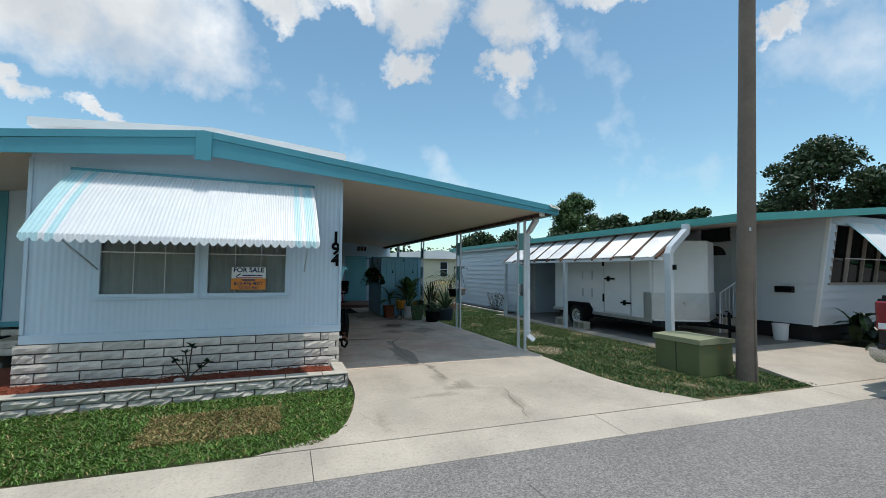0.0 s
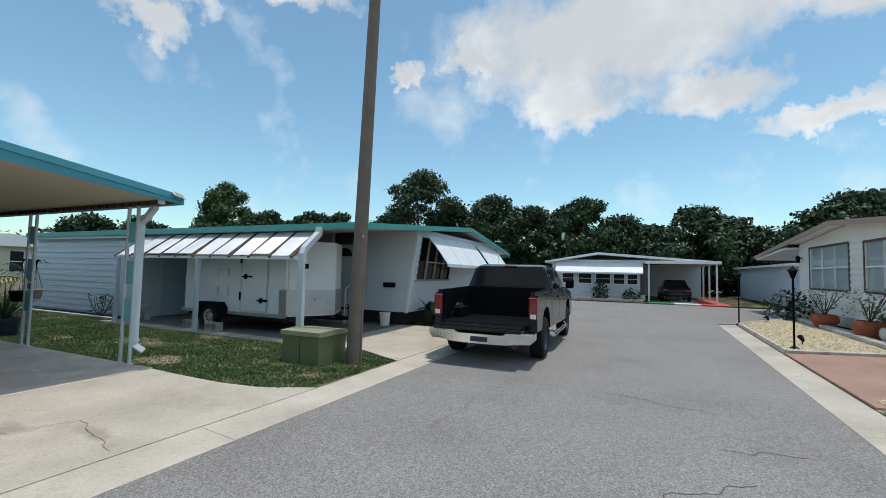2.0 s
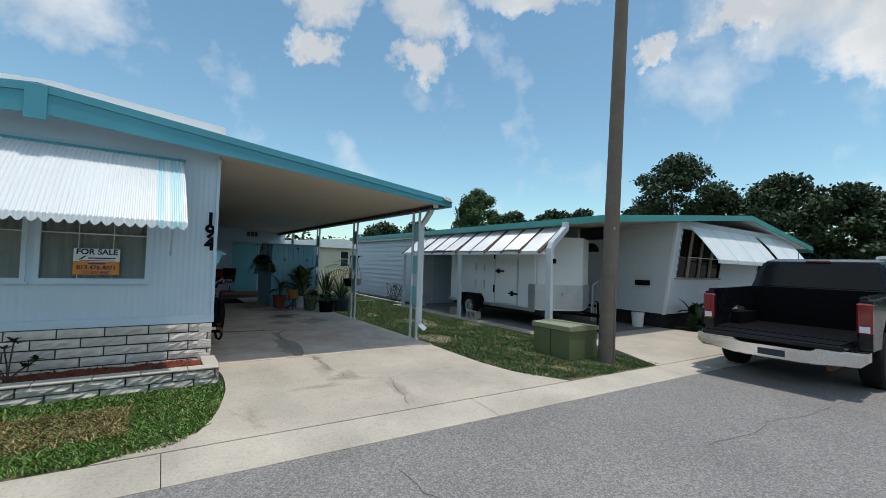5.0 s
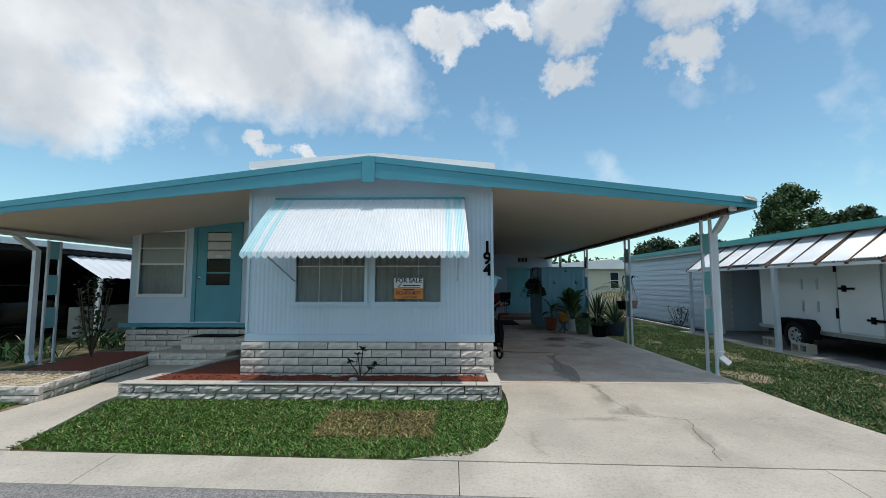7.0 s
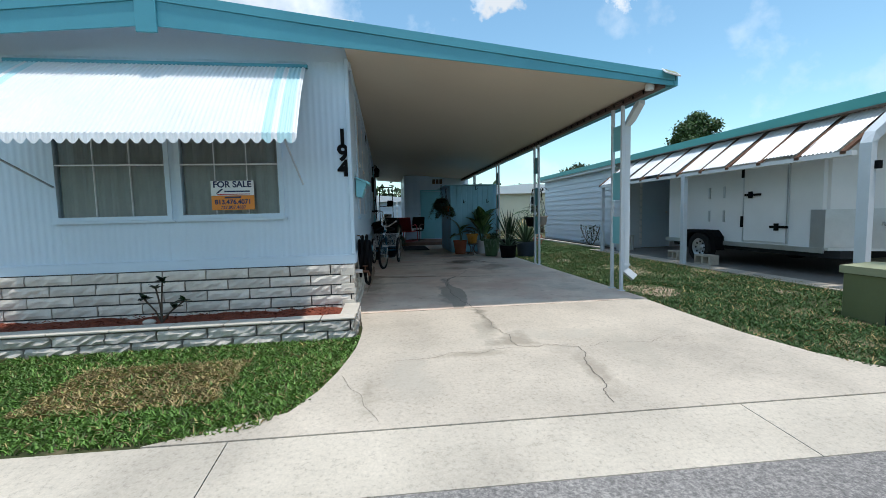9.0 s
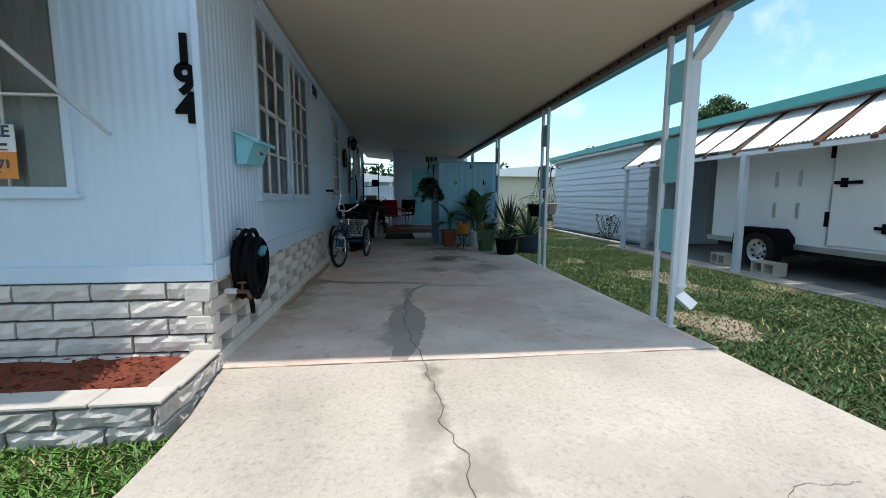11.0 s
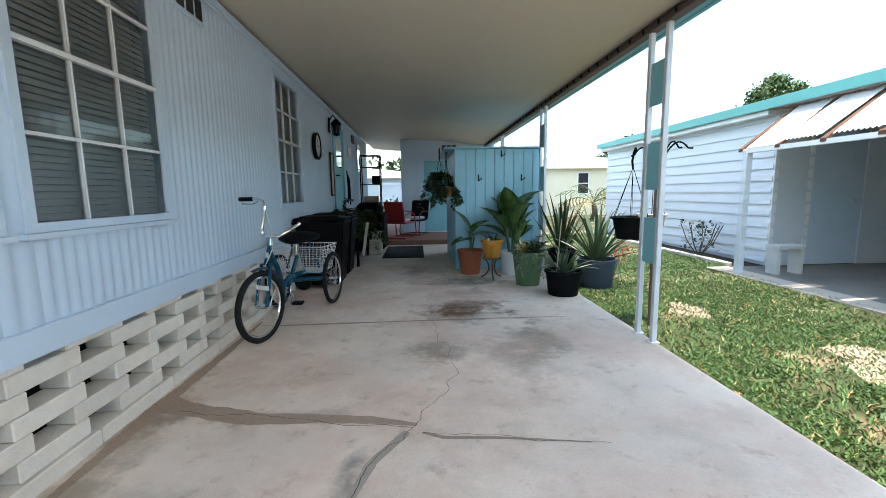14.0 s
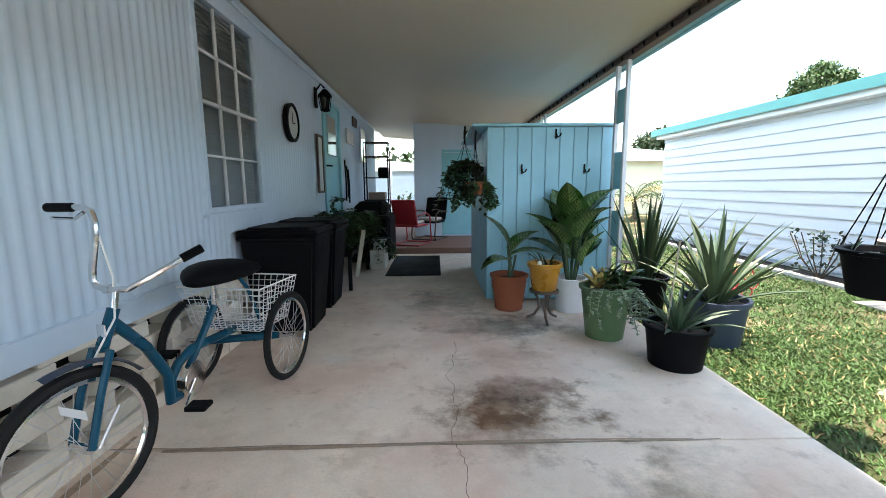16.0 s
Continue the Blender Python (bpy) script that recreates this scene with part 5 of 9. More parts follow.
def vine(bm, start, length, rng, size=0.05, spread=0.15, count=14, out=None):
    """A hanging runner with small heart leaves."""
    p = Vector(start)
    d = Vector((rng.uniform(-1, 1), rng.uniform(-1, 1), 0.2)) if out is None else Vector(out)
    d = d.normalized()
    pts = []
    for i in range(count):
        pts.append(p.copy())
        d = (d + Vector((rng.uniform(-0.25, 0.25), rng.uniform(-0.25, 0.25), -0.32))).normalized()
        p = p + d * length / count
    tube(bm, pts, 0.003, 4)
    for q in pts:
        for _ in range(2):
            broad(bm, q, rng.uniform(0, 6.28), rng.uniform(60, 130), size * rng.uniform(0.7, 1.3), size * rng.uniform(0.6, 0.95), 30, 3)


rng = random.Random(8)
# spotted broad-leaf plant in terracotta
t = pot_plant("potted_dieffenbachia", "spotted broad-leaf plant in a ribbed terracotta pot", 2.95, 13.14, 0, pot_profile(0.135, 0.18, 0.36, ridges=6), M_TERRA, 0.165, 0.3)
bm = B()
tube(bm, [(0, 0, 0.3), (0.01, 0, 0.45), (-0.01, 0.0, 0.62)], 0.018, 8)
tube(bm, [(0.02, 0, 0.3), (0.06, -0.02, 0.55)], 0.012, 8)
part("stem", bm, M_AGAVE, t)
for az, ln, w, le, z in ((2.9, 18, 0.24, 0.46, 0.6), (0.3, 38, 0.27, 0.42, 0.56), (3.3, 88, 0.27, 0.32, 0.5), (0.0, 68, 0.18, 0.46, 0.54), (-2.4, 70, 0.2, 0.3, 0.5)):
    bm = B()
    broad(bm, (0.0, 0, z), az, ln, le, w, 45, 9)
    part("leaf", bm, M_VEIN, t, smooth=True)
# mustard pot on an iron stand
t = pot_plant("potted_succulent", "small dark plant in a mustard glazed pot", 3.2, 12.72, 0.30, pot_profile(0.105, 0.145, 0.25, 0.04), M_YELLOW, 0.13, 0.2)
for i in range(16):
    bm = B()
    strap(bm, (rng.uniform(-0.05, 0.05), rng.uniform(-0.05, 0.05), 0.2), rng.uniform(0, 6.28), rng.uniform(15, 70), rng.uniform(0.14, 0.3), 0.022, 90)
    part("leaf", bm, M_LEAFD, t)
bm = B()
lathe(bm, [(0, 0), (0.024, 0.01), (0.02, 0.06), (0, 0.075)], 10, (-0.06, -0.05, 0.2))
part("ornament", bm, M_WHITE, t, "small white ornament", smooth=True)
st = thing("plant_stand", "low dark iron plant stand with three curved legs", "plant stand", at=(3.2, 12.72, 0))
bm = B()
lathe(bm, [(0, 0.275), (0.13, 0.275), (0.135, 0.285), (0.13, 0.298), (0, 0.298)], 20)
part("top", bm, M_BROWN, st)
for k in range(3):
    a = k * 2.094 + 0.5
    bm = B()
    tube(bm, [(r * math.cos(a), r * math.sin(a), z) for r, z in ((0.1, 0.275), (0.05, 0.2), (0.045, 0.12), (0.09, 0.05), (0.16, 0.012))], 0.012, 6)
    part("leg", bm, M_BROWN, st)
# large spotted plant in a white pot by the shed
t = pot_plant("potted_dieffenbachia", "tall spotted broad-leaf plant in a white pot", 3.55, 13.05, 0, pot_profile(0.13, 0.155, 0.34, 0.03), M_WHITE, 0.14, 0.28)
bm = B()
for k in range(5):
    tube(bm, [(0.03 * math.cos(k * 1.3), 0.03 * math.sin(k * 1.3), 0.28), (0.1 * math.cos(k * 1.3), 0.05 * math.sin(k * 1.3), 0.6), (0.16 * math.cos(k * 1.3), 0.08 * math.sin(k * 1.3), 0.85)], 0.016, 7)
part("stem", bm, M_AGAVE, t)
for k in range(20):
    bm = B()
    az = k * 2.4
    h = 0.45 + 0.5 * rng.random()
    broad(bm, (0.11 * math.cos(az), 0.09 * math.sin(az), h), az, rng.uniform(5, 50), rng.uniform(0.36, 0.5), rng.uniform(0.26, 0.34), 40, 9)
    part("leaf", bm, M_VEIN, t, smooth=True)
# mixed planter in sage green
t = pot_plant("mixed_planter", "sage green pot with yellow rosette and trailing silver leaves", 3.6, 12.31, 0, pot_profile(0.145, 0.2, 0.43, 0.03), M_GREENP, 0.185, 0.37)
bm = B()
for k in range(22):
    broad(bm, (-0.06, 0.0, 0.4), k * 2.4, 8 + k * 3, 0.2, 0.07, 25, 5)
part("rosette", bm, M_YLEAF, t, "pale yellow rosette")
bm = B()
for k in range(70):
    broad(bm, (0.05 + rng.uniform(-0.1, 0.12), rng.uniform(-0.12, 0.12), 0.38 + rng.uniform(0, 0.14)), rng.uniform(0, 6.28), rng.uniform(10, 80), rng.uniform(0.08, 0.16), 0.06, 40, 4)
part("foliage", bm, M_LEAF, t)
bm = B()
for k in range(16):
    a = rng.uniform(-2.6, 0.6)
    vine(bm, (0.18 * math.cos(a), 0.18 * math.sin(a), 0.43), rng.uniform(0.18, 0.42), rng, 0.036, out=(math.cos(a), math.sin(a), 0.3))
part("trailing_foliage", bm, M_SILVER, t, "trailing silvery stems")
bm = B()
for k in range(14):
    broad(bm, (0.12, -0.08, 0.62), k * 0.45, 80, 0.075, 0.03, -20, 3)
tube(bm, [(0.1, -0.05, 0.4), (0.12, -0.08, 0.62)], 0.006, 5)
part("flower_head", bm, M_BROWN, t, "dark seed head")


def agave(name, label, x, y, z, prof, pm, soil_r, soil_z, count, length, width, mat, seed, lean=(5, 75), droop=(10, 50)):
    t = pot_plant(name, label, x, y, z, prof, pm, soil_r, soil_z)
    rg = random.Random(seed)
    for k in range(count):
        bm = B()
        f = k / count
        az = k * 2.399
        r = 0.02 + 0.05 * f
        strap(bm, (r * math.cos(az), r * math.sin(az), soil_z), az, lean[0] + (lean[1] - lean[0]) * f + rg.uniform(-6, 6), length * rg.uniform(0.75, 1.1), width, rg.uniform(*droop))
        part("leaf", bm, mat, t)
    return t


agave("potted_agave", "small grey-green agave in a black nursery pot", 3.87, 11.74, 0, pot_profile(0.165, 0.205, 0.29, 0.03), M_BLACK, 0.19, 0.25, 22, 0.36, 0.05, M_AGAVE, 2)
agave("potted_agave", "large spiky agave in a slate blue pot on the grass edge", 4.5, 12.3, -0.055, pot_profile(0.2, 0.245, 0.38, 0.045), M_SLATE, 0.23, 0.33, 40, 0.78, 0.062, M_AGAVE, 5, (4, 62), (5, 55))
agave("potted_snake_plant", "dark upright snake plant in a black pot", 4.28, 13.0, -0.055 + 0.055, pot_profile(0.16, 0.2, 0.36, 0.03), M_BLACK, 0.18, 0.31, 34, 0.85, 0.06, M_SNAKE, 6, (2, 34), (0, 14))
bm = B()
tube(bm, [(3.78, 11.72, 0.24), (3.82, 11.7, 0.88)], 0.006, 6)
solid("plant_stake", bm, M_WOOD, "thin wooden stake standing in the black pot", "stake")


def hanging_pot(name, label, x, y, rim_z, r, h, pot_mat, hook_z, leaves, leaf_mat_):
    t = thing(name, label, "hanging pot", "hanging pots", at=(x, y, rim_z - h))
    bm = B()
    lathe(bm, pot_profile(r * 0.72, r, h, 0.025), 24)
    part("pot", bm, pot_mat, t, smooth=True)
    bm = B()
    lathe(bm, [(0, h - 0.02), (r * 0.9, h - 0.03)], 18)
    part("soil", bm, M_SOIL, t)
    for k in range(6):
        a = k * 2.094 / 2
        bm = B()
        tube(bm, [(r * math.cos(a), r * math.sin(a), h), (0, 0, hook_z - rim_z + h)], 0.0028, 4)
        part("cord", bm, M_BLACK, t)
    bm = B()
    hh = hook_z - rim_z + h
    tube(bm, [(0, 0, hh - 0.02), (0.0, 0.02, hh + 0.05), (0, 0.0, hh + 0.12), (0, -0.03, hh + 0.16), (0, -0.045, hh + 0.13)], 0.010, 6)
    part("hook", bm, M_BLACK, t)
    if leaves:
        bm = B()
        for k in range(leaves):
            broad(bm, (rng.uniform(-0.1, 0.1), rng.uniform(-0.1, 0.1), h - 0.02), rng.uniform(0, 6.28), rng.uniform(20, 85), rng.uniform(0.05, 0.12), 0.04, 40, 4)
        part("foliage", bm, leaf_mat_, t)
    return t


hanging_pot("hanging_pot", "black hanging pot on cords from the post bracket", 4.1, 10.68, 0.965, 0.158, 0.2, M_BLACK, 1.4, 6, M_AGAVE)
hanging_pot("hanging_pot", "pale beige hanging pot beside the post", 4.36, 10.8, 0.98, 0.12, 0.19, M_TAN, 1.4, 0, M_AGAVE)
br = thing("plant_bracket", "black scrolled plant hanger arms on the carport post", "bracket")
for x1, y1 in ((4.1, 10.72), (4.34, 10.8), (4.22, 10.05), (4.1, 10.0)):
    x0, y0 = 4.06, 10.3 if y1 > 10.3 else 10.17
    bm = B()
    pts = []
    for i in range(13):
        f = i / 12
        pts.append((x0 + (x1 - x0) * f, y0 + (y1 - y0) * f, 1.43 + 0.12 * math.sin(f * math.pi * 0.95) + (0.05 * (f - 0.85) / 0.15 if f > 0.85 else 0)))
    tube(bm, pts, 0.0065, 6)
    part("arm", bm, M_BLACK, br)
bm = B()
tube(bm, [(4.06, 10.236, 0.1), (4.06, 10.236, 1.47)], 0.011, 8)
part("stem", bm, M_BROWN, br, smooth=True)

# ivy basket on the shed corner and hanging plant
t = hanging_pot("hanging_ivy", "trailing ivy in a small terracotta hanging pot", 2.62, 13.32, 1.28, 0.085, 0.13, M_TERRA, 1.62, 10, M_LEAFD)
bm = B()
for k in range(10):
    a = rng.uniform(0, 6.28)
    vine(bm, (0.06 * math.cos(a), 0.06 * math.sin(a), 0.12), rng.uniform(0.2, 0.4), rng, 0.07, out=(math.cos(a), math.sin(a), 0.4))
part("trailing_foliage", bm, M_LEAF, t)
t = hanging_pot("hanging_ivy", "dark trailing ivy hanging from the shed roof edge", 2.54, 13.72, 1.5, 0.09, 0.11, M_BLACK, 1.72, 16, M_LEAF)
bm = B()
for k in range(26):
    a = rng.uniform(0, 6.28)
    vine(bm, (0.06 * math.cos(a), 0.06 * math.sin(a), 0.11), rng.uniform(0.2, 0.75), rng, 0.07, out=(math.cos(a), math.sin(a), 0.1))
part("trailing_foliage", bm, M_LEAF, t)

# young shrub in the front bed
t = thing("young_shrub", "young bare-stemmed shrub with dark leaf tufts in the mulch", "shrub", at=(-1.2, 6.3, 0.085))
bm = B()
tips = [(-0.14, 0, 0.24), (0.03, 0, 0.4), (0.2, 0.02, 0.2), (-0.04, 0.02, 0.33), (0.12, 0, 0.14)]
for tx, ty, tz in tips:
    tube(bm, [(0, 0, 0), (tx * 0.35, ty, tz * 0.5), (tx, ty, tz)], 0.008, 6)
part("trunk", bm, M_BARK, t)
for k, (tx, ty, tz) in enumerate(tips):
    bm = B()
    for i in range(14 if k < 2 else 7):
        broad(bm, (tx, ty, tz), i * 0.9, rng.uniform(20, 95), rng.uniform(0.05, 0.1), 0.05, 30, 4)
    part("leaf_tuft", bm, M_LEAFD, t)
bm = B()
bmesh.ops.create_icosphere(bm, subdivisions=2, radius=0.05, matrix=Matrix.Translation((-1.28, 6.24, 0.115)) @ Matrix.Diagonal((1.2, 0.8, 0.6, 1)))
solid("white_stone", bm, M_CAP, "white stone lying on the mulch", "stone", smooth=True)

# ---- things in the carport ----
def wheel(parent, name, c, axis_turn, r, tyre_r, material_rim, spokes=28, lean=0):
    """A spoked wheel about its hub; its plane stands along y before axis_turn."""
    w = thing(name, "", "")
    w.parent = parent
    w.matrix_basis = pose(*c, 0, lean, axis_turn)
    ring = lambda rad, k: [(0, rad * math.cos(2 * math.pi * i / k), rad * math.sin(2 * math.pi * i / k)) for i in range(k)]
    bm = B()
    tube(bm, ring(r - tyre_r, 40), tyre_r, 8, closed=True)
    part("tyre", bm, M_RUBBER, w, smooth=True)
    bm = B()
    tube(bm, ring(r - 2 * tyre_r - 0.004, 40), 0.011, 6, closed=True)
    part("rim", bm, material_rim, w, smooth=True)
    bm = B()
    tube(bm, [(-0.045, 0, 0), (0.045, 0, 0)], 0.018, 10)
    part("hub", bm, M_CHROME, w)
    bm = B()
    for i in range(spokes):
        a = 2 * math.pi * i / spokes
        b = a + (0.5 if i % 2 else -0.5)
        s = 0.03 if i % 4 < 2 else -0.03
        tube(bm, [(s, 0.018 * math.cos(b), 0.018 * math.sin(b)), (0, (r - 2 * tyre_r) * math.cos(a), (r - 2 * tyre_r) * math.sin(a))], 0.0016, 3, caps=False)
    tagged(part("spokes", bm, M_ALU, w), kind="stuff")
    return w


def tricycle():
    t = thing("adult_tricycle", "blue adult tricycle with black saddle and white wire basket", "tricycle")
    F, RB, LB_ = Vector((0.905, 10.43, 0.297)), Vector((1.24, 11.64, 0.285)), Vector((0.685, 11.54, 0.285))
    AX = (RB + LB_) / 2
    wheel(t, "front_wheel", F, -17, 0.297, 0.024, M_CHROME)
    for c in (RB, LB_):
        wheel(t, "rear_wheel", c, -8, 0.285, 0.022, M_CHROME)
    wd = Vector((-math.sin(radians(9)), -math.cos(radians(9)), 0))
    sd = Vector((math.cos(radians(9)), -math.sin(radians(9)), 0))
    wf, sf = Vector((-math.sin(radians(17)), -math.cos(radians(17)), 0)), Vector((math.cos(radians(17)), -math.sin(radians(17)), 0))
    crown = F - wd * 0.12 + Vector((0, 0, 0.33))
    head = crown - wd * 0.05 + Vector((0.02, 0, 0.15))
    for k in (-1, 1):
        bm = B()
        tube(bm, [F + sf * 0.05 * k, F + sf * 0.05 * k - wf * 0.05 + Vector((0, 0, 0.18)), crown + sf * 0.045 * k, crown], 0.014, 8)
        part("fork_blade", bm, M_TRIKE, t, smooth=True)
    bm = B()
    tube(bm, [crown, head], 0.023, 10)
    part("head_tube", bm, M_TRIKE, t)
    bm = B()
    box(bm, -0.02, -0.004, -0.026, 0.02, 0.002, 0.026, 0.003, Matrix.Translation(crown.lerp(head, 0.5) + wd * 0.026) @ pose(0, 0, 0, 0, 0, -9))
    part("badge", bm, M_CHROME, t)
    # fenders
    bm = B()
    L = []
    for i in range(12):
        a = radians(72 + i * 6.5)
        o = -wf * math.cos(a) * -0.325 + Vector((0, 0, 0.325 * math.sin(a)))
        L.append([bm.verts.new(F + o + sf * k * 0.03 - Vector((0, 0, 0.012 if abs(k) == 1 else 0))) for k in (-1, 0, 1)])
    for a, b in zip(L, L[1:]):
        bm.faces.new((a[0], a[1], b[1], b[0]))
        bm.faces.new((a[1], a[2], b[2], b[1]))
    part("front_fender", bm, M_SLATE, t, "dark grey front fender", True)
    # frame
    low = Vector((0.93, 11.0, 0.30))
    bm = B()
    tube(bm, [head.lerp(crown, 0.3), head.lerp(low, 0.4) + Vector((0, 0, -0.03)), head.lerp(low, 0.72) + Vector((0, 0, -0.06)), low + Vector((0, -0.1, -0.075)), low + Vector((0, -0.03, -0.08))], 0.023, 12)
    part("main_tube", bm, M_TRIKE, t, smooth=True)
    bm = B()
    tube(bm, [low + Vector((0, -0.04, -0.078)), low + Vector((-0.01, -0.068, -0.05)), low + Vector((-0.01, -0.07, 0.02)), low + Vector((0, -0.02, 0.08)), low + Vector((0, 0.1, 0.11)), AX + Vector((0, -0.06, 0.09))], 0.023, 12)
    part("rear_tube", bm, M_TRIKE, t, smooth=True)
    seat = Vector((0.96, 11.3, 0.74))
    bm = B()
    tube(bm, [low + Vector((0, 0.06, 0.02)), seat - Vector((0, 0, 0.16))], 0.019, 10)
    part("seat_tube", bm, M_TRIKE, t)
    bm = B()
    tube(bm, [seat - Vector((0, 0, 0.18)), seat], 0.013, 10)
    part("seat_post", bm, M_CHROME, t)
    for k in (-1, 1):
        bm = B()
        tube(bm, [seat + Vector((0.09 * k, 0.12, -0.02)), seat + Vector((0.1 * k, 0.2, -0.1)), AX + Vector((0.17 * k, -0.1, 0.14))], 0.011, 8)
        part("seat_stay", bm, M_TRIKE, t, smooth=True)
    bm = B()
    tube(bm, [LB_ + Vector((0.06, 0, 0)), RB - Vector((0.06, 0, 0))], 0.024, 10)
    box(bm, -0.22, -0.02, 0.06, 0.22, 0.02, 0.1, 0.005, Matrix.Translation(AX) @ pose(0, 0, 0, 0, 0, -10))
    part("axle", bm, M_TRIKE, t)
    # saddle: wide rounded pad
    bm = B()
    bmesh.ops.create_uvsphere(bm, u_segments=24, v_segments=12, radius=1.0)
    for v in bm.verts:
        f = 0.55 + 0.45 * min(1, max(0, (v.co.y + 0.7) / 1.1))
        v.co = Vector((v.co.x * 0.235 * f, v.co.y * 0.25, v.co.z * (0.062 if v.co.z > 0 else 0.045) + 0.014 * v.co.y))
    part("saddle", bm, M_BLACK, t, "broad black padded saddle", True, Matrix.Translation(seat + Vector((0, 0.05, 0.02))))
    # crank and pedals
    bm = B()
    lathe(bm, [(0, -0.004), (0.085, -0.004), (0.088, 0), (0.085, 0.004), (0, 0.004)], 24)
    part("chain_ring", bm, M_CHROME, t, at=Matrix.Translation(low + Vector((0.05, 0.03, -0.02))) @ pose(0, 0, 0, 0, 90, 0))
    bm = B()
    tube(bm, [low + Vector((-0.07, 0.1, 0.08)), low + Vector((-0.05, 0.02, -0.02)), low + Vector((0.06, 0.02, -0.02)), low + Vector((0.075, -0.1, -0.1))], 0.010, 6)
    part("crank", bm, M_CHROME, t)
    for k, o in ((1, Vector((0.13, -0.1, -0.1))), (-1, Vector((-0.13, 0.1, 0.08)))):
        bm = B()
        box(bm, -0.05, -0.04, -0.012, 0.05, 0.04, 0.012, 0.004, Matrix.Translation(low + o))
        part("pedal", bm, M_BLACK, t)
    # handlebar
    st = head + Vector((0, 0, 0.08)) - wd * 0.02
    bm = B()
    tube(bm, [head, st], 0.013, 8)
    tube(bm, [st - wd * 0.0, st + wd * 0.05], 0.017, 8)
    part("stem", bm, M_CHROME, t)
    c = st + wd * 0.04
    lt = [c - sd * k + Vector((0, 0, h)) - wd * b for k, h, b in ((0, 0, 0), (0.04, 0.01, 0), (0.055, 0.035, 0), (0.05, 0.08, 0), (0.02, 0.2, 0), (0.02, 0.255, 0.005), (0.04, 0.295, 0.015), (0.09, 0.312, 0.03), (0.235, 0.31, 0.03))]
    rt = [c, c + sd * 0.08 + Vector((0, 0, 0.0)) - wd * 0.01, c + sd * 0.16 + Vector((0, 0, 0.05)) - wd * 0.06, c + sd * 0.22 + Vector((0, 0, 0.1)) - wd * 0.13, c + sd * 0.26 + Vector((0, 0, 0.13)) - wd * 0.18]
    bm = B()
    tube(bm, lt[::-1] + rt[1:], 0.0125, 8)
    part("handlebar", bm, M_CHROME, t, smooth=True)
    for line in (lt, rt):
        bm = B()
        a, b = line[-1], line[-2]
        tube(bm, [a + (a - b).normalized() * 0.015, a, a.lerp(b, min(1, 0.1 / (a - b).length))], 0.018, 8)
        part("grip", bm, M_BLACK, t)
    bm = B()
    tube(bm, [lt[-2] - Vector((0, 0, 0.02)), lt[-2].lerp(lt[-1], 0.3) - Vector((0, 0, 0.045)), lt[-1] - Vector((0, 0, 0.04))], 0.007, 6)
    part("brake_lever", bm, M_CHROME, t)
    bm = B()
    tube(bm, [lt[-3], c + Vector((0.03, 0, 0.05)), crown + Vector((0.05, 0.02, 0.12)), crown + wd * 0.03 + Vector((0, 0, -0.02))], 0.004, 5)
    part("brake_cable", bm, M_WIRE, t, "white brake cable", True)
    bm = B()
    tube(bm, [F + sd * 0.07, F + sd * 0.07 - wd * 0.1 + Vector((0, 0, 0.12))], 0.006, 5)
    part("stay", bm, M_ALU, t)
    bm = B()
    box(bm, -0.055, -0.001, -0.018, 0.055, 0.001, 0.018, 0, Matrix.Translation(F + Vector((0.04, -0.06, 0.17))) @ pose(0, 0, 0, 8, 6, -9))
    part("tag", bm, M_WHITE, t, "white paper tag")
    # basket of welded wire
    bk = thing("basket", "", "")
    bk.parent = t
    bk.matrix_basis = Matrix.Translation(AX + Vector((0.0, 0.03, 0.10))) @ pose(0, 0, 0, 0, 0, -10)
    wb, db, wt, dt, h = 0.22, 0.16, 0.27, 0.21, 0.27
    bm = B()
    def at(u, v, z):
        f = z / h
        return (u * (wb + (wt - wb) * f), v * (db + (dt - db) * f), z)
    for z, r in [(h, 0.005)] + [(h * k / 7, 0.0022) for k in range(7)]:
        tube(bm, [at(-1, -1, z), at(1, -1, z), at(1, 1, z), at(-1, 1, z)], r, 4, closed=True)
    for k in range(13):
        u = -1 + 2 * k / 12
        for v in (-1, 1):
            tube(bm, [at(u, v, 0), at(u, v, h)], 0.0022, 4)
        tube(bm, [at(u, -1, 0), at(u, 1, 0)], 0.0022, 4)
    for k in range(1, 10):
        v = -1 + 2 * k / 10
        for u in (-1, 1):
            tube(bm, [at(u, v, 0), at(u, v, h)], 0.0022, 4)
        tube(bm, [at(-1, v, 0), at(1, v, 0)], 0.0022, 4)
    tagged(part("wire_mesh", bm, M_WIRE, bk), kind="stuff")
    return t


tricycle()


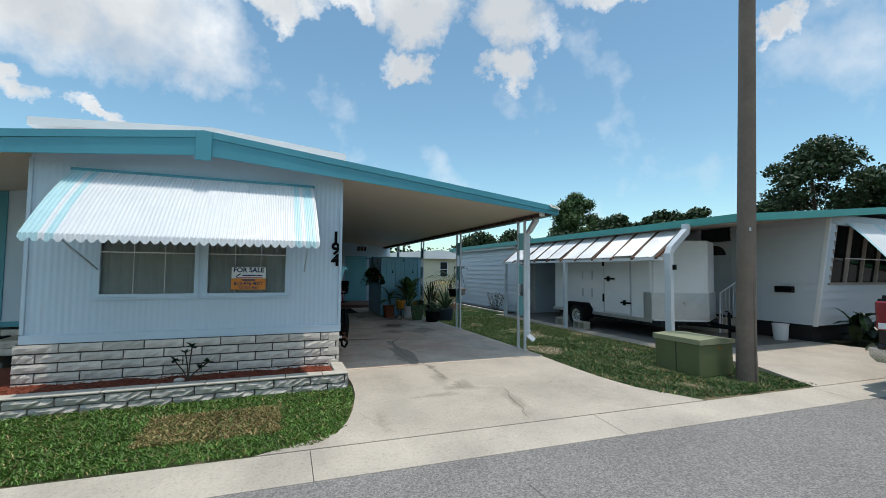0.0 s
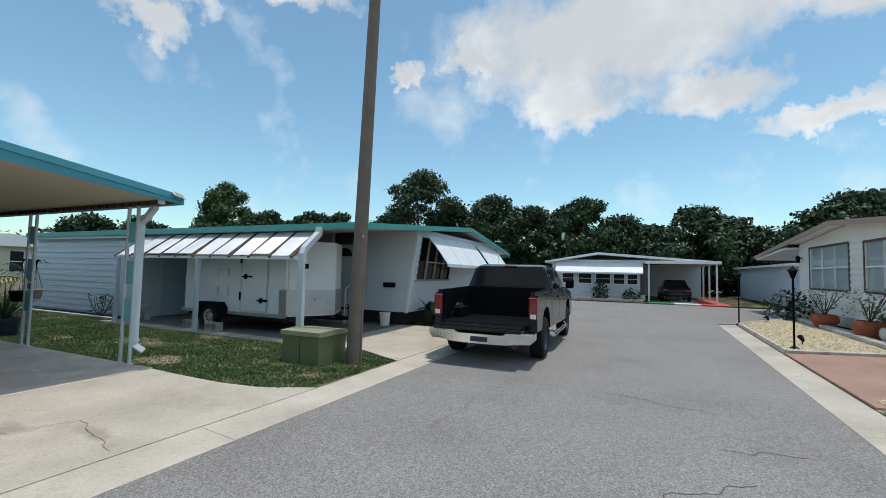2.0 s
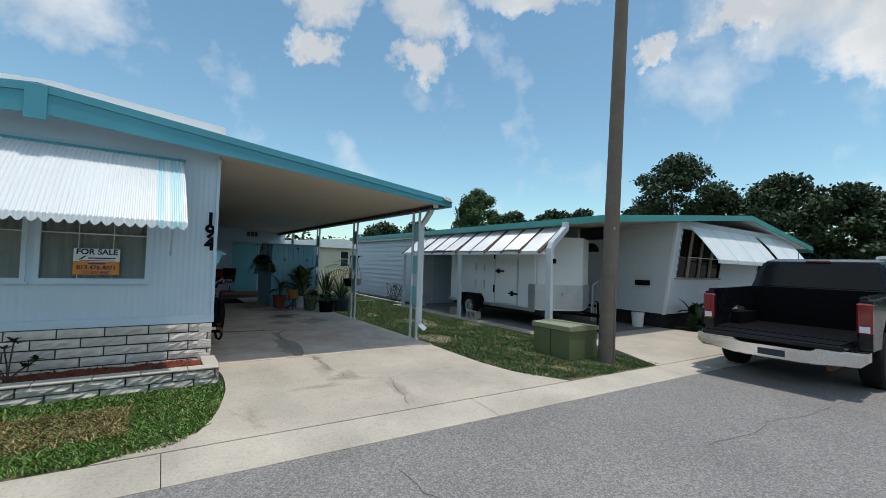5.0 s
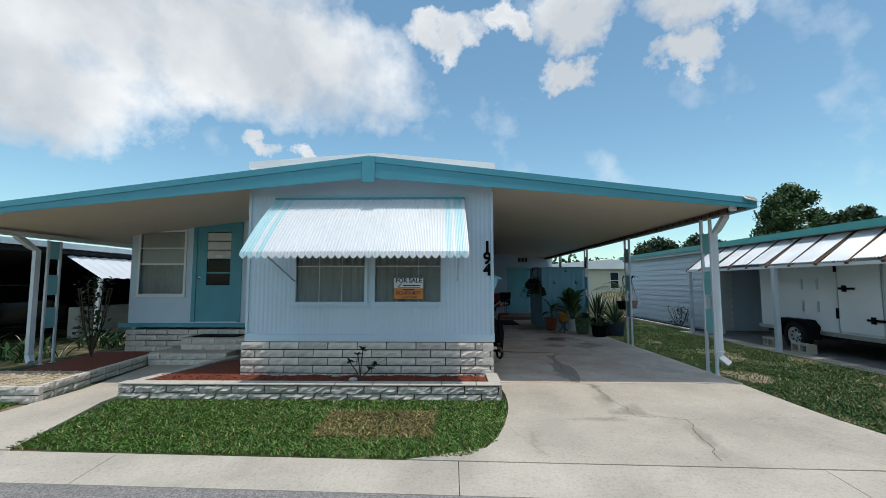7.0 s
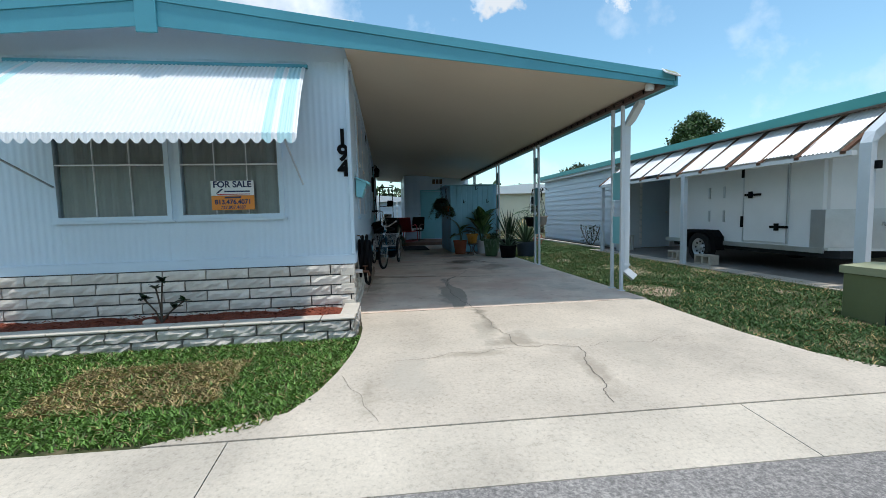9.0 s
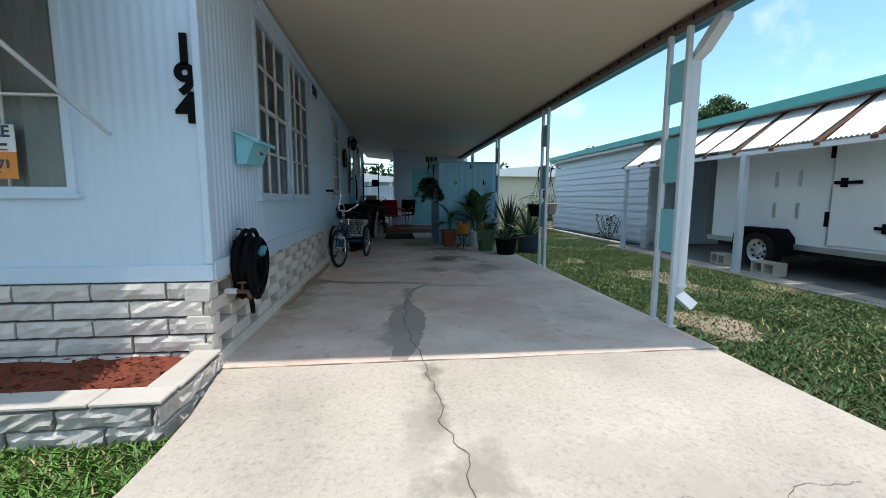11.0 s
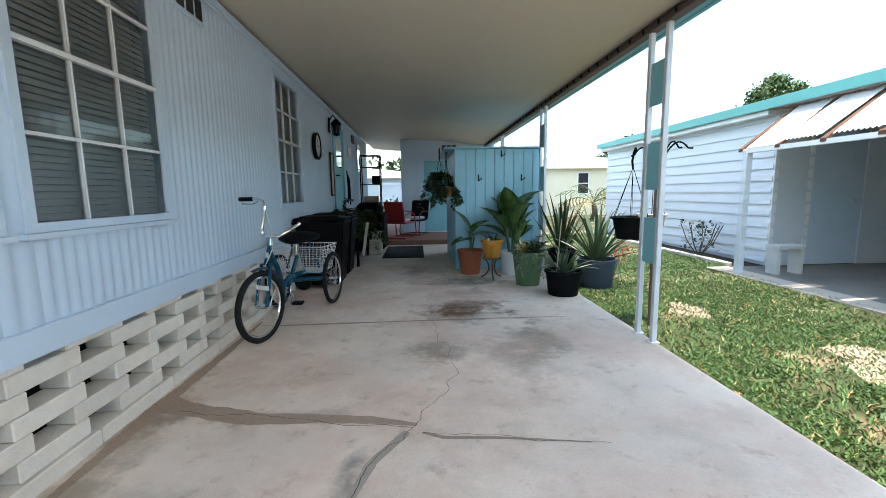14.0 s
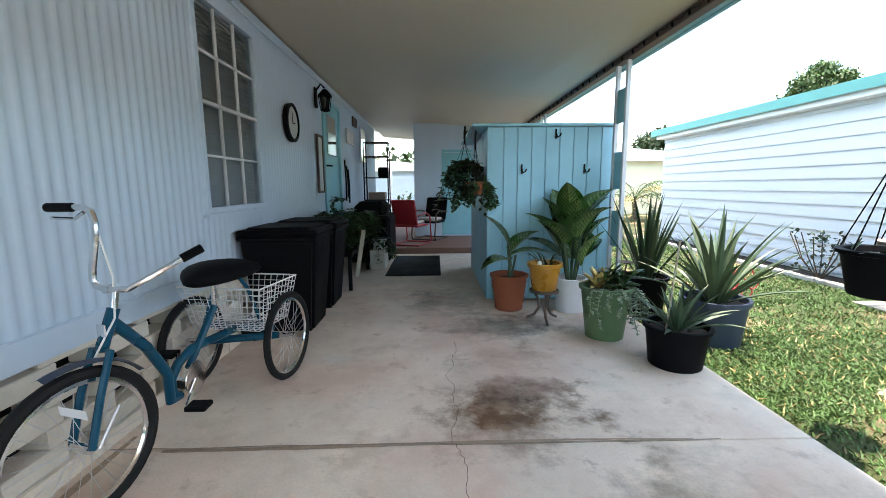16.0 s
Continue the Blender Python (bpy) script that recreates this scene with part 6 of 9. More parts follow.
def wheelie_bin(x, y, rz, label):
    t = thing("wheeled_bin", label, "bin", "bins by the wall", at=(x, y, 0), rz=rz)
    bm = B()
    lo, hi = [(-0.2, -0.24), (0.2, -0.24), (0.2, 0.22), (-0.2, 0.22)], [(-0.27, -0.31), (0.27, -0.31), (0.27, 0.29), (-0.27, 0.29)]
    a = [bm.verts.new((p[0], p[1], 0.05)) for p in lo]
    b = [bm.verts.new((p[0], p[1], 0.84)) for p in hi]
    bm.faces.new(a[::-1])
    bm.faces.new(b)
    for i in range(4):
        bm.faces.new((a[i], a[(i + 1) % 4], b[(i + 1) % 4], b[i]))
    bmesh.ops.bevel(bm, geom=bm.edges[:], offset=0.025, segments=2, affect="EDGES")
    part("body", bm, M_BLACK, t)
    bm = B()
    box(bm, -0.285, -0.325, 0.82, 0.285, 0.305, 0.855, 0.012)
    part("rim", bm, M_BLACK, t)
    lid = B()
    box(lid, -0.29, -0.335, 0.858, 0.29, 0.31, 0.905, 0.02)
    box(lid, -0.24, -0.26, 0.9, 0.24, 0.24, 0.925, 0.012)
    part("lid", lid, M_BLACK, t)
    bm = B()
    tube(bm, [(-0.2, 0.31, 0.83), (-0.2, 0.37, 0.86), (0.2, 0.37, 0.86), (0.2, 0.31, 0.83)], 0.014, 8)
    part("handle", bm, M_BLACK, t)
    for k in (-1, 1):
        bm = B()
        lathe(bm, [(0, -0.025), (0.1, -0.025), (0.11, 0), (0.1, 0.025), (0, 0.025)], 20)
        part("wheel", bm, M_RUBBER, t, at=pose(0.26 * k, 0.22, 0.11, 0, 90, 0))
    return t


wheelie_bin(0.95, 12.55, 90, "black wheeled rubbish bin beside the wall")
wheelie_bin(0.95, 13.22, 90, "second black wheeled bin behind the first")
t = thing("low_bench", "low black bench with splayed legs along the wall", "bench")
bm = B()
box(bm, 0.72, 13.9, 0.42, 1.22, 15.3, 0.47, 0.008)
part("top", bm, M_BLACK, t)
for x, y in ((0.75, 13.95), (1.18, 13.95), (0.75, 15.25), (1.18, 15.25)):
    bm = B()
    box(bm, x - 0.02, y - 0.02, 0, x + 0.02, y + 0.02, 0.42)
    part("leg", bm, M_BLACK, t)
bm = B()
box(bm, -0.025, -0.006, 0, 0.025, 0.006, 0.55, 0.003, pose(1.285, 13.82, 0.2, -10, 12, 20))
solid("wooden_slat", bm, M_WOOD, "pale bare wooden slat leaning on the bench", "slat")
bm = B()
lathe(bm, [(0, 0), (0.15, 0), (0.19, 0.02), (0.2, 0.16), (0.17, 0.2), (0, 0.21)], 20, (0.98, 14.68, 0.472))
solid("covered_tub", bm, M_SLATE, "dark blue covered tub on the bench", "tub", smooth=True)
for x, y, z, k, drop in ((0.97, 14.25, 0.47, 90, 0.62), (1.1, 15.2, 0.47, 60, 0.5)):
    t = pot_plant("potted_pothos", "dark bushy trailing plant on the bench by the wall", x, y, z, pot_profile(0.11, 0.14, 0.34), M_BLACK, 0.12, 0.31)
    bm = B()
    for i in range(k):
        a = rng.uniform(0, 6.28)
        vine(bm, (0.06 * math.cos(a), 0.06 * math.sin(a), 0.33), rng.uniform(0.2, drop), rng, 0.08, out=(math.cos(a), math.sin(a), rng.uniform(0.3, 2.6)))
    part("foliage", bm, M_LEAF, t)
bm = B()
box(bm, 1.22, 15.2, 0.0, 1.45, 15.65, 0.3, 0.012)
solid("planter_block", bm, M_CAP, "pale stone planter block on the slab", "planter")
t = pot_plant("potted_pothos", "trailing plant spilling over the stone block", 1.34, 15.4, 0.3, pot_profile(0.08, 0.1, 0.15), M_WHITE, 0.09, 0.12)
bm = B()
for i in range(12):
    a = rng.uniform(0, 6.28)
    vine(bm, (0.06 * math.cos(a), 0.06 * math.sin(a), 0.15), rng.uniform(0.2, 0.5), rng, 0.06, out=(math.cos(a), math.sin(a), 0.4))
part("foliage", bm, M_LEAF, t)
bm = B()
box(bm, 1.5, 14.75, 0.001, 2.28, 16.4, 0.014, 0.004)
solid("door_mat", bm, M_BLACK, "large black rubber mat on the slab", "mat")
# covered grill
t = thing("covered_grill", "barbecue grill under a black cloth cover", "grill", at=(1.14, 16.18, 0))
bm = B()
box(bm, -0.32, -0.5, 0.02, 0.34, 0.5, 0.78, 0.05)
box(bm, -0.26, -0.36, 0.74, 0.28, 0.36, 1.0, 0.09)
part("cover", bm, M_CLOTH, t)
# black shelf unit
t = thing("shelf_unit", "tall black open metal shelf with a few objects", "shelf", at=(1.02, 17.75, 0.11))
for x in (-0.24, 0.24):
    for y in (-0.16, 0.16):
        bm = B()
        box(bm, x - 0.012, y - 0.012, 0, x + 0.012, y + 0.012, 2.02)
        part("post", bm, M_BLACK, t)
for z in (0.3, 0.85, 1.3, 1.72, 2.0):
    bm = B()
    box(bm, -0.25, -0.17, z, 0.25, 0.17, z + 0.018)
    part("shelf", bm, M_BLACK, t)
bm = B()
box(bm, 1.05, 17.65, 1.43, 1.25, 17.85, 1.63, 0.02)
solid("black_box", bm, M_BLACK, "small black box on the shelf", "box")
bm = B()
box(bm, 0.85, 17.62, 0.98, 1.2, 17.86, 1.13, 0.015)
solid("storage_tin", bm, M_TAN, "pale tin on the lower shelf", "tin")


def lawn_chair(x, y, z, rz, label, frame_mat, seat_mat):
    """A spring-base metal garden chair."""
    t = thing("garden_chair", label, "chair", "chairs on the back patio", at=(x, y, z), rz=rz)
    for k in (-1, 1):
        bm = B()
        tube(bm, [(0.27 * k, 0.3, 0.02), (0.27 * k, -0.32, 0.02), (0.27 * k, -0.36, 0.1), (0.27 * k, -0.28, 0.55), (0.27 * k, -0.1, 0.62), (0.27 * k, 0.28, 0.58)], 0.015, 8)
        part("side_frame", bm, frame_mat, t, smooth=True)
    bm = B()
    tube(bm, [(-0.27, 0.3, 0.02), (0.27, 0.3, 0.02)], 0.015, 8)
    part("base_bar", bm, frame_mat, t)
    bm = B()
    tube(bm, [(-0.27, -0.32, 0.02), (0.27, -0.32, 0.02)], 0.015, 8)
    part("base_bar", bm, frame_mat, t)
    bm = B()
    box(bm, -0.25, -0.26, 0.36, 0.25, 0.24, 0.4, 0.015)
    part("seat", bm, seat_mat, t)
    bm = B()
    box(bm, -0.25, -0.02, 0, 0.25, 0.02, 0.5, 0.02, pose(0, 0.25, 0.4, -14, 0, 0))
    part("backrest", bm, seat_mat, t)
    bm = B()
    box(bm, -0.2, -0.22, 0.402, 0.2, 0.2, 0.47, 0.03)
    part("cushion", bm, M_CURTAIN, t, "patterned grey cushion")
    return t


lawn_chair(1.74, 17.2, 0.11, 158, "red metal garden chair with a cushion", M_REDP, M_REDP)
lawn_chair(2.1, 18.05, 0.11, -25, "dark metal garden chair with patterned cushion", M_BROWN, M_CLOTH)

# back room at the end of the carport
t = thing("back_room", "pale blue utility room closing the carport", "room", kind="structure")
bm = B()
for a, b, c, d in wall_grid(1.74, 4.3, 0.11, 2.62, [(2.4, 3.25, 0.13, 2.0)]):
    box(bm, a, 18.6, c, b, 18.7, d)
    ribbed(bm, a, b, c, d, lambda u, o, z: (u, 18.598 - o, z), pitch=0.3, depth=0.004)
box(bm, 1.74, 18.7, 0.11, 1.84, 22, 2.62)
box(bm, 4.2, 18.7, 0.11, 4.3, 22, 2.62)
box(bm, 1.84, 21.9, 0.11, 4.2, 22, 2.62)
part("wall", bm, M_SIDING, t)
bm = B()
box(bm, 2.42, 18.61, 0.14, 3.23, 18.65, 1.98, 0.004)
d = part("door", bm, M_TEALP, t)
bm = B()
for a in ((2.36, 2.42, 0.12, 2.05), (3.23, 3.29, 0.12, 2.05), (2.42, 3.23, 1.99, 2.05)):
    box(bm, a[0], 18.585, a[2], a[1], 18.599, a[3])
part("door_frame", bm, M_TEALP, t)
bm = B()
tube(bm, [(2.33, 18.6, 1.1), (2.33, 18.55, 1.1), (2.27, 18.55, 1.1)], 0.012, 6)
part("door_handle", bm, M_CHROME, t)
bm = B()
for k in range(3):
    box(bm, 2.85 + 0.14 * k, 18.575, 2.28, 2.96 + 0.14 * k, 18.59, 2.46)
part("vent", bm, M_BROWN, t)

# tool shed of vertical boards
t = thing("tool_shed", "pale blue board shed standing in the carport", "shed")
SX0, SX1, SY0, SY1 = 2.78, 4.1, 13.45, 15.4
nb = 9
for k in range(nb):
    bm = B()
    w = (SX1 - SX0) / nb
    box(bm, SX0 + k * w + 0.003, SY0, 0.01, SX0 + (k + 1) * w - 0.003, SY0 + 0.02, 1.84, 0.004)
    part("board", bm, M_SHEDP, t)
for k in range(12):
    bm = B()
    w = (SY1 - SY0) / 12
    box(bm, SX0 - 0.02, SY0 + k * w + 0.003, 0.01, SX0 - 0.001, SY0 + (k + 1) * w - 0.003, 1.84, 0.004)
    part("side_board", bm, M_SHEDP, t)
bm = B()
box(bm, SX0 + 0.001, SY0 + 0.022, 0.01, SX1, SY1, 1.83)
part("carcass", bm, M_SHEDP, t)
bm = B()
box(bm, SX0 - 0.18, SY0 - 0.03, 1.845, SX1 + 0.02, SY1 + 0.03, 1.875, 0.006)
part("lid", bm, M_SHEDP, t)
bm = B()
box(bm, SX0 - 0.024, SY0 - 0.012, 0.01, SX0 + 0.01, SY0 - 0.001, 1.84, 0.003)
part("corner_board", bm, M_SHEDP, t)
for x, z in ((3.12, 1.42), (3.78, 1.42), (3.47, 1.78)):
    bm = B()
    tube(bm, [(x, SY0 - 0.004, z), (x, SY0 - 0.03, z - 0.02), (x + 0.005, SY0 - 0.05, z - 0.05), (x + 0.03, SY0 - 0.05, z - 0.035), (x + 0.04, SY0 - 0.05, z - 0.01)], 0.008, 6)
    box(bm, x - 0.008, SY0 - 0.008, z - 0.06, x + 0.008, SY0 - 0.001, z + 0.04)
    part("hook", bm, M_BLACK, t)
bm = B()
tube(bm, [(2.62, 13.6, 1.84), (2.6, 13.58, 1.76), (2.66, 13.56, 1.7), (2.7, 13.56, 1.75), (2.68, 13.56, 1.79)], 0.008, 6)
part("scroll_hook", bm, M_ALU, t)

# wall fixtures
mb = thing("wall_mailbox", "teal metal wall mailbox with sloping lid", "mailbox")
bm = B()
prism(bm, [(0.635, 1.30), (0.70, 1.30), (0.755, 1.45), (0.755, 1.465), (0.635, 1.51)], "y", 7.12, 7.48)
part("body", bm, M_TEALP, mb)
bm = B()
prism(bm, [(0.634, 1.535), (0.80, 1.468), (0.80, 1.445), (0.79, 1.445), (0.634, 1.522)], "y", 7.09, 7.51)
part("lid", bm, M_TEALP, mb)
bm = B()
box(bm, 0.728, 7.24, 1.38, 0.745, 7.29, 1.405, 0.003)
part("latch", bm, M_ALU, mb)
bm = B()
box(bm, 0.728, 7.32, 1.385, 0.738, 7.40, 1.405)
part("mark", bm, M_NAVY, mb)
hz = thing("hose_bag", "black hose bundle on the wall tap", "hose")
rng = random.Random(21)
bm = B()
pts = []
for k in range(15 * 24):
    a = -k * 2 * math.pi / 24
    turn = k / 24
    rr = 0.165 + 0.035 * math.sin(turn * 2.1) + 0.012 * math.sin(turn * 5.3)
    pts.append((0.655 + 0.0085 * turn + 0.01 * math.sin(a * 2 + turn), 7.06 + rr * math.cos(a) + 0.012 * math.sin(turn * 3), 0.585 + rr * 1.1 * math.sin(a) - 0.02 * math.cos(turn)))
tube(bm, pts, 0.0165, 6)
part("hose_coil", bm, M_BLACK, hz, smooth=True)
bm = B()
pts = []
for k in range(8 * 20):
    a = k * 2 * math.pi / 20
    turn = k / 20
    rr = 0.07 + 0.055 * abs(math.sin(turn * 1.7))
    pts.append((0.66 + 0.012 * turn, 7.05 + rr * 1.1 * math.cos(a), 0.56 + rr * math.sin(a)))
tube(bm, pts, 0.0165, 6)
part("hose_coil", bm, M_BLACK, hz, "inner turns of the hose", True)
bm = B()
tube(bm, [(0.63, 7.06, 0.84), (0.66, 7.06, 0.84), (0.68, 7.06, 0.8)], 0.008, 6)
part("hook", bm, M_RUSTY, hz)
bm = B()
tube(bm, [(0.775, 7.09, 0.66), (0.785, 7.13, 0.69), (0.785, 7.15, 0.70)], [0.03, 0.022, 0.018], 10)
tube(bm, [(0.775, 7.09, 0.66), (0.79, 7.09, 0.715)], 0.016, 8)
part("nozzle", bm, M_TEAL, hz, "teal spray nozzle", True)
bm = B()
tube(bm, [(0.61, 6.86, 0.44), (0.69, 6.84, 0.44)], 0.02, 8)
part("pipe_stub", bm, M_WHITE, hz, "white pipe stub")
bm = B()
tube(bm, [(0.69, 6.84, 0.44), (0.75, 6.86, 0.43), (0.765, 6.87, 0.38)], 0.016, 8)
tube(bm, [(0.72, 6.85, 0.44), (0.72, 6.85, 0.49)], 0.007, 6)
lathe(bm, [(0, 0.49), (0.03, 0.492), (0.03, 0.502), (0, 0.505)], 10, (0.72, 6.85, 0))
part("tap", bm, M_RUSTY, hz, "brass tap")
bm = B()
tube(bm, [(0.765, 6.87, 0.39), (0.77, 6.89, 0.33), (0.75, 6.95, 0.27), (0.72, 7.03, 0.28), (0.7, 7.06, 0.4)], 0.0165, 6)
part("hose_tail", bm, M_BLACK, hz, smooth=True)
ck = thing("wall_clock", "round black wall clock with pale face", "clock", at=(0.632, 13.72, 1.93))
bm = B()
lathe(bm, [(0, 0), (0.2, 0), (0.205, 0.05), (0.175, 0.055), (0.172, 0.035), (0, 0.035)], 32)
part("case", bm, M_BLACK, ck, "", True, pose(0, 0, 0, 0, 90, 0))
bm = B()
lathe(bm, [(0, 0.037), (0.171, 0.037)], 32)
part("face", bm, M_BLIND, ck, "pale dial", False, pose(0, 0, 0, 0, 90, 0))
bm = B()
box(bm, 0.039, -0.006, 0, 0.041, 0.006, 0.11)
box(bm, 0.039, 0, -0.006, 0.041, 0.08, 0.006)
part("clock_arms", bm, M_BLACK, ck)
ln = thing("wall_lantern", "black iron wall lantern beside the side door", "lamp", at=(0.632, 14.8, 2.38))
bm = B()
box(bm, 0, -0.05, -0.1, 0.02, 0.05, 0.16, 0.006)
tube(bm, [(0.02, 0, 0.12), (0.08, 0, 0.2), (0.13, 0, 0.15)], 0.012, 6)
part("bracket", bm, M_BLACK, ln)
bm = B()
lathe(bm, [(0.0, 0.14), (0.03, 0.13), (0.09, 0.06), (0.095, 0.04), (0.08, 0.04)], 12, (0.13, 0, 0))
for k in range(6):
    a = k * 1.047
    tube(bm, [(0.13 + 0.085 * math.cos(a), 0.085 * math.sin(a), 0.04), (0.13 + 0.06 * math.cos(a), 0.06 * math.sin(a), -0.13)], 0.006, 4)
lathe(bm, [(0.065, -0.12), (0.065, -0.14), (0, -0.16)], 12, (0.13, 0, 0))
part("cage", bm, M_BLACK, ln)
bm = B()
lathe(bm, [(0, 0.03), (0.07, 0.03), (0.05, -0.12), (0, -0.12)], 12, (0.13, 0, 0))
part("glass", bm, M_GLASSD, ln)


def wall_frame(name, label, category, y0, y1, z0, z1, fm, im):
    t = thing(name, label, category)
    bm = B()
    for a, b, c, d in wall_grid(y0, y1, z0, z1, [(y0 + 0.03, y1 - 0.03, z0 + 0.03, z1 - 0.03)]):
        box(bm, 0.63, a, c, 0.655, b, d)
    part("frame", bm, fm, t)
    bm = B()
    box(bm, 0.628, y0 + 0.028, z0 + 0.028, 0.642, y1 - 0.028, z1 - 0.028)
    part("panel", bm, im, t)
    return t


wall_frame("wall_picture", "narrow tall framed picture in dark wood", "picture", 14.74, 15.02, 1.16, 1.94, M_BROWN, M_BLIND)
wall_frame("wall_mirror", "small framed window-like mirror on the wall", "mirror", 18.1, 18.75, 1.75, 2.5, M_SIDING, M_MIRROR)
wall_frame("wall_plaque", "small plaque with dark motifs on the wall", "plaque", 16.7, 17.3, 2.02, 2.28, M_BLIND, M_BLIND)
wall_frame("wall_vent", "dark square vent high on the wall", "vent", 17.3, 17.7, 2.4, 2.58, M_BROWN, M_BROWN)
ob = thing("hanging_tools", "dark hand tools hung by the side door", "tools")
for y, z0, z1 in ((16.35, 1.0, 1.7), (16.5, 1.05, 1.6), (16.62, 0.95, 1.55)):
    bm = B()
    tube(bm, [(0.66, y, z1), (0.67, y + 0.03, (z0 + z1) / 2), (0.66, y + 0.05, z0)], 0.014, 6)
    part("handle", bm, M_BLACK, ob)

# ---- the next home with its carport ----
def n_roof_z(x):
    return 2.50 + 0.088 * (x - 7.5) if x < 14.4 else 3.107 - 0.125 * (x - 14.4)


nh = thing("neighbour_home", "white lap-sided mobile home with mint roof edge", "house")
bm = B()
box(bm, 7.752, 13.35, -0.04, 7.85, 19.2, 2.45)
box(bm, 7.85, 19.1, -0.04, 10.7, 19.2, 2.6)
lap_siding(part("long_wall", bm, M_VINYL, nh), M_VINYL, 13.35, 19.2, 0.02, 2.42, lambda u, o, z: (7.75 - o, u, z), 0.185)
bm = B()
box(bm, 7.852, 13.352, -0.04, 8.38, 13.44, 2.45)
box(bm, 9.28, 13.352, -0.04, 10.7, 13.44, 2.6)
box(bm, 8.38, 13.352, 2.1, 9.28, 13.44, 2.5)
lap_siding(part("closet_wall", bm, M_VINYL, nh), M_VINYL, 7.76, 8.38, 0.02, 2.4, lambda u, o, z: (u, 13.35 - o, z), 0.185)
bm = B()
box(bm, 8.385, 13.37, -0.035, 9.275, 13.41, 2.095, 0.004)
d = part("closet_door", bm, M_SIDING, nh, "plain pale closet door")
bm = B()
bmesh.ops.create_uvsphere(bm, u_segments=10, v_segments=6, radius=0.03, matrix=Matrix.Translation((9.15, 13.34, 0.98)))
part("door_knob", bm, M_ALU, d)
bm = B()
for x in (7.735, 8.3):
    box(bm, x, 13.325, 0.0, x + 0.07, 13.349, 2.4)
part("corner_board", bm, M_WHITE, nh)
# main body, its front end raked forward
def rake(z):
    return 6.05 - 0.32 * (z - 0.32) / 2.3


NH_DOOR = (7.85, 8.75, 0.34, 2.3)
bm = B()
box(bm, 10.702, 6.1, 0.32, 10.8, NH_DOOR[0], 2.75)
box(bm, 10.702, NH_DOOR[1], 0.32, 10.8, 13.35, 2.75)
sw_ = part("side_wall", bm, M_VINYL, nh)
lap_siding(sw_, M_VINYL, 0, 1, 0.32, 2.72, lambda u, o, z: (10.7 - o, rake(z) if u == 0 else NH_DOOR[0], z), 0.185)
lap_siding(sw_, M_VINYL, NH_DOOR[1], 13.34, 0.32, 2.72, lambda u, o, z: (10.7 - o, u, z), 0.185)
bm = B()
NW = [(10.95, 13.35, 1.26, 2.5), (15.9, 17.6, 1.3, 2.5)]
box(bm, 18.5, 6.1, 0.32, 18.6, 19.2, 2.6)
box(bm, 10.8, 19.1, 0.32, 18.5, 19.2, 2.7)
fw_ = part("front_wall", bm, M_VINYL, nh)
for a, b, c, dd in wall_grid(10.7, 18.6, 0.32, 2.72, NW):
    lap_siding(fw_, M_VINYL, a, b, c, dd, lambda u, o, z: (u, rake(z) - o, z), 0.185)
# Near-black sheet behind the panes stands in for unlit rooms.
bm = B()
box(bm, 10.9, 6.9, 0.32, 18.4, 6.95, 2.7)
part("unlit_room_sheet", bm, M_DARK, nh)
bm = B()
prism(bm, [(rake(0.3) - 0.03, 0.3), (rake(2.7) - 0.03, 2.7), (rake(2.7) + 0.04, 2.7), (rake(0.3) + 0.04, 0.3)], "x", 10.66, 10.72)
part("corner_board", bm, M_WHITE, nh)
for u0, u1, z0, z1 in NW:
    w = thing("window", "", "")
    w.parent = nh
    k = 4 if u1 - u0 > 2 else 2
    for i in range(k):
        a, b = u0 + (u1 - u0) * i / k, u0 + (u1 - u0) * (i + 1) / k
        bm = B()
        v = [bm.verts.new(p) for p in ((a + 0.03, rake(z0) + 0.03, z0), (b - 0.03, rake(z0) + 0.03, z0), (b - 0.03, rake(z1) + 0.03, z1), (a + 0.03, rake(z1) + 0.03, z1))]
        bm.faces.new(v)
        outward(part("pane", bm, M_GLASSD, w), (0, -1, 0))
        bm = B()
        prism(bm, [(rake(z0) - 0.02, z0), (rake(z1) - 0.02, z1), (rake(z1) + 0.05, z1), (rake(z0) + 0.05, z0)], "x", a - 0.025, a + 0.025)
        part("mullion", bm, M_TAN, w)
    bm = B()
    box(bm, u0 - 0.05, rake(z0) - 0.04, z0 - 0.05, u1 + 0.05, rake(z0) + 0.06, z0)
    part("window_sill", bm, M_TAN, w)
bm = B()
box(bm, 10.72, 7.87, 0.36, 10.76, 8.73, 2.28)
d = part("door", bm, M_VINYL, nh)
bm = B()
prism(bm, [(8.3 + 0.3 * math.cos(a), 1.92 + 0.26 * math.sin(a)) for a in np.linspace(0, math.pi, 10)], "x", 10.708, 10.719)
part("fan_light", bm, M_DARK, d)
# Near-black strips between the wall foot and the ground.
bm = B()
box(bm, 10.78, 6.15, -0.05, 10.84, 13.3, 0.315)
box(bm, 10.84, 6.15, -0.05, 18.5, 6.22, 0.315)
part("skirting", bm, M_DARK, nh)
bm = B()
box(bm, 10.56, 6.42, 1.02, 10.68, 6.78, 1.16, 0.01)
mbx = part("mailbox", bm, M_BLACK, nh, "black wall mailbox")
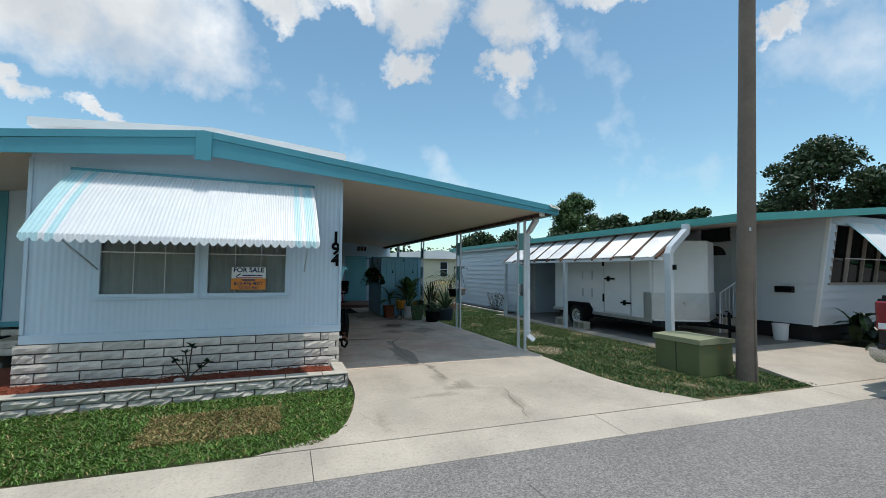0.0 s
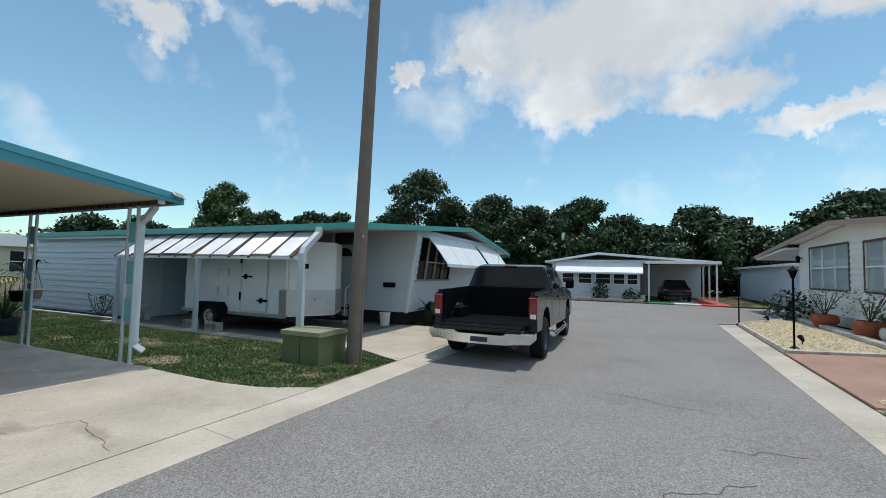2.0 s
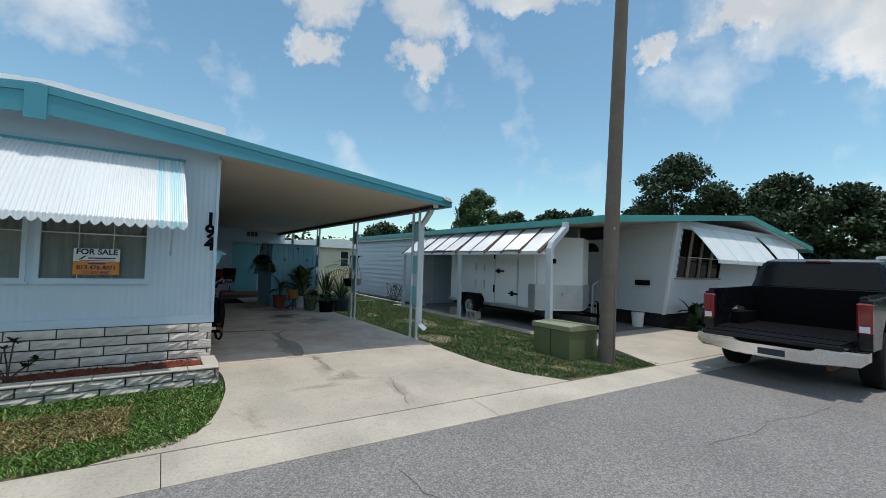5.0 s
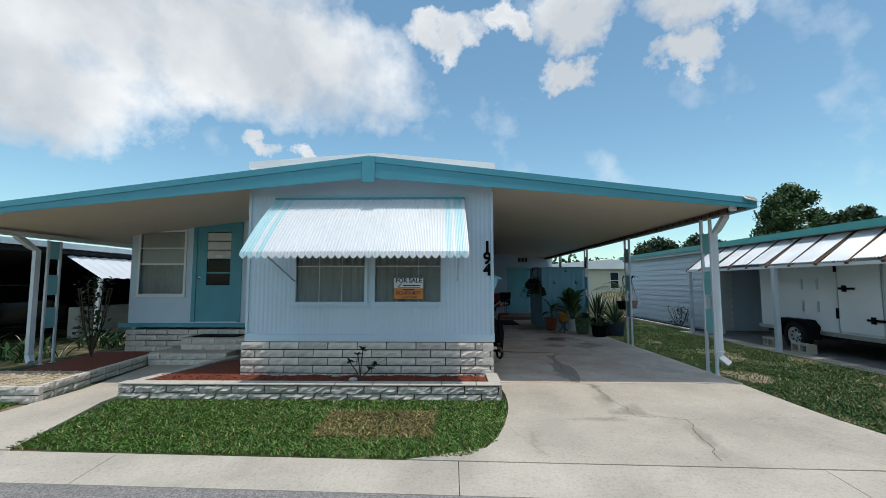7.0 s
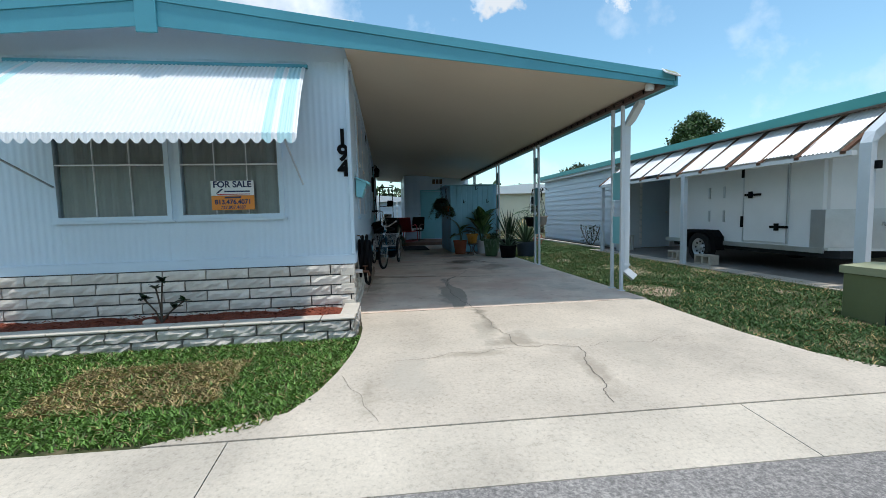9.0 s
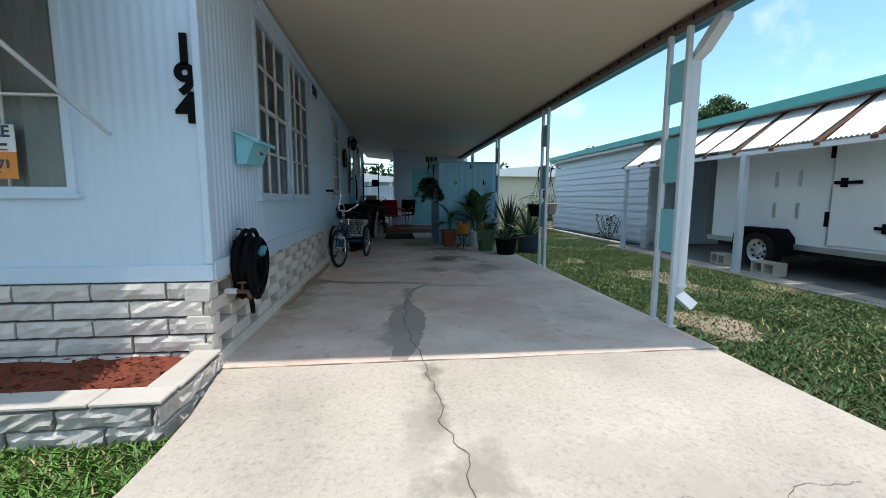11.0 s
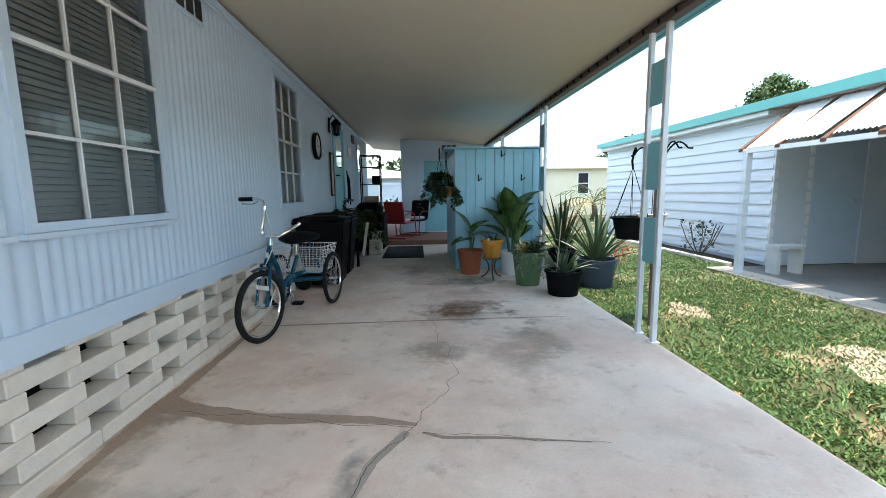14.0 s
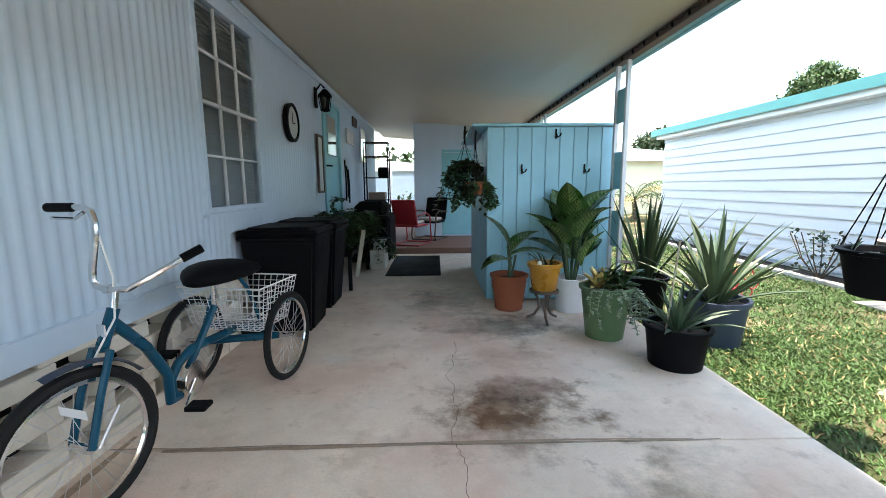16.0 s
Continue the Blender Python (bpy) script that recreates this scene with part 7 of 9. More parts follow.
# roof
nr = thing("neighbour_roof", "low roof with mint fascia over the next home", "roof", kind="structure")
bm = B()
prism(bm, [(7.5, n_roof_z(7.5)), (14.4, n_roof_z(14.4)), (19.7, n_roof_z(19.7)), (19.7, n_roof_z(19.7) - 0.06), (14.4, 3.04), (7.5, n_roof_z(7.5) - 0.06)], "y", 5.52, 19.3)
part("roof_deck", bm, M_ROOFW, nr)
bm = B()
for a, b in ((7.47, 14.4), (14.4, 19.75)):
    prism(bm, [(a, n_roof_z(a) + 0.015), (b, n_roof_z(b) + 0.015), (b, n_roof_z(b) - 0.13), (a, n_roof_z(a) - 0.13)], "y", 5.46, 5.515)
prism(bm, [(7.44, 2.515), (7.497, 2.515), (7.497, 2.40), (7.44, 2.37)], "y", 5.46, 19.32)
box(bm, 19.7, 5.46, 2.25, 19.76, 19.32, 2.46)
part("fascia", bm, M_MINT, nr)
# Tan in place of white puts the carport's shade into the ceiling colour.
bm = B()
prism(bm, [(7.505, 2.36), (10.68, 2.64), (10.68, 2.70), (7.505, 2.42)], "y", 5.53, 13.3)
solid("ceiling_neighbour", bm, M_TAN, "tan ceiling of the next carport, darkened for its shade", "ceiling", kind="structure")
bm = B()
box(bm, 7.52, 13.3, 2.3, 10.7, 19.2, 2.42)
part("soffit", bm, M_WHITE, nr)
# side awning of corrugated sheets on posts
na = thing("side_awning", "row of rust-streaked corrugated sheets along the carport", "awning")
rng = random.Random(77)
PY0, PY1, NPN = 6.72, 12.92, 10
for k in range(NPN):
    a, b = PY0 + (PY1 - PY0) * k / NPN, PY0 + (PY1 - PY0) * (k + 1) / NPN
    sk_ = rng.uniform(-0.07, 0.07)
    drop = rng.uniform(-0.05, 0.03)
    bm = B()
    m = 9
    rowsn = []
    for t_ in (0, 0.5, 1):
        r = []
        for i in range(m * 4 + 1):
            f = i / (m * 4)
            y = a + 0.05 + (b - a - 0.1) * f + sk_ * t_
            o = 0.012 * math.sin(f * m * 2 * math.pi)
            r.append(bm.verts.new((7.62 - 0.77 * t_ + o * 0.4, y, 2.36 - 0.57 * t_ + drop * t_ + o)))
        rowsn.append(r)
    for r0, r1 in zip(rowsn, rowsn[1:]):
        for i in range(m * 4):
            bm.faces.new((r0[i], r0[i + 1], r1[i + 1], r1[i]))
    part("sheet", bm, M_GALV, na)
for k in range(NPN + 1):
    y = PY0 + (PY1 - PY0) * k / NPN
    bm = B()
    prism(bm, [(7.62, 2.34), (6.83, 1.755), (6.83, 1.715), (7.62, 2.30)], "y", y - 0.035, y + 0.035)
    part("rafter", bm, M_RUSTY, na)
bm = B()
box(bm, 6.84, PY0 - 0.1, 1.69, 6.92, PY1 + 0.05, 1.75)
part("purlin", bm, M_WHITE, na)
for y, w in ((9.66, 0.045), (12.84, 0.045)):
    bm = B()
    box(bm, 6.88 - w, y - w, -0.05, 6.88 + w, y + w, 1.74, 0.006)
    part("post", bm, M_METAL, na)
dsn = thing("downspout", "wide white box downspout at the carport corner", "downspout")
bm = B()
tube(bm, [(7.42, 6.5, 2.42), (7.40, 6.5, 2.28), (7.0, 6.52, 1.92), (6.95, 6.52, 1.82), (6.95, 6.52, -0.05)], 0.085, 4)
part("pipe", bm, M_METAL, dsn)
bm = B()
box(bm, 6.98, 6.42, 1.5, 7.04, 6.54, 1.6)
solid("outlet_box", bm, M_BLACK, "small dark outlet box on the post", "outlet")


# cargo trailer under the carport
tr = thing("cargo_trailer", "white enclosed cargo trailer with V-shaped nose and side door", "trailer")
NOSE = [(7.5, 7.45), (8.5, 6.87), (9.5, 7.45)]
bm = B()
prism(bm, [(7.5, 11.0), (9.5, 11.0), (9.5, 7.45), (8.5, 6.87), (7.5, 7.45)], "z", 0.38, 2.15)
bmesh.ops.bevel(bm, geom=[e for e in bm.edges if abs(e.verts[0].co.z - e.verts[1].co.z) > 1], offset=0.05, segments=2, affect="EDGES")
part("body", bm, M_WHITE, tr)
bm = B()
box(bm, 7.47, 7.45, 0.34, 7.5, 11.02, 0.42)
part("rail", bm, M_ALU, tr)
bm = B()
box(bm, 7.47, 7.45, 2.12, 7.5, 11.02, 2.18)
part("rail", bm, M_ALU, tr)
bm = B()
box(bm, 7.6, 7.3, 0.26, 9.4, 10.9, 0.38)
part("chassis", bm, M_DARK, tr)
bm = B()
box(bm, 7.47, 8.05, 0.46, 7.497, 8.88, 1.86, 0.004)
dr = part("side_door", bm, M_WHITE, tr)
for y in (8.03, 8.88):
    bm = B()
    box(bm, 7.462, y - 0.012, 0.44, 7.49, y + 0.012, 1.9)
    part("door_edge", bm, M_ALU, dr)
for y, z in ((8.72, 1.28), (8.2, 0.72)):
    bm = B()
    box(bm, 7.44, y - 0.2, z - 0.02, 7.468, y + 0.12, z + 0.02)
    box(bm, 7.43, y - 0.03, z - 0.06, 7.468, y + 0.03, z + 0.06)
    part("latch", bm, M_BLACK, dr)
for y, z in ((8.9, 0.8), (8.9, 1.7)):
    bm = B()
    box(bm, 7.455, y - 0.03, z - 0.1, 7.49, y + 0.03, z + 0.1)
    part("hinge", bm, M_BLACK, dr)
bm = B()
prism(bm, [(7.497, 7.66), (7.484, 7.66), (7.484, 7.44), (8.5, 6.85), (9.516, 7.44), (9.516, 7.66), (9.503, 7.66), (9.503, 7.45), (8.5, 6.866), (7.497, 7.45)], "z", 0.42, 1.0)
part("stone_guard", bm, M_ALU, tr, "grey metal stone guard")
for y in (9.35, 9.72):
    for z in (0.9, 1.36):
        bm = B()
        box(bm, 7.478, y - 0.02, z - 0.11, 7.498, y + 0.02, z + 0.11)
        part("bracket", bm, M_ALU, tr)
bm = B()
pts = [(9.32, 0.24), (9.34, 0.5), (9.46, 0.63), (10.12, 0.63), (10.24, 0.5), (10.26, 0.24), (10.16, 0.24), (10.1, 0.5), (9.98, 0.57), (9.6, 0.57), (9.48, 0.5), (9.42, 0.24)]
prism(bm, pts, "x", 7.3, 7.497)
part("fender", bm, M_BLACK, tr)
for x in (7.4, 9.62):
    w = thing("wheel", "", "")
    w.parent = tr
    w.matrix_basis = pose(x, 9.79, 0.27)
    bm = B()
    lathe(bm, [(0.19, -0.09), (0.28, -0.09), (0.31, -0.06), (0.31, 0.06), (0.28, 0.09), (0.19, 0.09)], 28)
    part("tyre", bm, M_RUBBER, w, "", True, pose(0, 0, 0, 0, 90, 0))
    bm = B()
    lathe(bm, [(0, -0.05), (0.05, -0.07), (0.07, -0.03), (0.15, -0.045), (0.185, -0.075), (0.19, 0.0), (0.185, 0.075), (0.15, 0.045), (0, 0.02)], 24)
    part("rim", bm, M_ALU, w, "", True, pose(0, 0, 0, 0, 90, 0))
    bm = B()
    for k in range(8):
        for s in (-0.046, 0.046):
            lathe(bm, [(0, s - 0.004), (0.021, s - 0.004), (0.021, s + 0.004), (0, s + 0.004)], 8, (0.115 * math.cos(k * 0.785), 0.115 * math.sin(k * 0.785), 0))
    part("rim_hole", bm, M_DARK, w, "dark round rim holes", False, pose(0, 0, 0, 0, 90, 0))
bm = B()
tube(bm, [(8.15, 7.1, 0.32), (8.5, 6.3, 0.32), (8.85, 7.1, 0.32)], 0.035, 4)
tube(bm, [(8.5, 6.42, 0.62), (8.5, 6.42, -0.04)], 0.025, 8)
tube(bm, [(8.5, 6.42, 0.62), (8.42, 6.4, 0.66), (8.36, 6.4, 0.66)], 0.012, 6)
part("tongue", bm, M_BLACK, tr)


def cinder(x, y, z, rz):
    bm = B()
    for a, b, c, dd in wall_grid(-0.2, 0.2, 0, 0.19, [(-0.17, -0.02, 0.03, 0.16), (0.02, 0.17, 0.03, 0.16)]):
        box(bm, a, -0.1, c, b, 0.1, dd)
    return solid("concrete_block", bm, M_KERB, "grey hollow concrete block lying on its side", "block", "loose blocks", at=pose(x, y, z, 0, 0, rz))


cinder(7.22, 9.45, -0.04, 90)
cinder(7.3, 10.4, -0.04, 80)
st_ = thing("small_stool", "small weathered wooden stool by the closet", "stool", at=(7.5, 12.75, -0.04))
bm = B()
box(bm, -0.2, -0.12, 0.37, 0.2, 0.12, 0.42)
part("seat", bm, M_CURTAIN, st_)
for x in (-0.17, 0.17):
    bm = B()
    box(bm, x - 0.025, -0.1, 0, x + 0.025, 0.1, 0.37)
    part("leg", bm, M_CURTAIN, st_)
ns = thing("entry_steps", "small entry steps with a white handrail", "steps")
for k in range(2):
    bm = B()
    box(bm, 10.05 + 0.3 * k, 7.7, -0.04, 10.66, 8.9, 0.13 + 0.17 * k)
    part("step", bm, M_DRIVE, ns)
for y in (7.72, 8.88):
    bm = B()
    tube(bm, [(10.62, y, 1.2), (10.05, y, 0.95), (10.03, y, -0.04)], 0.02, 6)
    for k in range(4):
        x = 10.12 + 0.14 * k
        tube(bm, [(x, y, 0.1), (x, y, 0.98 + 0.06 * k)], 0.008, 4)
    part("handrail", bm, M_WHITE, ns)
bk_ = thing("bucket", "white plastic bucket beside the wall", "bucket", at=(10.35, 6.55, -0.04))
bm = B()
lathe(bm, [(0, 0), (0.13, 0), (0.155, 0.34), (0.165, 0.345), (0.165, 0.36), (0.15, 0.36), (0.13, 0.05), (0, 0.04)], 24)
part("pail", bm, M_WHITE, bk_, smooth=True)
bm = B()
tube(bm, [(0.16 * math.cos(a), -0.05 - 0.12 * math.sin(a) * 0.6, 0.32 - 0.12 * math.sin(a)) for a in np.linspace(0, math.pi, 10)], 0.004, 4)
part("bail", bm, M_ALU, bk_)


def ribbed_awning(name, label, x0, x1, yt, zt, yb, zb, spread=0.3):
    t = thing(name, label, "awning", "ribbed window awnings")
    bm = B()
    N_ = max(8, int((x1 - x0) / 0.09))
    rowsa = []
    for s in (0, 0.5, 1):
        rowsa.append([bm.verts.new((x0 + spread * s + (x1 - x0) * i / N_, yt + (yb - yt) * s, zt + (zb - zt) * s + (0.015 if i % 2 else 0) + 0.04 * math.sin(s * 3.14))) for i in range(N_ + 1)])
    rowsa.append([bm.verts.new((x0 + spread + (x1 - x0) * i / N_, yb, zb - 0.09)) for i in range(N_ + 1)])
    for r0, r1 in zip(rowsa, rowsa[1:]):
        for i in range(N_):
            f = bm.faces.new((r0[i], r0[i + 1], r1[i + 1], r1[i]))
            f.material_index = 1 if i % 12 == 0 else 0
    part("canopy", bm, [M_WHITE, M_AWNT], t)
    for x in (x0 + 0.1, x1 - 0.1):
        bm = B()
        tube(bm, [(x, yt, zb + 0.05), (x + spread, yb + 0.02, zb)], 0.012, 6)
        part("arm", bm, M_ALU, t)
    return t


ribbed_awning("window_awning", "large white ribbed awning over the bay window", 11.2, 15.2, 5.78, 2.66, 5.15, 1.74)
ribbed_awning("window_awning", "second white ribbed awning over the side window", 15.45, 18.0, 5.78, 2.66, 5.15, 1.74)

# pale homes and fence behind
def far_home(name, label, x0, x1, y0, y1, h, wall, roofm, face_dir="y", windows=(), base=-0.06):
    t = thing(name, label, "house")
    bm = B()
    box(bm, x0, y0, base, x1, y1, base + h)
    part("wall", bm, wall, t)
    bm = B()
    if face_dir == "y":
        xm = (x0 + x1) / 2
        prism(bm, [(x0 - 0.4, base + h - 0.02), (xm, base + h + 0.45), (x1 + 0.4, base + h - 0.02), (x1 + 0.4, base + h - 0.16), (x0 - 0.4, base + h - 0.16)], "y", y0 - 0.4, y1 + 0.4)
    else:
        ym = (y0 + y1) / 2
        prism(bm, [(y0 - 0.4, base + h - 0.02), (ym, base + h + 0.45), (y1 + 0.4, base + h - 0.02), (y1 + 0.4, base + h - 0.16), (y0 - 0.4, base + h - 0.16)], "x", x0 - 0.4, x1 + 0.4)
    part("roof", bm, roofm, t)
    for ax, u0, u1, z0, z1 in windows:
        w = thing("window", "", "")
        w.parent = t
        bm, b2 = B(), B()
        if ax == "y":
            box(bm, u0, y0 - 0.03, z0, u1, y0 - 0.004, z1)
            box(b2, u0 + 0.05, y0 - 0.036, z0 + 0.05, u1 - 0.05, y0 - 0.031, z1 - 0.05)
            box(bm, u0, y0 - 0.045, (z0 + z1) / 2 - 0.02, u1, y0 - 0.037, (z0 + z1) / 2 + 0.02)
        elif ax == "x":
            box(bm, x0 - 0.03, u0, z0, x0 - 0.004, u1, z1)
            box(b2, x0 - 0.036, u0 + 0.05, z0 + 0.05, x0 - 0.031, u1 - 0.05, z1 - 0.05)
            box(bm, x0 - 0.045, u0, (z0 + z1) / 2 - 0.02, x0 - 0.037, u1, (z0 + z1) / 2 + 0.02)
        else:
            box(bm, u0, y1 + 0.004, z0, u1, y1 + 0.03, z1)
            box(b2, u0 + 0.05, y1 + 0.031, z0 + 0.05, u1 - 0.05, y1 + 0.036, z1 - 0.05)
            box(bm, u0, y1 + 0.037, (z0 + z1) / 2 - 0.02, u1, y1 + 0.045, (z0 + z1) / 2 + 0.02)
        part("window_frame", bm, M_WHITE, w)
        part("pane", b2, M_DARK if name != "blue_home" else M_GLASSD, w)
    return t


far_home("beige_home", "cream home with white roof edge behind the lawns", 4.6, 15.5, 28, 36, 2.5, M_BEIGE, M_ROOFW, "y", (("y", 10.2, 10.8, 1.0, 2.1),))
far_home("white_home", "white home beyond the back passage", -6, 2.6, 27, 34, 2.1, M_SIDING, M_ROOFW, "y", ())
fn = thing("lattice_fence", "white slatted fence beyond the passage", "fence", at=(0, 24.5, -0.06))
for k in range(5):
    bm = B()
    box(bm, 0.6, 0, 0.4 + 0.3 * k, 2.6, 0.03, 0.46 + 0.3 * k)
    part("slat", bm, M_SIDING, fn)
for x in (0.6, 1.6, 2.6):
    bm = B()
    box(bm, x - 0.04, 0.031, 0, x + 0.04, 0.1, 1.9)
    part("post", bm, M_WHITE, fn)

# ---- street things ----
ub = thing("utility_box", "olive green steel transformer box on the verge", "utility box", at=(5.62, 4.88, -0.11))
bm = B()
box(bm, 0, 0, 0, 0.72, 0.8, 0.48, 0.012)
part("cabinet", bm, M_BOXG, ub)
bm = B()
prism(bm, [(-0.02, 0.48), (0.74, 0.48), (0.74, 0.54), (0.36, 0.575), (-0.02, 0.555)], "y", -0.02, 0.82)
part("lid", bm, M_BOXT, ub)
bm = B()
box(bm, -0.006, 0.395, 0.02, -0.001, 0.405, 0.47)
part("seam", bm, M_DARK, ub)
letters("number", "47", 0.075, M_YELLOW, ub, pose(0.42, -0.003, 0.42, 90, 0, 0), 0.001)
pl = thing("utility_pole", "tall weathered wooden utility pole", "pole", at=(6.2, 4.6, -0.12))
bm = B()
tube(bm, [(0.0, 0, 0), (0.01, -0.02, 1.2), (0.04, -0.06, 3), (0.08, -0.11, 5.5), (0.14, -0.2, 9.5)], [0.135, 0.126, 0.118, 0.108, 0.09], 16)
part("shaft", bm, M_POLE, pl, smooth=True)
bm = B()
tube(bm, [(0.0, -0.14, 0), (0.0, -0.13, 1.9)], 0.022, 6)
part("conduit", bm, M_POLE, pl)
bm = B()
box(bm, -0.06, -0.148, 2.18, 0.06, -0.138, 2.23)
part("tag", bm, M_ALU, pl, "small metal tag")
bm = B()
tube(bm, [(0.12, 0.0, 5.4), (0.2, 0, 5.6), (0.14, 0, 6.2)], 0.015, 6)
part("cable", bm, M_BLACK, pl)


def pickup():
    """Four-door pickup facing +x with its tailgate down; x from the rear bumper, y across."""
    t = thing("pickup_truck", "dark crew-cab pickup truck with open tailgate", "truck", at=(7.42, 2.73, -0.17), rz=0.8)
    W = 1.0
    # side profile panels
    bed_out = [(0.25, 0.62), (0.25, 1.32), (1.95, 1.36), (1.95, 0.55), (1.72, 0.55), (1.66, 0.8), (1.5, 0.98), (1.22, 1.02), (0.95, 0.96), (0.8, 0.8), (0.74, 0.62)]
    for s in (-1, 1):
        bm = B()
        prism(bm, [(x, z) for x, z in bed_out], "y", s * W, s * (W - 0.13))
        bmesh.ops.bevel(bm, geom=[e for e in bm.edges if abs(e.verts[0].co.y) > 0.99 and abs(e.verts[1].co.y) > 0.99 and min(e.verts[0].co.z, e.verts[1].co.z) > 1.25], offset=0.05, segments=2, affect="EDGES")
        part("bed_side", bm, M_TRUCK, t)
    bm = B()
    box(bm, 0.25, -0.87, 0.66, 1.95, 0.87, 0.72)
    box(bm, 1.88, -0.87, 0.72, 1.95, 0.87, 1.36)
    for y in (-0.8, 0.8):
        box(bm, 0.9, y - 0.07, 0.72, 1.6, y + 0.07, 0.92)
    part("bed_floor", bm, M_BLACK, t, "black bed liner")
    bm = B()
    body = [(1.98, 0.55), (1.98, 1.3), (2.3, 1.34), (4.35, 1.34), (5.55, 1.22), (5.72, 1.05), (5.74, 0.55), (5.3, 0.5), (5.24, 0.78), (5.08, 0.96), (4.8, 1.02), (4.5, 0.96), (4.34, 0.78), (4.28, 0.5)]
    prism(bm, body, "y", -W, W)
    bmesh.ops.bevel(bm, geom=[e for e in bm.edges if min(e.verts[0].co.z, e.verts[1].co.z) > 1.0], offset=0.06, segments=2, affect="EDGES")
    part("cab_body", bm, M_TRUCK, t)
    # greenhouse
    bm = B()
    def ring(x0, x1, w, z):
        return [bm.verts.new(p) for p in ((x0, -w, z), (x1, -w, z), (x1, w, z), (x0, w, z))]
    a, b, c = ring(2.02, 4.42, 0.97, 1.32), ring(2.16, 3.75, 0.80, 1.82), ring(2.35, 3.55, 0.72, 1.88)
    for r0, r1 in ((a, b), (b, c)):
        for i in range(4):
            bm.faces.new((r0[i], r0[(i + 1) % 4], r1[(i + 1) % 4], r1[i]))
    bm.faces.new(c)
    bm.faces.new(a[::-1])
    bmesh.ops.bevel(bm, geom=bm.edges[:], offset=0.03, segments=2, affect="EDGES")
    part("cab_roof", bm, M_TRUCK, t, smooth=True)
    GL = paint("dark_car_glass", (0.008, 0.011, 0.013), 0.06, vary=0.05, bump=0.0, spec=0.22)
    bm = B()
    v = [bm.verts.new(p) for p in ((2.035, -0.84, 1.38), (2.035, 0.84, 1.38), (2.125, 0.74, 1.77), (2.125, -0.74, 1.77))]
    bm.faces.new(v)
    bmesh.ops.translate(bm, verts=bm.verts, vec=(-0.012, 0, 0))
    rw = part("rear_window", bm, GL, t)
    for s in (-1, 1):
        for x0, x1, x2, x3 in ((2.3, 3.05, 3.05, 2.42), (3.15, 4.1, 3.62, 3.15)):
            bm = B()
            v = [bm.verts.new(p) for p in ((x0, s * 0.962, 1.36), (x1, s * 0.962, 1.36), (x2, s * 0.83, 1.76), (x3, s * 0.83, 1.76))]
            bm.faces.new(v)
            bmesh.ops.translate(bm, verts=bm.verts, vec=(0, s * 0.012, 0))
            part("side_window", bm, GL, t)
    bm = B()
    v = [bm.verts.new(p) for p in ((4.35, -0.85, 1.37), (4.35, 0.85, 1.37), (3.83, 0.74, 1.78), (3.83, -0.74, 1.78))]
    bm.faces.new(v)
    bmesh.ops.translate(bm, verts=bm.verts, vec=(0.02, 0, 0.015))
    part("windscreen", bm, GL, t)
    # tailgate lying open
    bm = B()
    box(bm, -0.26, -0.82, 0.63, 0.24, 0.82, 0.70, 0.015)
    part("tailgate", bm, M_TRUCK, t, "lowered tailgate")
    bm = B()
    box(bm, -0.24, -0.78, 0.701, 0.23, 0.78, 0.712)
    part("tailgate_liner", bm, M_BLACK, t)
    for s in (-1, 1):
        bm = B()
        box(bm, 0.20, s * 0.93 - 0.075, 0.84, 0.29, s * 0.93 + 0.085, 1.24, 0.02)
        lamp = part("tail_lamp", bm, M_TAIL, t)
        bm = B()
        box(bm, 0.192, s * 0.93 - 0.05, 0.86, 0.199, s * 0.93 + 0.05, 0.94)
        part("reverse_lens", bm, M_WHITE, lamp)
    bm = B()
    prism(bm, [(-1.0, 0.5), (-0.93, 0.43), (-0.45, 0.41), (-0.36, 0.38), (0.36, 0.38), (0.45, 0.41), (0.93, 0.43), (1.0, 0.5), (1.0, 0.62), (0.5, 0.6), (0.4, 0.53), (-0.4, 0.53), (-0.5, 0.6), (-1.0, 0.62)], "x", -0.04, 0.2)
    bmesh.ops.bevel(bm, geom=[e for e in bm.edges if abs(e.verts[0].co.x - e.verts[1].co.x) < 0.01], offset=0.025, segments=2, affect="EDGES")
    part("rear_bumper", bm, M_CHROME, t, "chrome rear bumper")
    bm = B()
    box(bm, -0.03, -0.4, 0.535, 0.19, 0.4, 0.6, 0.01)
    part("bumper_step", bm, M_BLACK, t)
    bm = B()
    box(bm, -0.05, -0.16, 0.42, -0.042, 0.16, 0.51)
    part("number_plate", bm, M_SLATE, t)
    bm = B()
    tube(bm, [(0.06, -0.62, 0.36), (0.35, -0.62, 0.36)], 0.045, 12)
    part("exhaust", bm, M_RUSTY, t)
    bm = B()
    box(bm, 2.12, -0.16, 1.815, 2.17, 0.16, 1.85, 0.008)
    part("brake_light", bm, M_TAIL, t)
    bm = B()
    tube(bm, [(3.4, 0.6, 1.87), (3.38, 0.6, 2.12)], 0.006, 5)
    part("antenna", bm, M_BLACK, t)
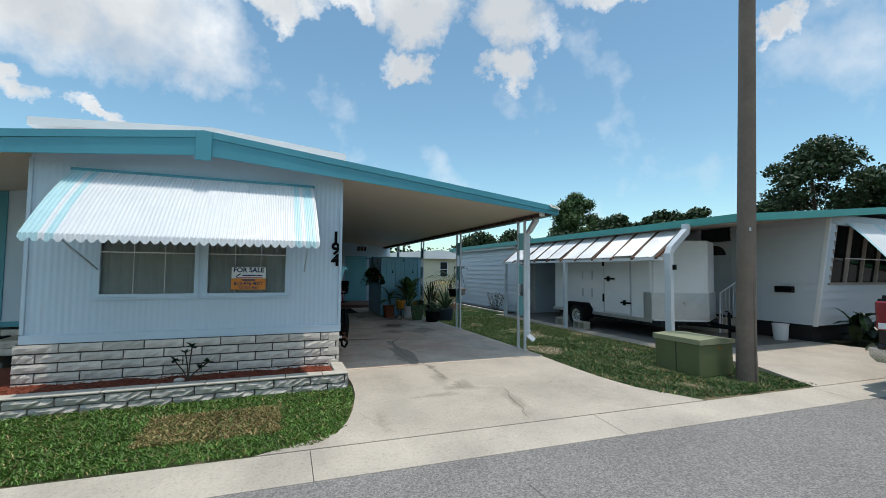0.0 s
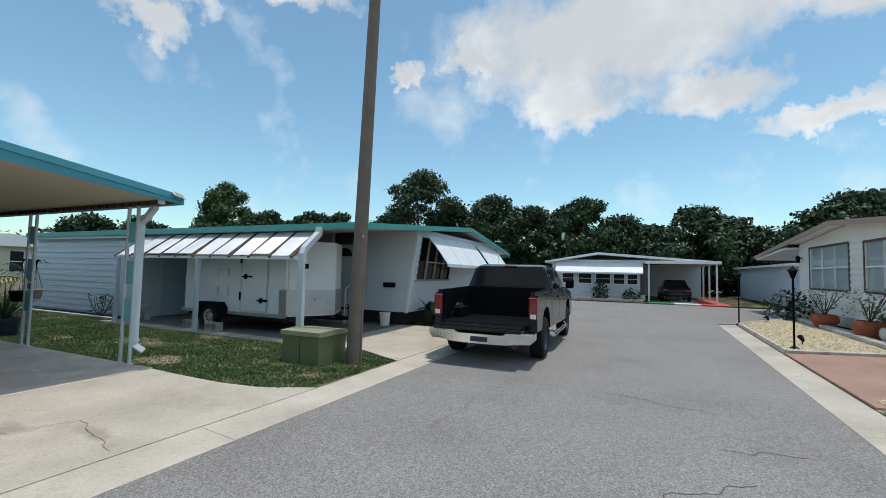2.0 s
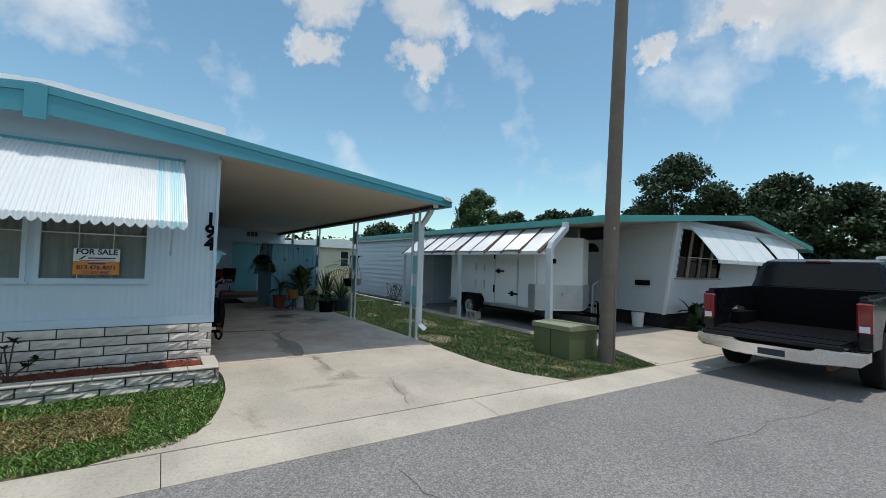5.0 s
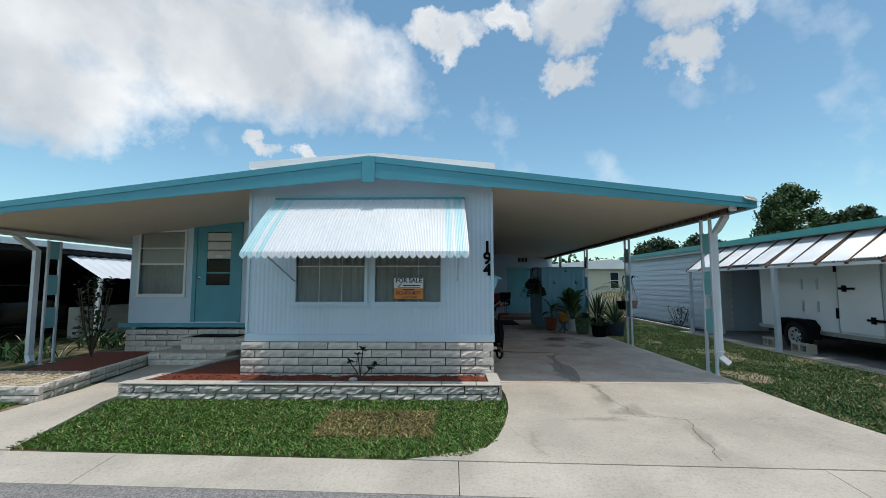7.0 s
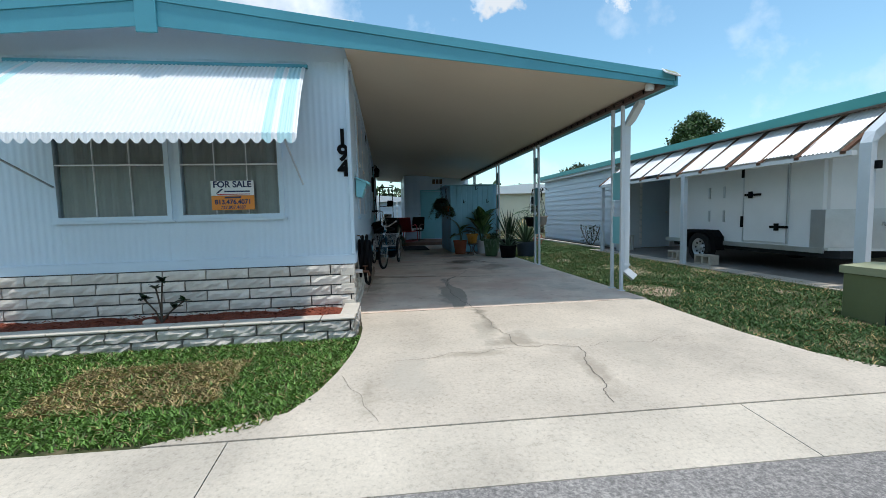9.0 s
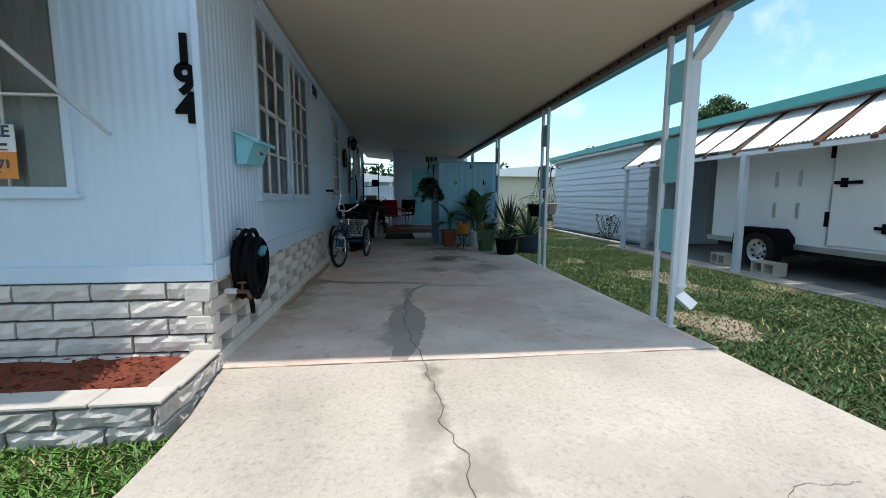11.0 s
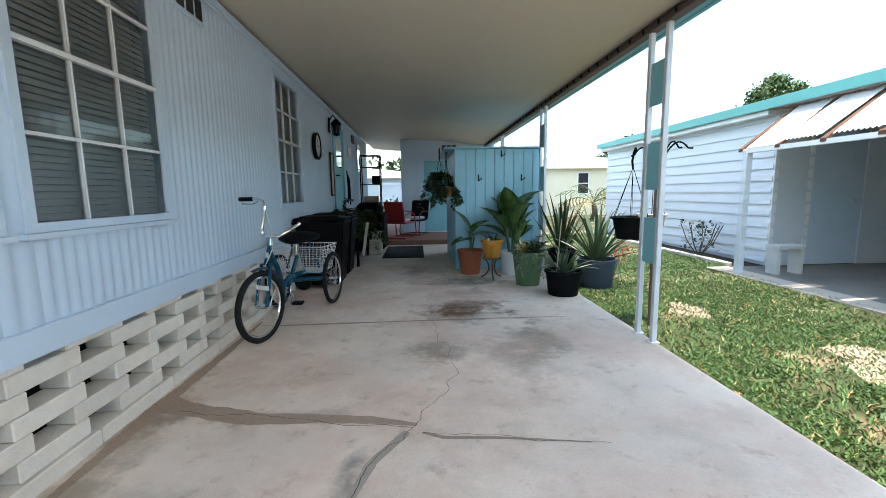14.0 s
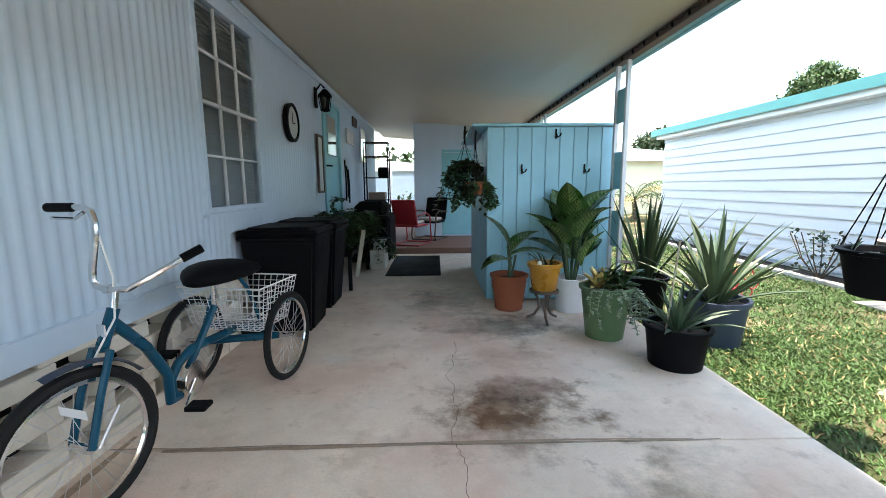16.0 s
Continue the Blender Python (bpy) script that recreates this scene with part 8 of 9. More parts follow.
    for s in (-1, 1):
        bm = B()
        box(bm, 3.98, s * 1.05 - 0.02, 1.36, 4.06, s * 1.05 + 0.02, 1.4)
        box(bm, 3.92, s * 1.14 - 0.1, 1.32, 4.06, s * 1.14 + 0.1, 1.55, 0.03)
        part("wing_mirror", bm, M_BLACK, t)
        bm = B()
        tube(bm, [(1.95, s * 0.93, 0.42), (2.05, s * 1.02, 0.36), (4.1, s * 1.02, 0.36), (4.2, s * 0.93, 0.42)], 0.045, 8)
        part("side_step", bm, M_CHROME, t)
        for x in (3.05,):
            bm = B()
            box(bm, x - 0.005, s * 1.0 - 0.003, 0.58, x + 0.005, s * 1.0 + 0.003, 1.3)
            part("door_seam", bm, M_BLACK, t)
        for x in (2.9, 3.75):
            bm = B()
            box(bm, x - 0.1, s * 1.015 - 0.015, 1.14, x + 0.06, s * 1.015 + 0.015, 1.17, 0.005)
            part("door_handle", bm, M_TRUCK, t)
        for x in (1.23, 4.78):
            w = thing("wheel", "", "")
            w.parent = t
            w.matrix_basis = pose(x, s * 0.87, 0.405)
            bm = B()
            lathe(bm, [(0.25, -0.13), (0.37, -0.13), (0.4, -0.1), (0.405, 0), (0.4, 0.1), (0.37, 0.13), (0.25, 0.13)], 32)
            part("tyre", bm, M_RUBBER, w, "", True, pose(0, 0, 0, 90, 0, 0))
            bm = B()
            lathe(bm, [(0, -0.07), (0.05, -0.08), (0.09, -0.05), (0.22, -0.07), (0.255, -0.12), (0.255, 0.12), (0.22, 0.07), (0.09, 0.05), (0.05, 0.08), (0, 0.07)], 24)
            part("rim", bm, M_SLATE, w, "", True, pose(0, 0, 0, 90, 0, 0))
    bm = B()
    box(bm, 0.4, -0.75, 0.42, 5.5, 0.75, 0.6)
    tube(bm, [(1.23, -0.85, 0.42), (1.23, 0.85, 0.42)], 0.07, 8)
    part("chassis", bm, M_DARK, t)
    return t


pickup()


def small_car(name, label, x, y, z, rz, color, sc=1.0, gf=0.85):
    """A rounded saloon facing +x."""
    t = thing(name, label, "car", at=(x, y, z), rz=rz)
    t.scale = (sc, sc, sc)
    bm = B()
    prof = [(-2.1, 0.35), (-2.15, 0.7), (-2.0, 0.88), (-1.3, 0.95), (0.75, 0.93), (1.8, 0.84), (2.1, 0.68), (2.15, 0.4), (1.75, 0.3), (-1.75, 0.3)]
    prism(bm, prof, "y", -0.86, 0.86)
    bmesh.ops.bevel(bm, geom=bm.edges[:], offset=0.13, segments=5, affect="EDGES")
    part("body", bm, color, t, smooth=True)
    GL = bpy.data.materials["dark_car_glass"]
    bm = B()
    lo = [bm.verts.new(p) for p in ((-1.5, -0.78, 0.93), (gf, -0.78, 0.93), (gf, 0.78, 0.93), (-1.5, 0.78, 0.93))]
    hi = [bm.verts.new(p) for p in ((-1.0, -0.6, 1.38), (gf - 0.75, -0.6, 1.38), (gf - 0.75, 0.6, 1.38), (-1.0, 0.6, 1.38))]
    for i in range(4):
        bm.faces.new((lo[i], lo[(i + 1) % 4], hi[(i + 1) % 4], hi[i]))
    part("glasshouse", bm, GL, t)
    bm = B()
    box(bm, -1.05, -0.63, 1.375, 0.15, 0.63, 1.42, 0.03)
    part("roof", bm, color, t)
    for s in (-1, 1):
        bm = B()
        box(bm, 2.02, s * 0.62 - 0.16, 0.5, 2.13, s * 0.62 + 0.16, 0.62, 0.03)
        part("headlight", bm, M_SLATE, t, "dark headlight glass")
        bm = B()
        box(bm, -2.17, s * 0.66 - 0.14, 0.66, -2.1, s * 0.66 + 0.14, 0.82, 0.02)
        part("tail_lamp", bm, M_TAIL, t)
        for x in (-1.3, 1.35):
            w = thing("wheel", "", "")
            w.parent = t
            w.matrix_basis = pose(x, s * 0.8, 0.31)
            bm = B()
            lathe(bm, [(0.19, -0.1), (0.29, -0.1), (0.31, -0.06), (0.31, 0.06), (0.29, 0.1), (0.19, 0.1)], 24)
            part("tyre", bm, M_RUBBER, w, "", True, pose(0, 0, 0, 90, 0, 0))
            bm = B()
            lathe(bm, [(0, -0.08), (0.19, -0.09), (0.19, 0.09), (0, 0.08)], 16)
            part("rim", bm, M_ALU, w, "", False, pose(0, 0, 0, 90, 0, 0))
    return t


small_car("parked_car", "pale green parked car with dark windscreen trim", -0.50, -1.60, -0.17, -3, M_CARG, 1.18, 1.6)
small_car("parked_car", "black car parked under the far carport", 33.5, -2.6, -0.1, 0, M_TRUCK)

# ---- house across the street ----
oh = thing("opposite_home", "cream-white lap-sided home with brown trim", "house")
OW = [(14.02, 17.2, 1.2, 2.7), (18.25, 21.5, 1.2, 2.75)]
OD = (-8.62, -7.72, 0.28, 2.5)
for a, b, c, d in wall_grid(13.2, 22.7, 0.3, 2.95, OW):
    bm = B()
    box(bm, a, -6.55, c, b, -6.452, d)
    lap_siding(part("street_wall", bm, M_CREAMW, oh), M_CREAMW, a, b, c, d, lambda u, o, z: (u, -6.45 + o, z), 0.2)
bm = B()
prism(bm, [(13.2, 2.95), (22.7, 2.95), (22.7, 3.02), (18.3, 3.4), (13.2, 3.02)], "y", -6.55, -6.45)
part("gable", bm, M_CREAMW, oh)
for a, b, c, d in wall_grid(-16, -6.56, 0.3, 3.2, [OD]):
    bm = B()
    box(bm, 13.202, a, c, 13.3, b, d)
    lap_siding(part("carport_wall", bm, M_CREAMW, oh), M_CREAMW, a, b, c, d, lambda u, o, z: (13.2 - o, u, z), 0.2)
bm = B()
box(bm, 13.15, -6.44, -0.05, 22.7, -6.40, 0.29)
for k in range(3):
    box(bm, 13.15, -6.396, -0.04 + 0.11 * k, 22.7, -6.385, 0.05 + 0.11 * k)
part("skirting", bm, M_CAP, oh)
bm = B()
box(bm, 13.1, -6.56, -0.02, 13.2, -6.36, 3.0, 0.01)
part("corner_post", bm, M_BROWN, oh)
bm = B()
box(bm, 22.6, -16, 0.3, 22.7, -6.56, 3.0)
box(bm, 13.3, -8.3, 0.3, 22.6, -8.2, 3.0)
part("inner_wall", bm, M_CURTAIN, oh)
for u0, u1, z0, z1 in OW:
    w = thing("window", "", "")
    w.parent = oh
    bm = B()
    for a, b, c, d in wall_grid(u0 - 0.07, u1 + 0.07, z0 - 0.07, z1 + 0.07, [(u0, u1, z0, z1)]):
        box(bm, a, -6.448, c, b, -6.41, d)
    part("trim", bm, M_BROWN, w)
    bm = B()
    for i in range(0, 4):
        u = u0 + (u1 - u0) * i / 3
        box(bm, u - 0.018, -6.5, z0, u + 0.018, -6.43, z1)
    box(bm, u0, -6.5, (z0 + z1) / 2 - 0.03, u1, -6.432, (z0 + z1) / 2 + 0.03)
    part("muntin", bm, M_WHITE, w)
    for i in range(3):
        a, b = u0 + (u1 - u0) * i / 3, u0 + (u1 - u0) * (i + 1) / 3
        bm = B()
        bm.faces.new([bm.verts.new((x, -6.47, z)) for x, z in ((a, z0), (b, z0), (b, z1), (a, z1))])
        ob = outward(part("pane", bm, M_GLASS, w), (0, 1, 0))
        ob.visible_shadow = False
    bm = B()
    box(bm, u0, -6.52, z0, u1, -6.5, z1)
    part("blind", bm, M_WHITE, w, "white drawn blind")
bm = B()
box(bm, 13.21, -8.6, 0.3, 13.25, -7.74, 2.48)
d = part("door", bm, M_DOORP, oh, "pale tan entry door")
bm = B()
box(bm, 13.2, -8.35, 1.65, 13.209, -8.0, 2.3)
part("door_window", bm, M_DARK, d)
bm = B()
bmesh.ops.create_uvsphere(bm, u_segments=8, v_segments=6, radius=0.04, matrix=Matrix.Translation((13.17, -8.5, 1.32)))
part("door_knob", bm, M_BROWN, d)
bm = B()
for a, b, c, dd in wall_grid(-8.74, -7.6, 0.28, 2.62, [(-8.6, -7.74, 0.28, 2.48)]):
    box(bm, 13.12, a, c, 13.18, b, dd)
part("door_trim", bm, M_BROWN, oh)
bm = B()
box(bm, 13.03, -7.25, 1.16, 13.17, -6.98, 1.5, 0.02)
part("mailbox", bm, M_BLACK, oh)
bm = B()
box(bm, 13.14, -6.9, 1.08, 13.17, -6.72, 1.4)
part("plaque", bm, M_TAN, oh)
letters("figure", "132", 0.2, M_BROWN, oh, pose(13.6, -6.42, 1.55, 90, 0, 180), 0.004)
for x, y in ((13.72, -6.38), (22.3, -6.38)):
    bm = B()
    lathe(bm, [(0, 0.3), (0.1, 0.2), (0.08, 0.18), (0.06, -0.02), (0, -0.04)], 10, (x, y + 0.1, 2.25))
    box(bm, x - 0.03, y - 0.06, 2.4, x + 0.03, y + 0.1, 2.45)
    part("wall_lamp", bm, M_BLACK, oh)
orf = thing("opposite_roof", "low gable roof with tan fascia across the street", "roof", kind="structure")
def o_z(x):
    return 3.52 - 0.085 * (18.3 - x) if x < 18.3 else 3.52 - 0.088 * (x - 18.3)
bm = B()
prism(bm, [(7.5, o_z(7.5)), (18.3, 3.52), (27.3, o_z(27.3)), (27.3, o_z(27.3) - 0.08), (18.3, 3.44), (7.5, o_z(7.5) - 0.08)], "y", -16, -5.95)
part("roof_deck", bm, M_ROOFW, orf)
bm = B()
for a, b in ((7.46, 18.3), (18.3, 27.3)):
    prism(bm, [(a, o_z(a) + 0.01), (b, o_z(b) + 0.01), (b, o_z(b) - 0.16), (a, o_z(a) - 0.16)], "y", -5.945, -5.9)
box(bm, 7.42, -16, o_z(7.46) - 0.14, 7.455, -5.9, o_z(7.46) + 0.008)
part("fascia", bm, M_ROSE, orf)
bm = B()
prism(bm, [(7.5, o_z(7.5) - 0.17), (13.18, o_z(13.18) - 0.17), (13.18, o_z(13.18) - 0.12), (7.5, o_z(7.5) - 0.12)], "y", -15.9, -5.96)
part("carport_ceiling", bm, M_WHITE, orf)
bm = B()
prism(bm, [(22.75, 2.9), (27.2, 2.6), (27.2, 2.5), (22.75, 2.8)], "y", -15, -5.96)
part("soffit", bm, M_WHITE, orf)
ob = thing("carport_post", "white carport post with a box downspout across the street", "post")
bm = B()
box(bm, 7.68, -6.12, -0.1, 7.8, -6.0, 1.86, 0.01)
part("post", bm, M_WHITE, ob)
bm = B()
box(bm, 7.5, -6.3, -0.1, 8.0, -5.85, -0.02, 0.01)
part("foot_pad", bm, M_CAP, ob)
bm = B()
tube(bm, [(8.46, -6.03, 2.58), (8.42, -6.03, 2.48), (7.74, -6.05, 1.86), (7.74, -6.06, 1.7)], 0.075, 4)
part("downspout", bm, M_WHITE, ob)
sa = thing("side_awning", "white ribbed awning along the opposite carport", "awning")
bm = B()
NS = 90
ra = [bm.verts.new((8.42, -6.1 - 8.0 * i / NS, 2.5 + (0.02 if i % 2 else 0))) for i in range(NS + 1)]
rb = [bm.verts.new((7.6, -6.1 - 8.0 * i / NS, 1.80 + (0.02 if i % 2 else 0))) for i in range(NS + 1)]
rc = [bm.verts.new((7.59, -6.1 - 8.0 * i / NS, 1.72)) for i in range(NS + 1)]
for r0, r1 in ((ra, rb), (rb, rc)):
    for i in range(NS):
        bm.faces.new((r0[i], r0[i + 1], r1[i + 1], r1[i]))
part("sheet", bm, M_WHITE, sa)
for y in (-10.0, -13.9):
    bm = B()
    box(bm, 7.66, y - 0.05, -0.1, 7.76, y + 0.05, 1.78)
    part("post", bm, M_WHITE, sa)
os_ = thing("entry_steps", "three white steps with rail to the tan door", "steps")
for k in range(3):
    bm = B()
    box(bm, 12.1 + 0.35 * k, -8.85, -0.08, 13.18, -7.5, 0.04 + 0.13 * k, 0.01)
    part("step", bm, M_WHITE, os_)
    bm = B()
    box(bm, 12.14 + 0.35 * k, -8.8, 0.042 + 0.13 * k, 12.42 + 0.35 * k, -7.55, 0.05 + 0.13 * k)
    part("tread_mat", bm, M_DARK, os_)
bm = B()
tube(bm, [(13.1, -8.95, 1.25), (12.1, -8.95, 0.75), (12.1, -8.95, -0.08)], 0.02, 6)
for k in range(5):
    tube(bm, [(12.3 + 0.18 * k, -8.95, 0.0), (12.3 + 0.18 * k, -8.95, 0.86 + 0.09 * k)], 0.01, 4)
part("handrail", bm, M_WHITE, os_)
bm = B()
tube(bm, [(13.0, -9.2 + 0.35 * k, 2.86 - 0.05 * (k % 2)) for k in range(7)], 0.01, 4)
solid("string_lights", bm, M_BLACK, "string of dark bulbs under the carport", "string lights")
bm = B()
lathe(bm, [(0, 0), (0.3, 0), (0.33, 0.14), (0.3, 0.14), (0.28, 0.03), (0, 0.03)], 24, (12.75, -6.85, -0.08))
solid("plastic_tub", bm, M_SIDING, "pale blue plastic tub beside the wall", "tub", smooth=True)


def clump(name, label, x, y, z, n, r, h, leaf, size, material, category="shrub", seed=1, group=""):
    rg = random.Random(seed)
    bm = B()
    for i in range(n):
        a, u = rg.uniform(0, 6.28), rg.random() ** 0.6
        p = (x + r * u * math.cos(a), y + r * u * math.sin(a), z + h * rg.random() * (1 - 0.5 * u * u))
        broad(bm, p, rg.uniform(0, 6.28), rg.uniform(10, 110), size * rg.uniform(0.6, 1.3), size * leaf, 40, 3)
    return solid(name, bm, material, label, category, group)


clump("dark_bush", "dark leafy bush beside the entry steps", 12.4, -7.25, -0.08, 260, 0.55, 0.75, 0.5, 0.2, M_LEAFD, seed=4)


def potted_bush(x, y, label, pm, r, h, n, seed, mat=M_SILVER, bh=0.75):
    t = pot_plant("potted_bush", label, x, y, -0.075, [(0, 0), (r * 0.6, 0), (r, h * 0.5), (r * 0.95, h * 0.85), (r * 0.8, h), (r * 0.7, h - 0.05)], pm, r * 0.7, h - 0.05, group="pots before the window")
    rg = random.Random(seed)
    bm = B()
    for k in range(9):
        a = rg.uniform(0, 6.28)
        tube(bm, [(0, 0, h - 0.06), (0.2 * math.cos(a), 0.2 * math.sin(a), h + bh * 0.4), (0.4 * math.cos(a), 0.4 * math.sin(a), h + bh * rg.uniform(0.6, 1))], 0.012, 5)
    part("trunk", bm, M_BARK, t)
    bm = B()
    for i in range(n):
        a, u = rg.uniform(0, 6.28), rg.random() ** 0.5
        broad(bm, (0.55 * u * math.cos(a), 0.55 * u * math.sin(a), h + 0.1 + bh * rg.random()), rg.uniform(0, 6.28), rg.uniform(20, 110), rg.uniform(0.06, 0.12), 0.07, 30, 3)
    part("foliage", bm, mat, t)
    return t


potted_bush(15.3, -5.75, "grey-leaved bush in a round terracotta pot", M_TERRA, 0.36, 0.5, 170, 5)
potted_bush(18.2, -5.75, "pale bush in a wide terracotta bowl", M_TERRA, 0.38, 0.45, 150, 6)
potted_bush(14.2, -5.8, "green plant in a grey pot by the wall", M_STONED, 0.3, 0.42, 80, 7, M_LEAFD, 0.35)
clump("dark_bush", "dark green bush at the end of the gravel bed", 21.2, -5.6, -0.08, 340, 0.8, 1.2, 0.5, 0.22, M_LEAFD, seed=9)
clump("broad_leaf_plant", "broad-leaved plant beside the bay wall", 11.5, 5.35, -0.05, 40, 0.45, 0.7, 0.45, 0.5, M_LEAFD, seed=12)


def lamp_post(x, y, h):
    t = thing("garden_lamp", "slim black garden lamp post on the gravel", "lamp post", "garden lamps", at=(x, y, -0.08))
    bm = B()
    tube(bm, [(0, 0, 0), (0, 0, h)], 0.022, 8)
    lathe(bm, [(0, 0), (0.09, 0), (0.09, 0.03), (0.03, 0.07), (0, 0.07)], 12)
    part("post", bm, M_BLACK, t)
    bm = B()
    lathe(bm, [(0.04, h), (0.09, h + 0.16), (0.12, h + 0.17), (0.02, h + 0.25), (0, h + 0.3)], 8)
    part("lantern", bm, M_BLACK, t)
    return t


lamp_post(12.15, -2.95 - 0.25, 1.62)
lamp_post(17.4, -3.2, 1.55)
for x, y in ((13.0, -3.6), (19.0, -4.4)):
    t = thing("ground_spotlight", "small black ground spotlight on a spike", "lamp", at=(x, y, -0.08))
    bm = B()
    tube(bm, [(0, 0, 0), (0, 0, 0.12)], 0.012, 6)
    part("spike", bm, M_BLACK, t)
    bm = B()
    tube(bm, [(-0.05, 0, 0.12), (0.08, 0.02, 0.2)], [0.035, 0.06], 10)
    part("head", bm, M_BLACK, t)
def pebbles(name, label, areas, n, r, z, material, seed):
    """Loose eight-sided stones scattered over quadrilaterals."""
    rs = np.random.default_rng(seed)
    V, Fc = [], []
    for i in range(n):
        q = areas[i % len(areas)]
        u, v = rs.random(2)
        p = [(1 - v) * ((1 - u) * q[0][k] + u * q[1][k]) + v * ((1 - u) * q[3][k] + u * q[2][k]) for k in (0, 1)]
        s, a = r * rs.uniform(0.5, 1.2), rs.uniform(0, 6.28)
        c, d = math.cos(a) * s, math.sin(a) * s
        k = len(V)
        V += [(p[0] + c, p[1] + d, z), (p[0] - d * 0.7, p[1] + c * 0.7, z + s * 0.1), (p[0] - c, p[1] - d, z), (p[0] + d * 0.7, p[1] - c * 0.7, z - s * 0.1), (p[0] + d * 0.1, p[1], z + s * 0.65)]
        Fc += [(k, k + 1, k + 4), (k + 1, k + 2, k + 4), (k + 2, k + 3, k + 4), (k + 3, k, k + 4)]
    me = bpy.data.meshes.new(name)
    me.from_pydata(V, [], Fc)
    me.materials.append(material)
    return tagged(new(name, me), label, "stones", kind="stuff")


M_PEBBLE = leaf_mat("pale_pebble", (0.66, 0.55, 0.40), vary=0.25, rough=0.85)
pebbles("gravel_stones", "loose tan and white stones of the gravel bed", [((11.7, -2.95), (17.5, -3.25), (20.5, -5.2), (12.4, -5.0))], 5200, 0.045, -0.07, M_PEBBLE, 1)
pebbles("gravel_stones", "strip of loose pale stones along the painted drive", [((7.15, -2.75), (7.6, -2.75), (7.75, -5.9), (7.25, -5.9))], 700, 0.035, -0.075, M_PEBBLE, 2)
# edging of the gravel and a low wall by the lawn
eg = thing("gravel_edging", "dark low edging round the gravel bed", "edging", kind="structure")
for a, b in (((11.5, right_in(11.5) - 0.05), (17.6, right_in(17.6) - 0.05)), ((11.5, right_in(11.5) - 0.05), (12.2, -5.1)), ((17.6, right_in(17.6) - 0.05), (22, -6.2))):
    bm = B()
    tube(bm, [(a[0], a[1], -0.05), (b[0], b[1], -0.05)], 0.05, 5)
    part("edge", bm, M_STONED, eg)
for k in range(14):
    bm = B()
    box(bm, -0.28, -0.12, 0, 0.28, 0.12, 0.12, 0.02, pose(13.5 + 0.6 * k, -5.35 - 0.04 * k, -0.08, 0, 0, rng.uniform(-6, 6)))
    part("flagstone", bm, M_STONED, eg)
gwl = thing("low_stone_wall", "low grey stone wall at the lawn edge", "garden wall", kind="structure")
for c in range(3):
    for k in range(6):
        bm = B()
        box(bm, 0, 0, 0, 0.4, 0.25, 0.12, 0.012, pose(5.4 + 0.41 * k * 0.1, -4.3 - 0.42 * k - 0.2 * (c % 2), -0.11 + 0.125 * c, 0, 0, -90))
        part("stone", bm, M_STONED, gwl)

# ---- far homes ----
fh = thing("far_home", "white home with long awning at the street's end", "house")
bm = B()
FWN = [(1.4, 2.35, 0.95, 1.65), (2.6, 3.5, 0.95, 1.65), (3.8, 4.6, 0.95, 1.65), (-0.3, 0.35, 0.95, 1.65), (0.5, 1.2, 0.95, 1.65)]
for a, b, c, d in wall_grid(-0.75, 5.3, 0.3, 2.6, FWN):
    box(bm, 31, a, c, 31.1, b, d)
box(bm, 31.1, 5.2, -0.1, 40, 5.3, 2.6)
box(bm, 31.1, -0.75, -0.1, 40, -0.65, 2.6)
part("wall", bm, M_VINYL, fh)
for a, b, c, d in FWN:
    w = thing("window", "", "")
    w.parent = fh
    bm = B()
    box(bm, 31.05, a, c, 31.06, b, d)
    part("pane", bm, M_DARK, w)
    bm = B()
    for q in wall_grid(a - 0.04, b + 0.04, c - 0.04, d + 0.04, [(a + 0.03, b - 0.03, c + 0.03, (c + d) / 2 - 0.02), (a + 0.03, b - 0.03, (c + d) / 2 + 0.02, d - 0.03)]):
        box(bm, 30.97, q[0], q[2], 30.996, q[1], q[3])
    part("window_frame", bm, M_WHITE, w)
bm = B()
box(bm, 30.99, -0.75, -0.1, 31.08, 5.3, 0.29)
part("skirting", bm, M_WHITE, fh)
bm = B()
prism(bm, [(5.75, 2.48), (2.2, 3.1), (-4.95, 2.53), (-4.95, 2.38), (2.2, 2.95), (5.75, 2.34)], "x", 30.5, 41)
part("roof", bm, M_ROOFW, fh)
bm = B()
box(bm, 30.42, -4.95, 2.36, 30.49, -0.7, 2.55)
part("gutter", bm, M_WHITE, fh)
bm = B()
prism(bm, [(30.9, 2.42), (29.95, 1.75), (29.95, 1.65), (30.98, 2.36)], "y", -0.6, 4.95)
part("awning", bm, M_WHITE, fh)
bm = B()
box(bm, 39, -5, -0.1, 39.1, -0.66, 2.5)
part("carport_back", bm, M_VINYL, fh)
for y, x in ((-4.75, 30.8), (-4.75, 33.5), (-4.75, 36), (-0.95, 30.7)):
    bm = B()
    box(bm, x - 0.05, y - 0.05, -0.12, x + 0.05, y + 0.05, 2.4)
    part("carport_post", bm, M_WHITE, fh)
bm = B()
box(bm, 30.94, -0.74, 0.3, 30.998, -0.45, 2.4)
part("red_panel", bm, M_BROWN, fh, "red-brown wall panel")
bm = B()
box(bm, 29.6, -0.6, -0.12, 30.1, 4.9, 0.02)
part("planter_edge", bm, M_STONED, fh)
clump("round_bush", "clipped dark bush before the far home", 30.2, 2.0, -0.1, 260, 0.55, 1.5, 0.5, 0.22, M_LEAFD, seed=20)
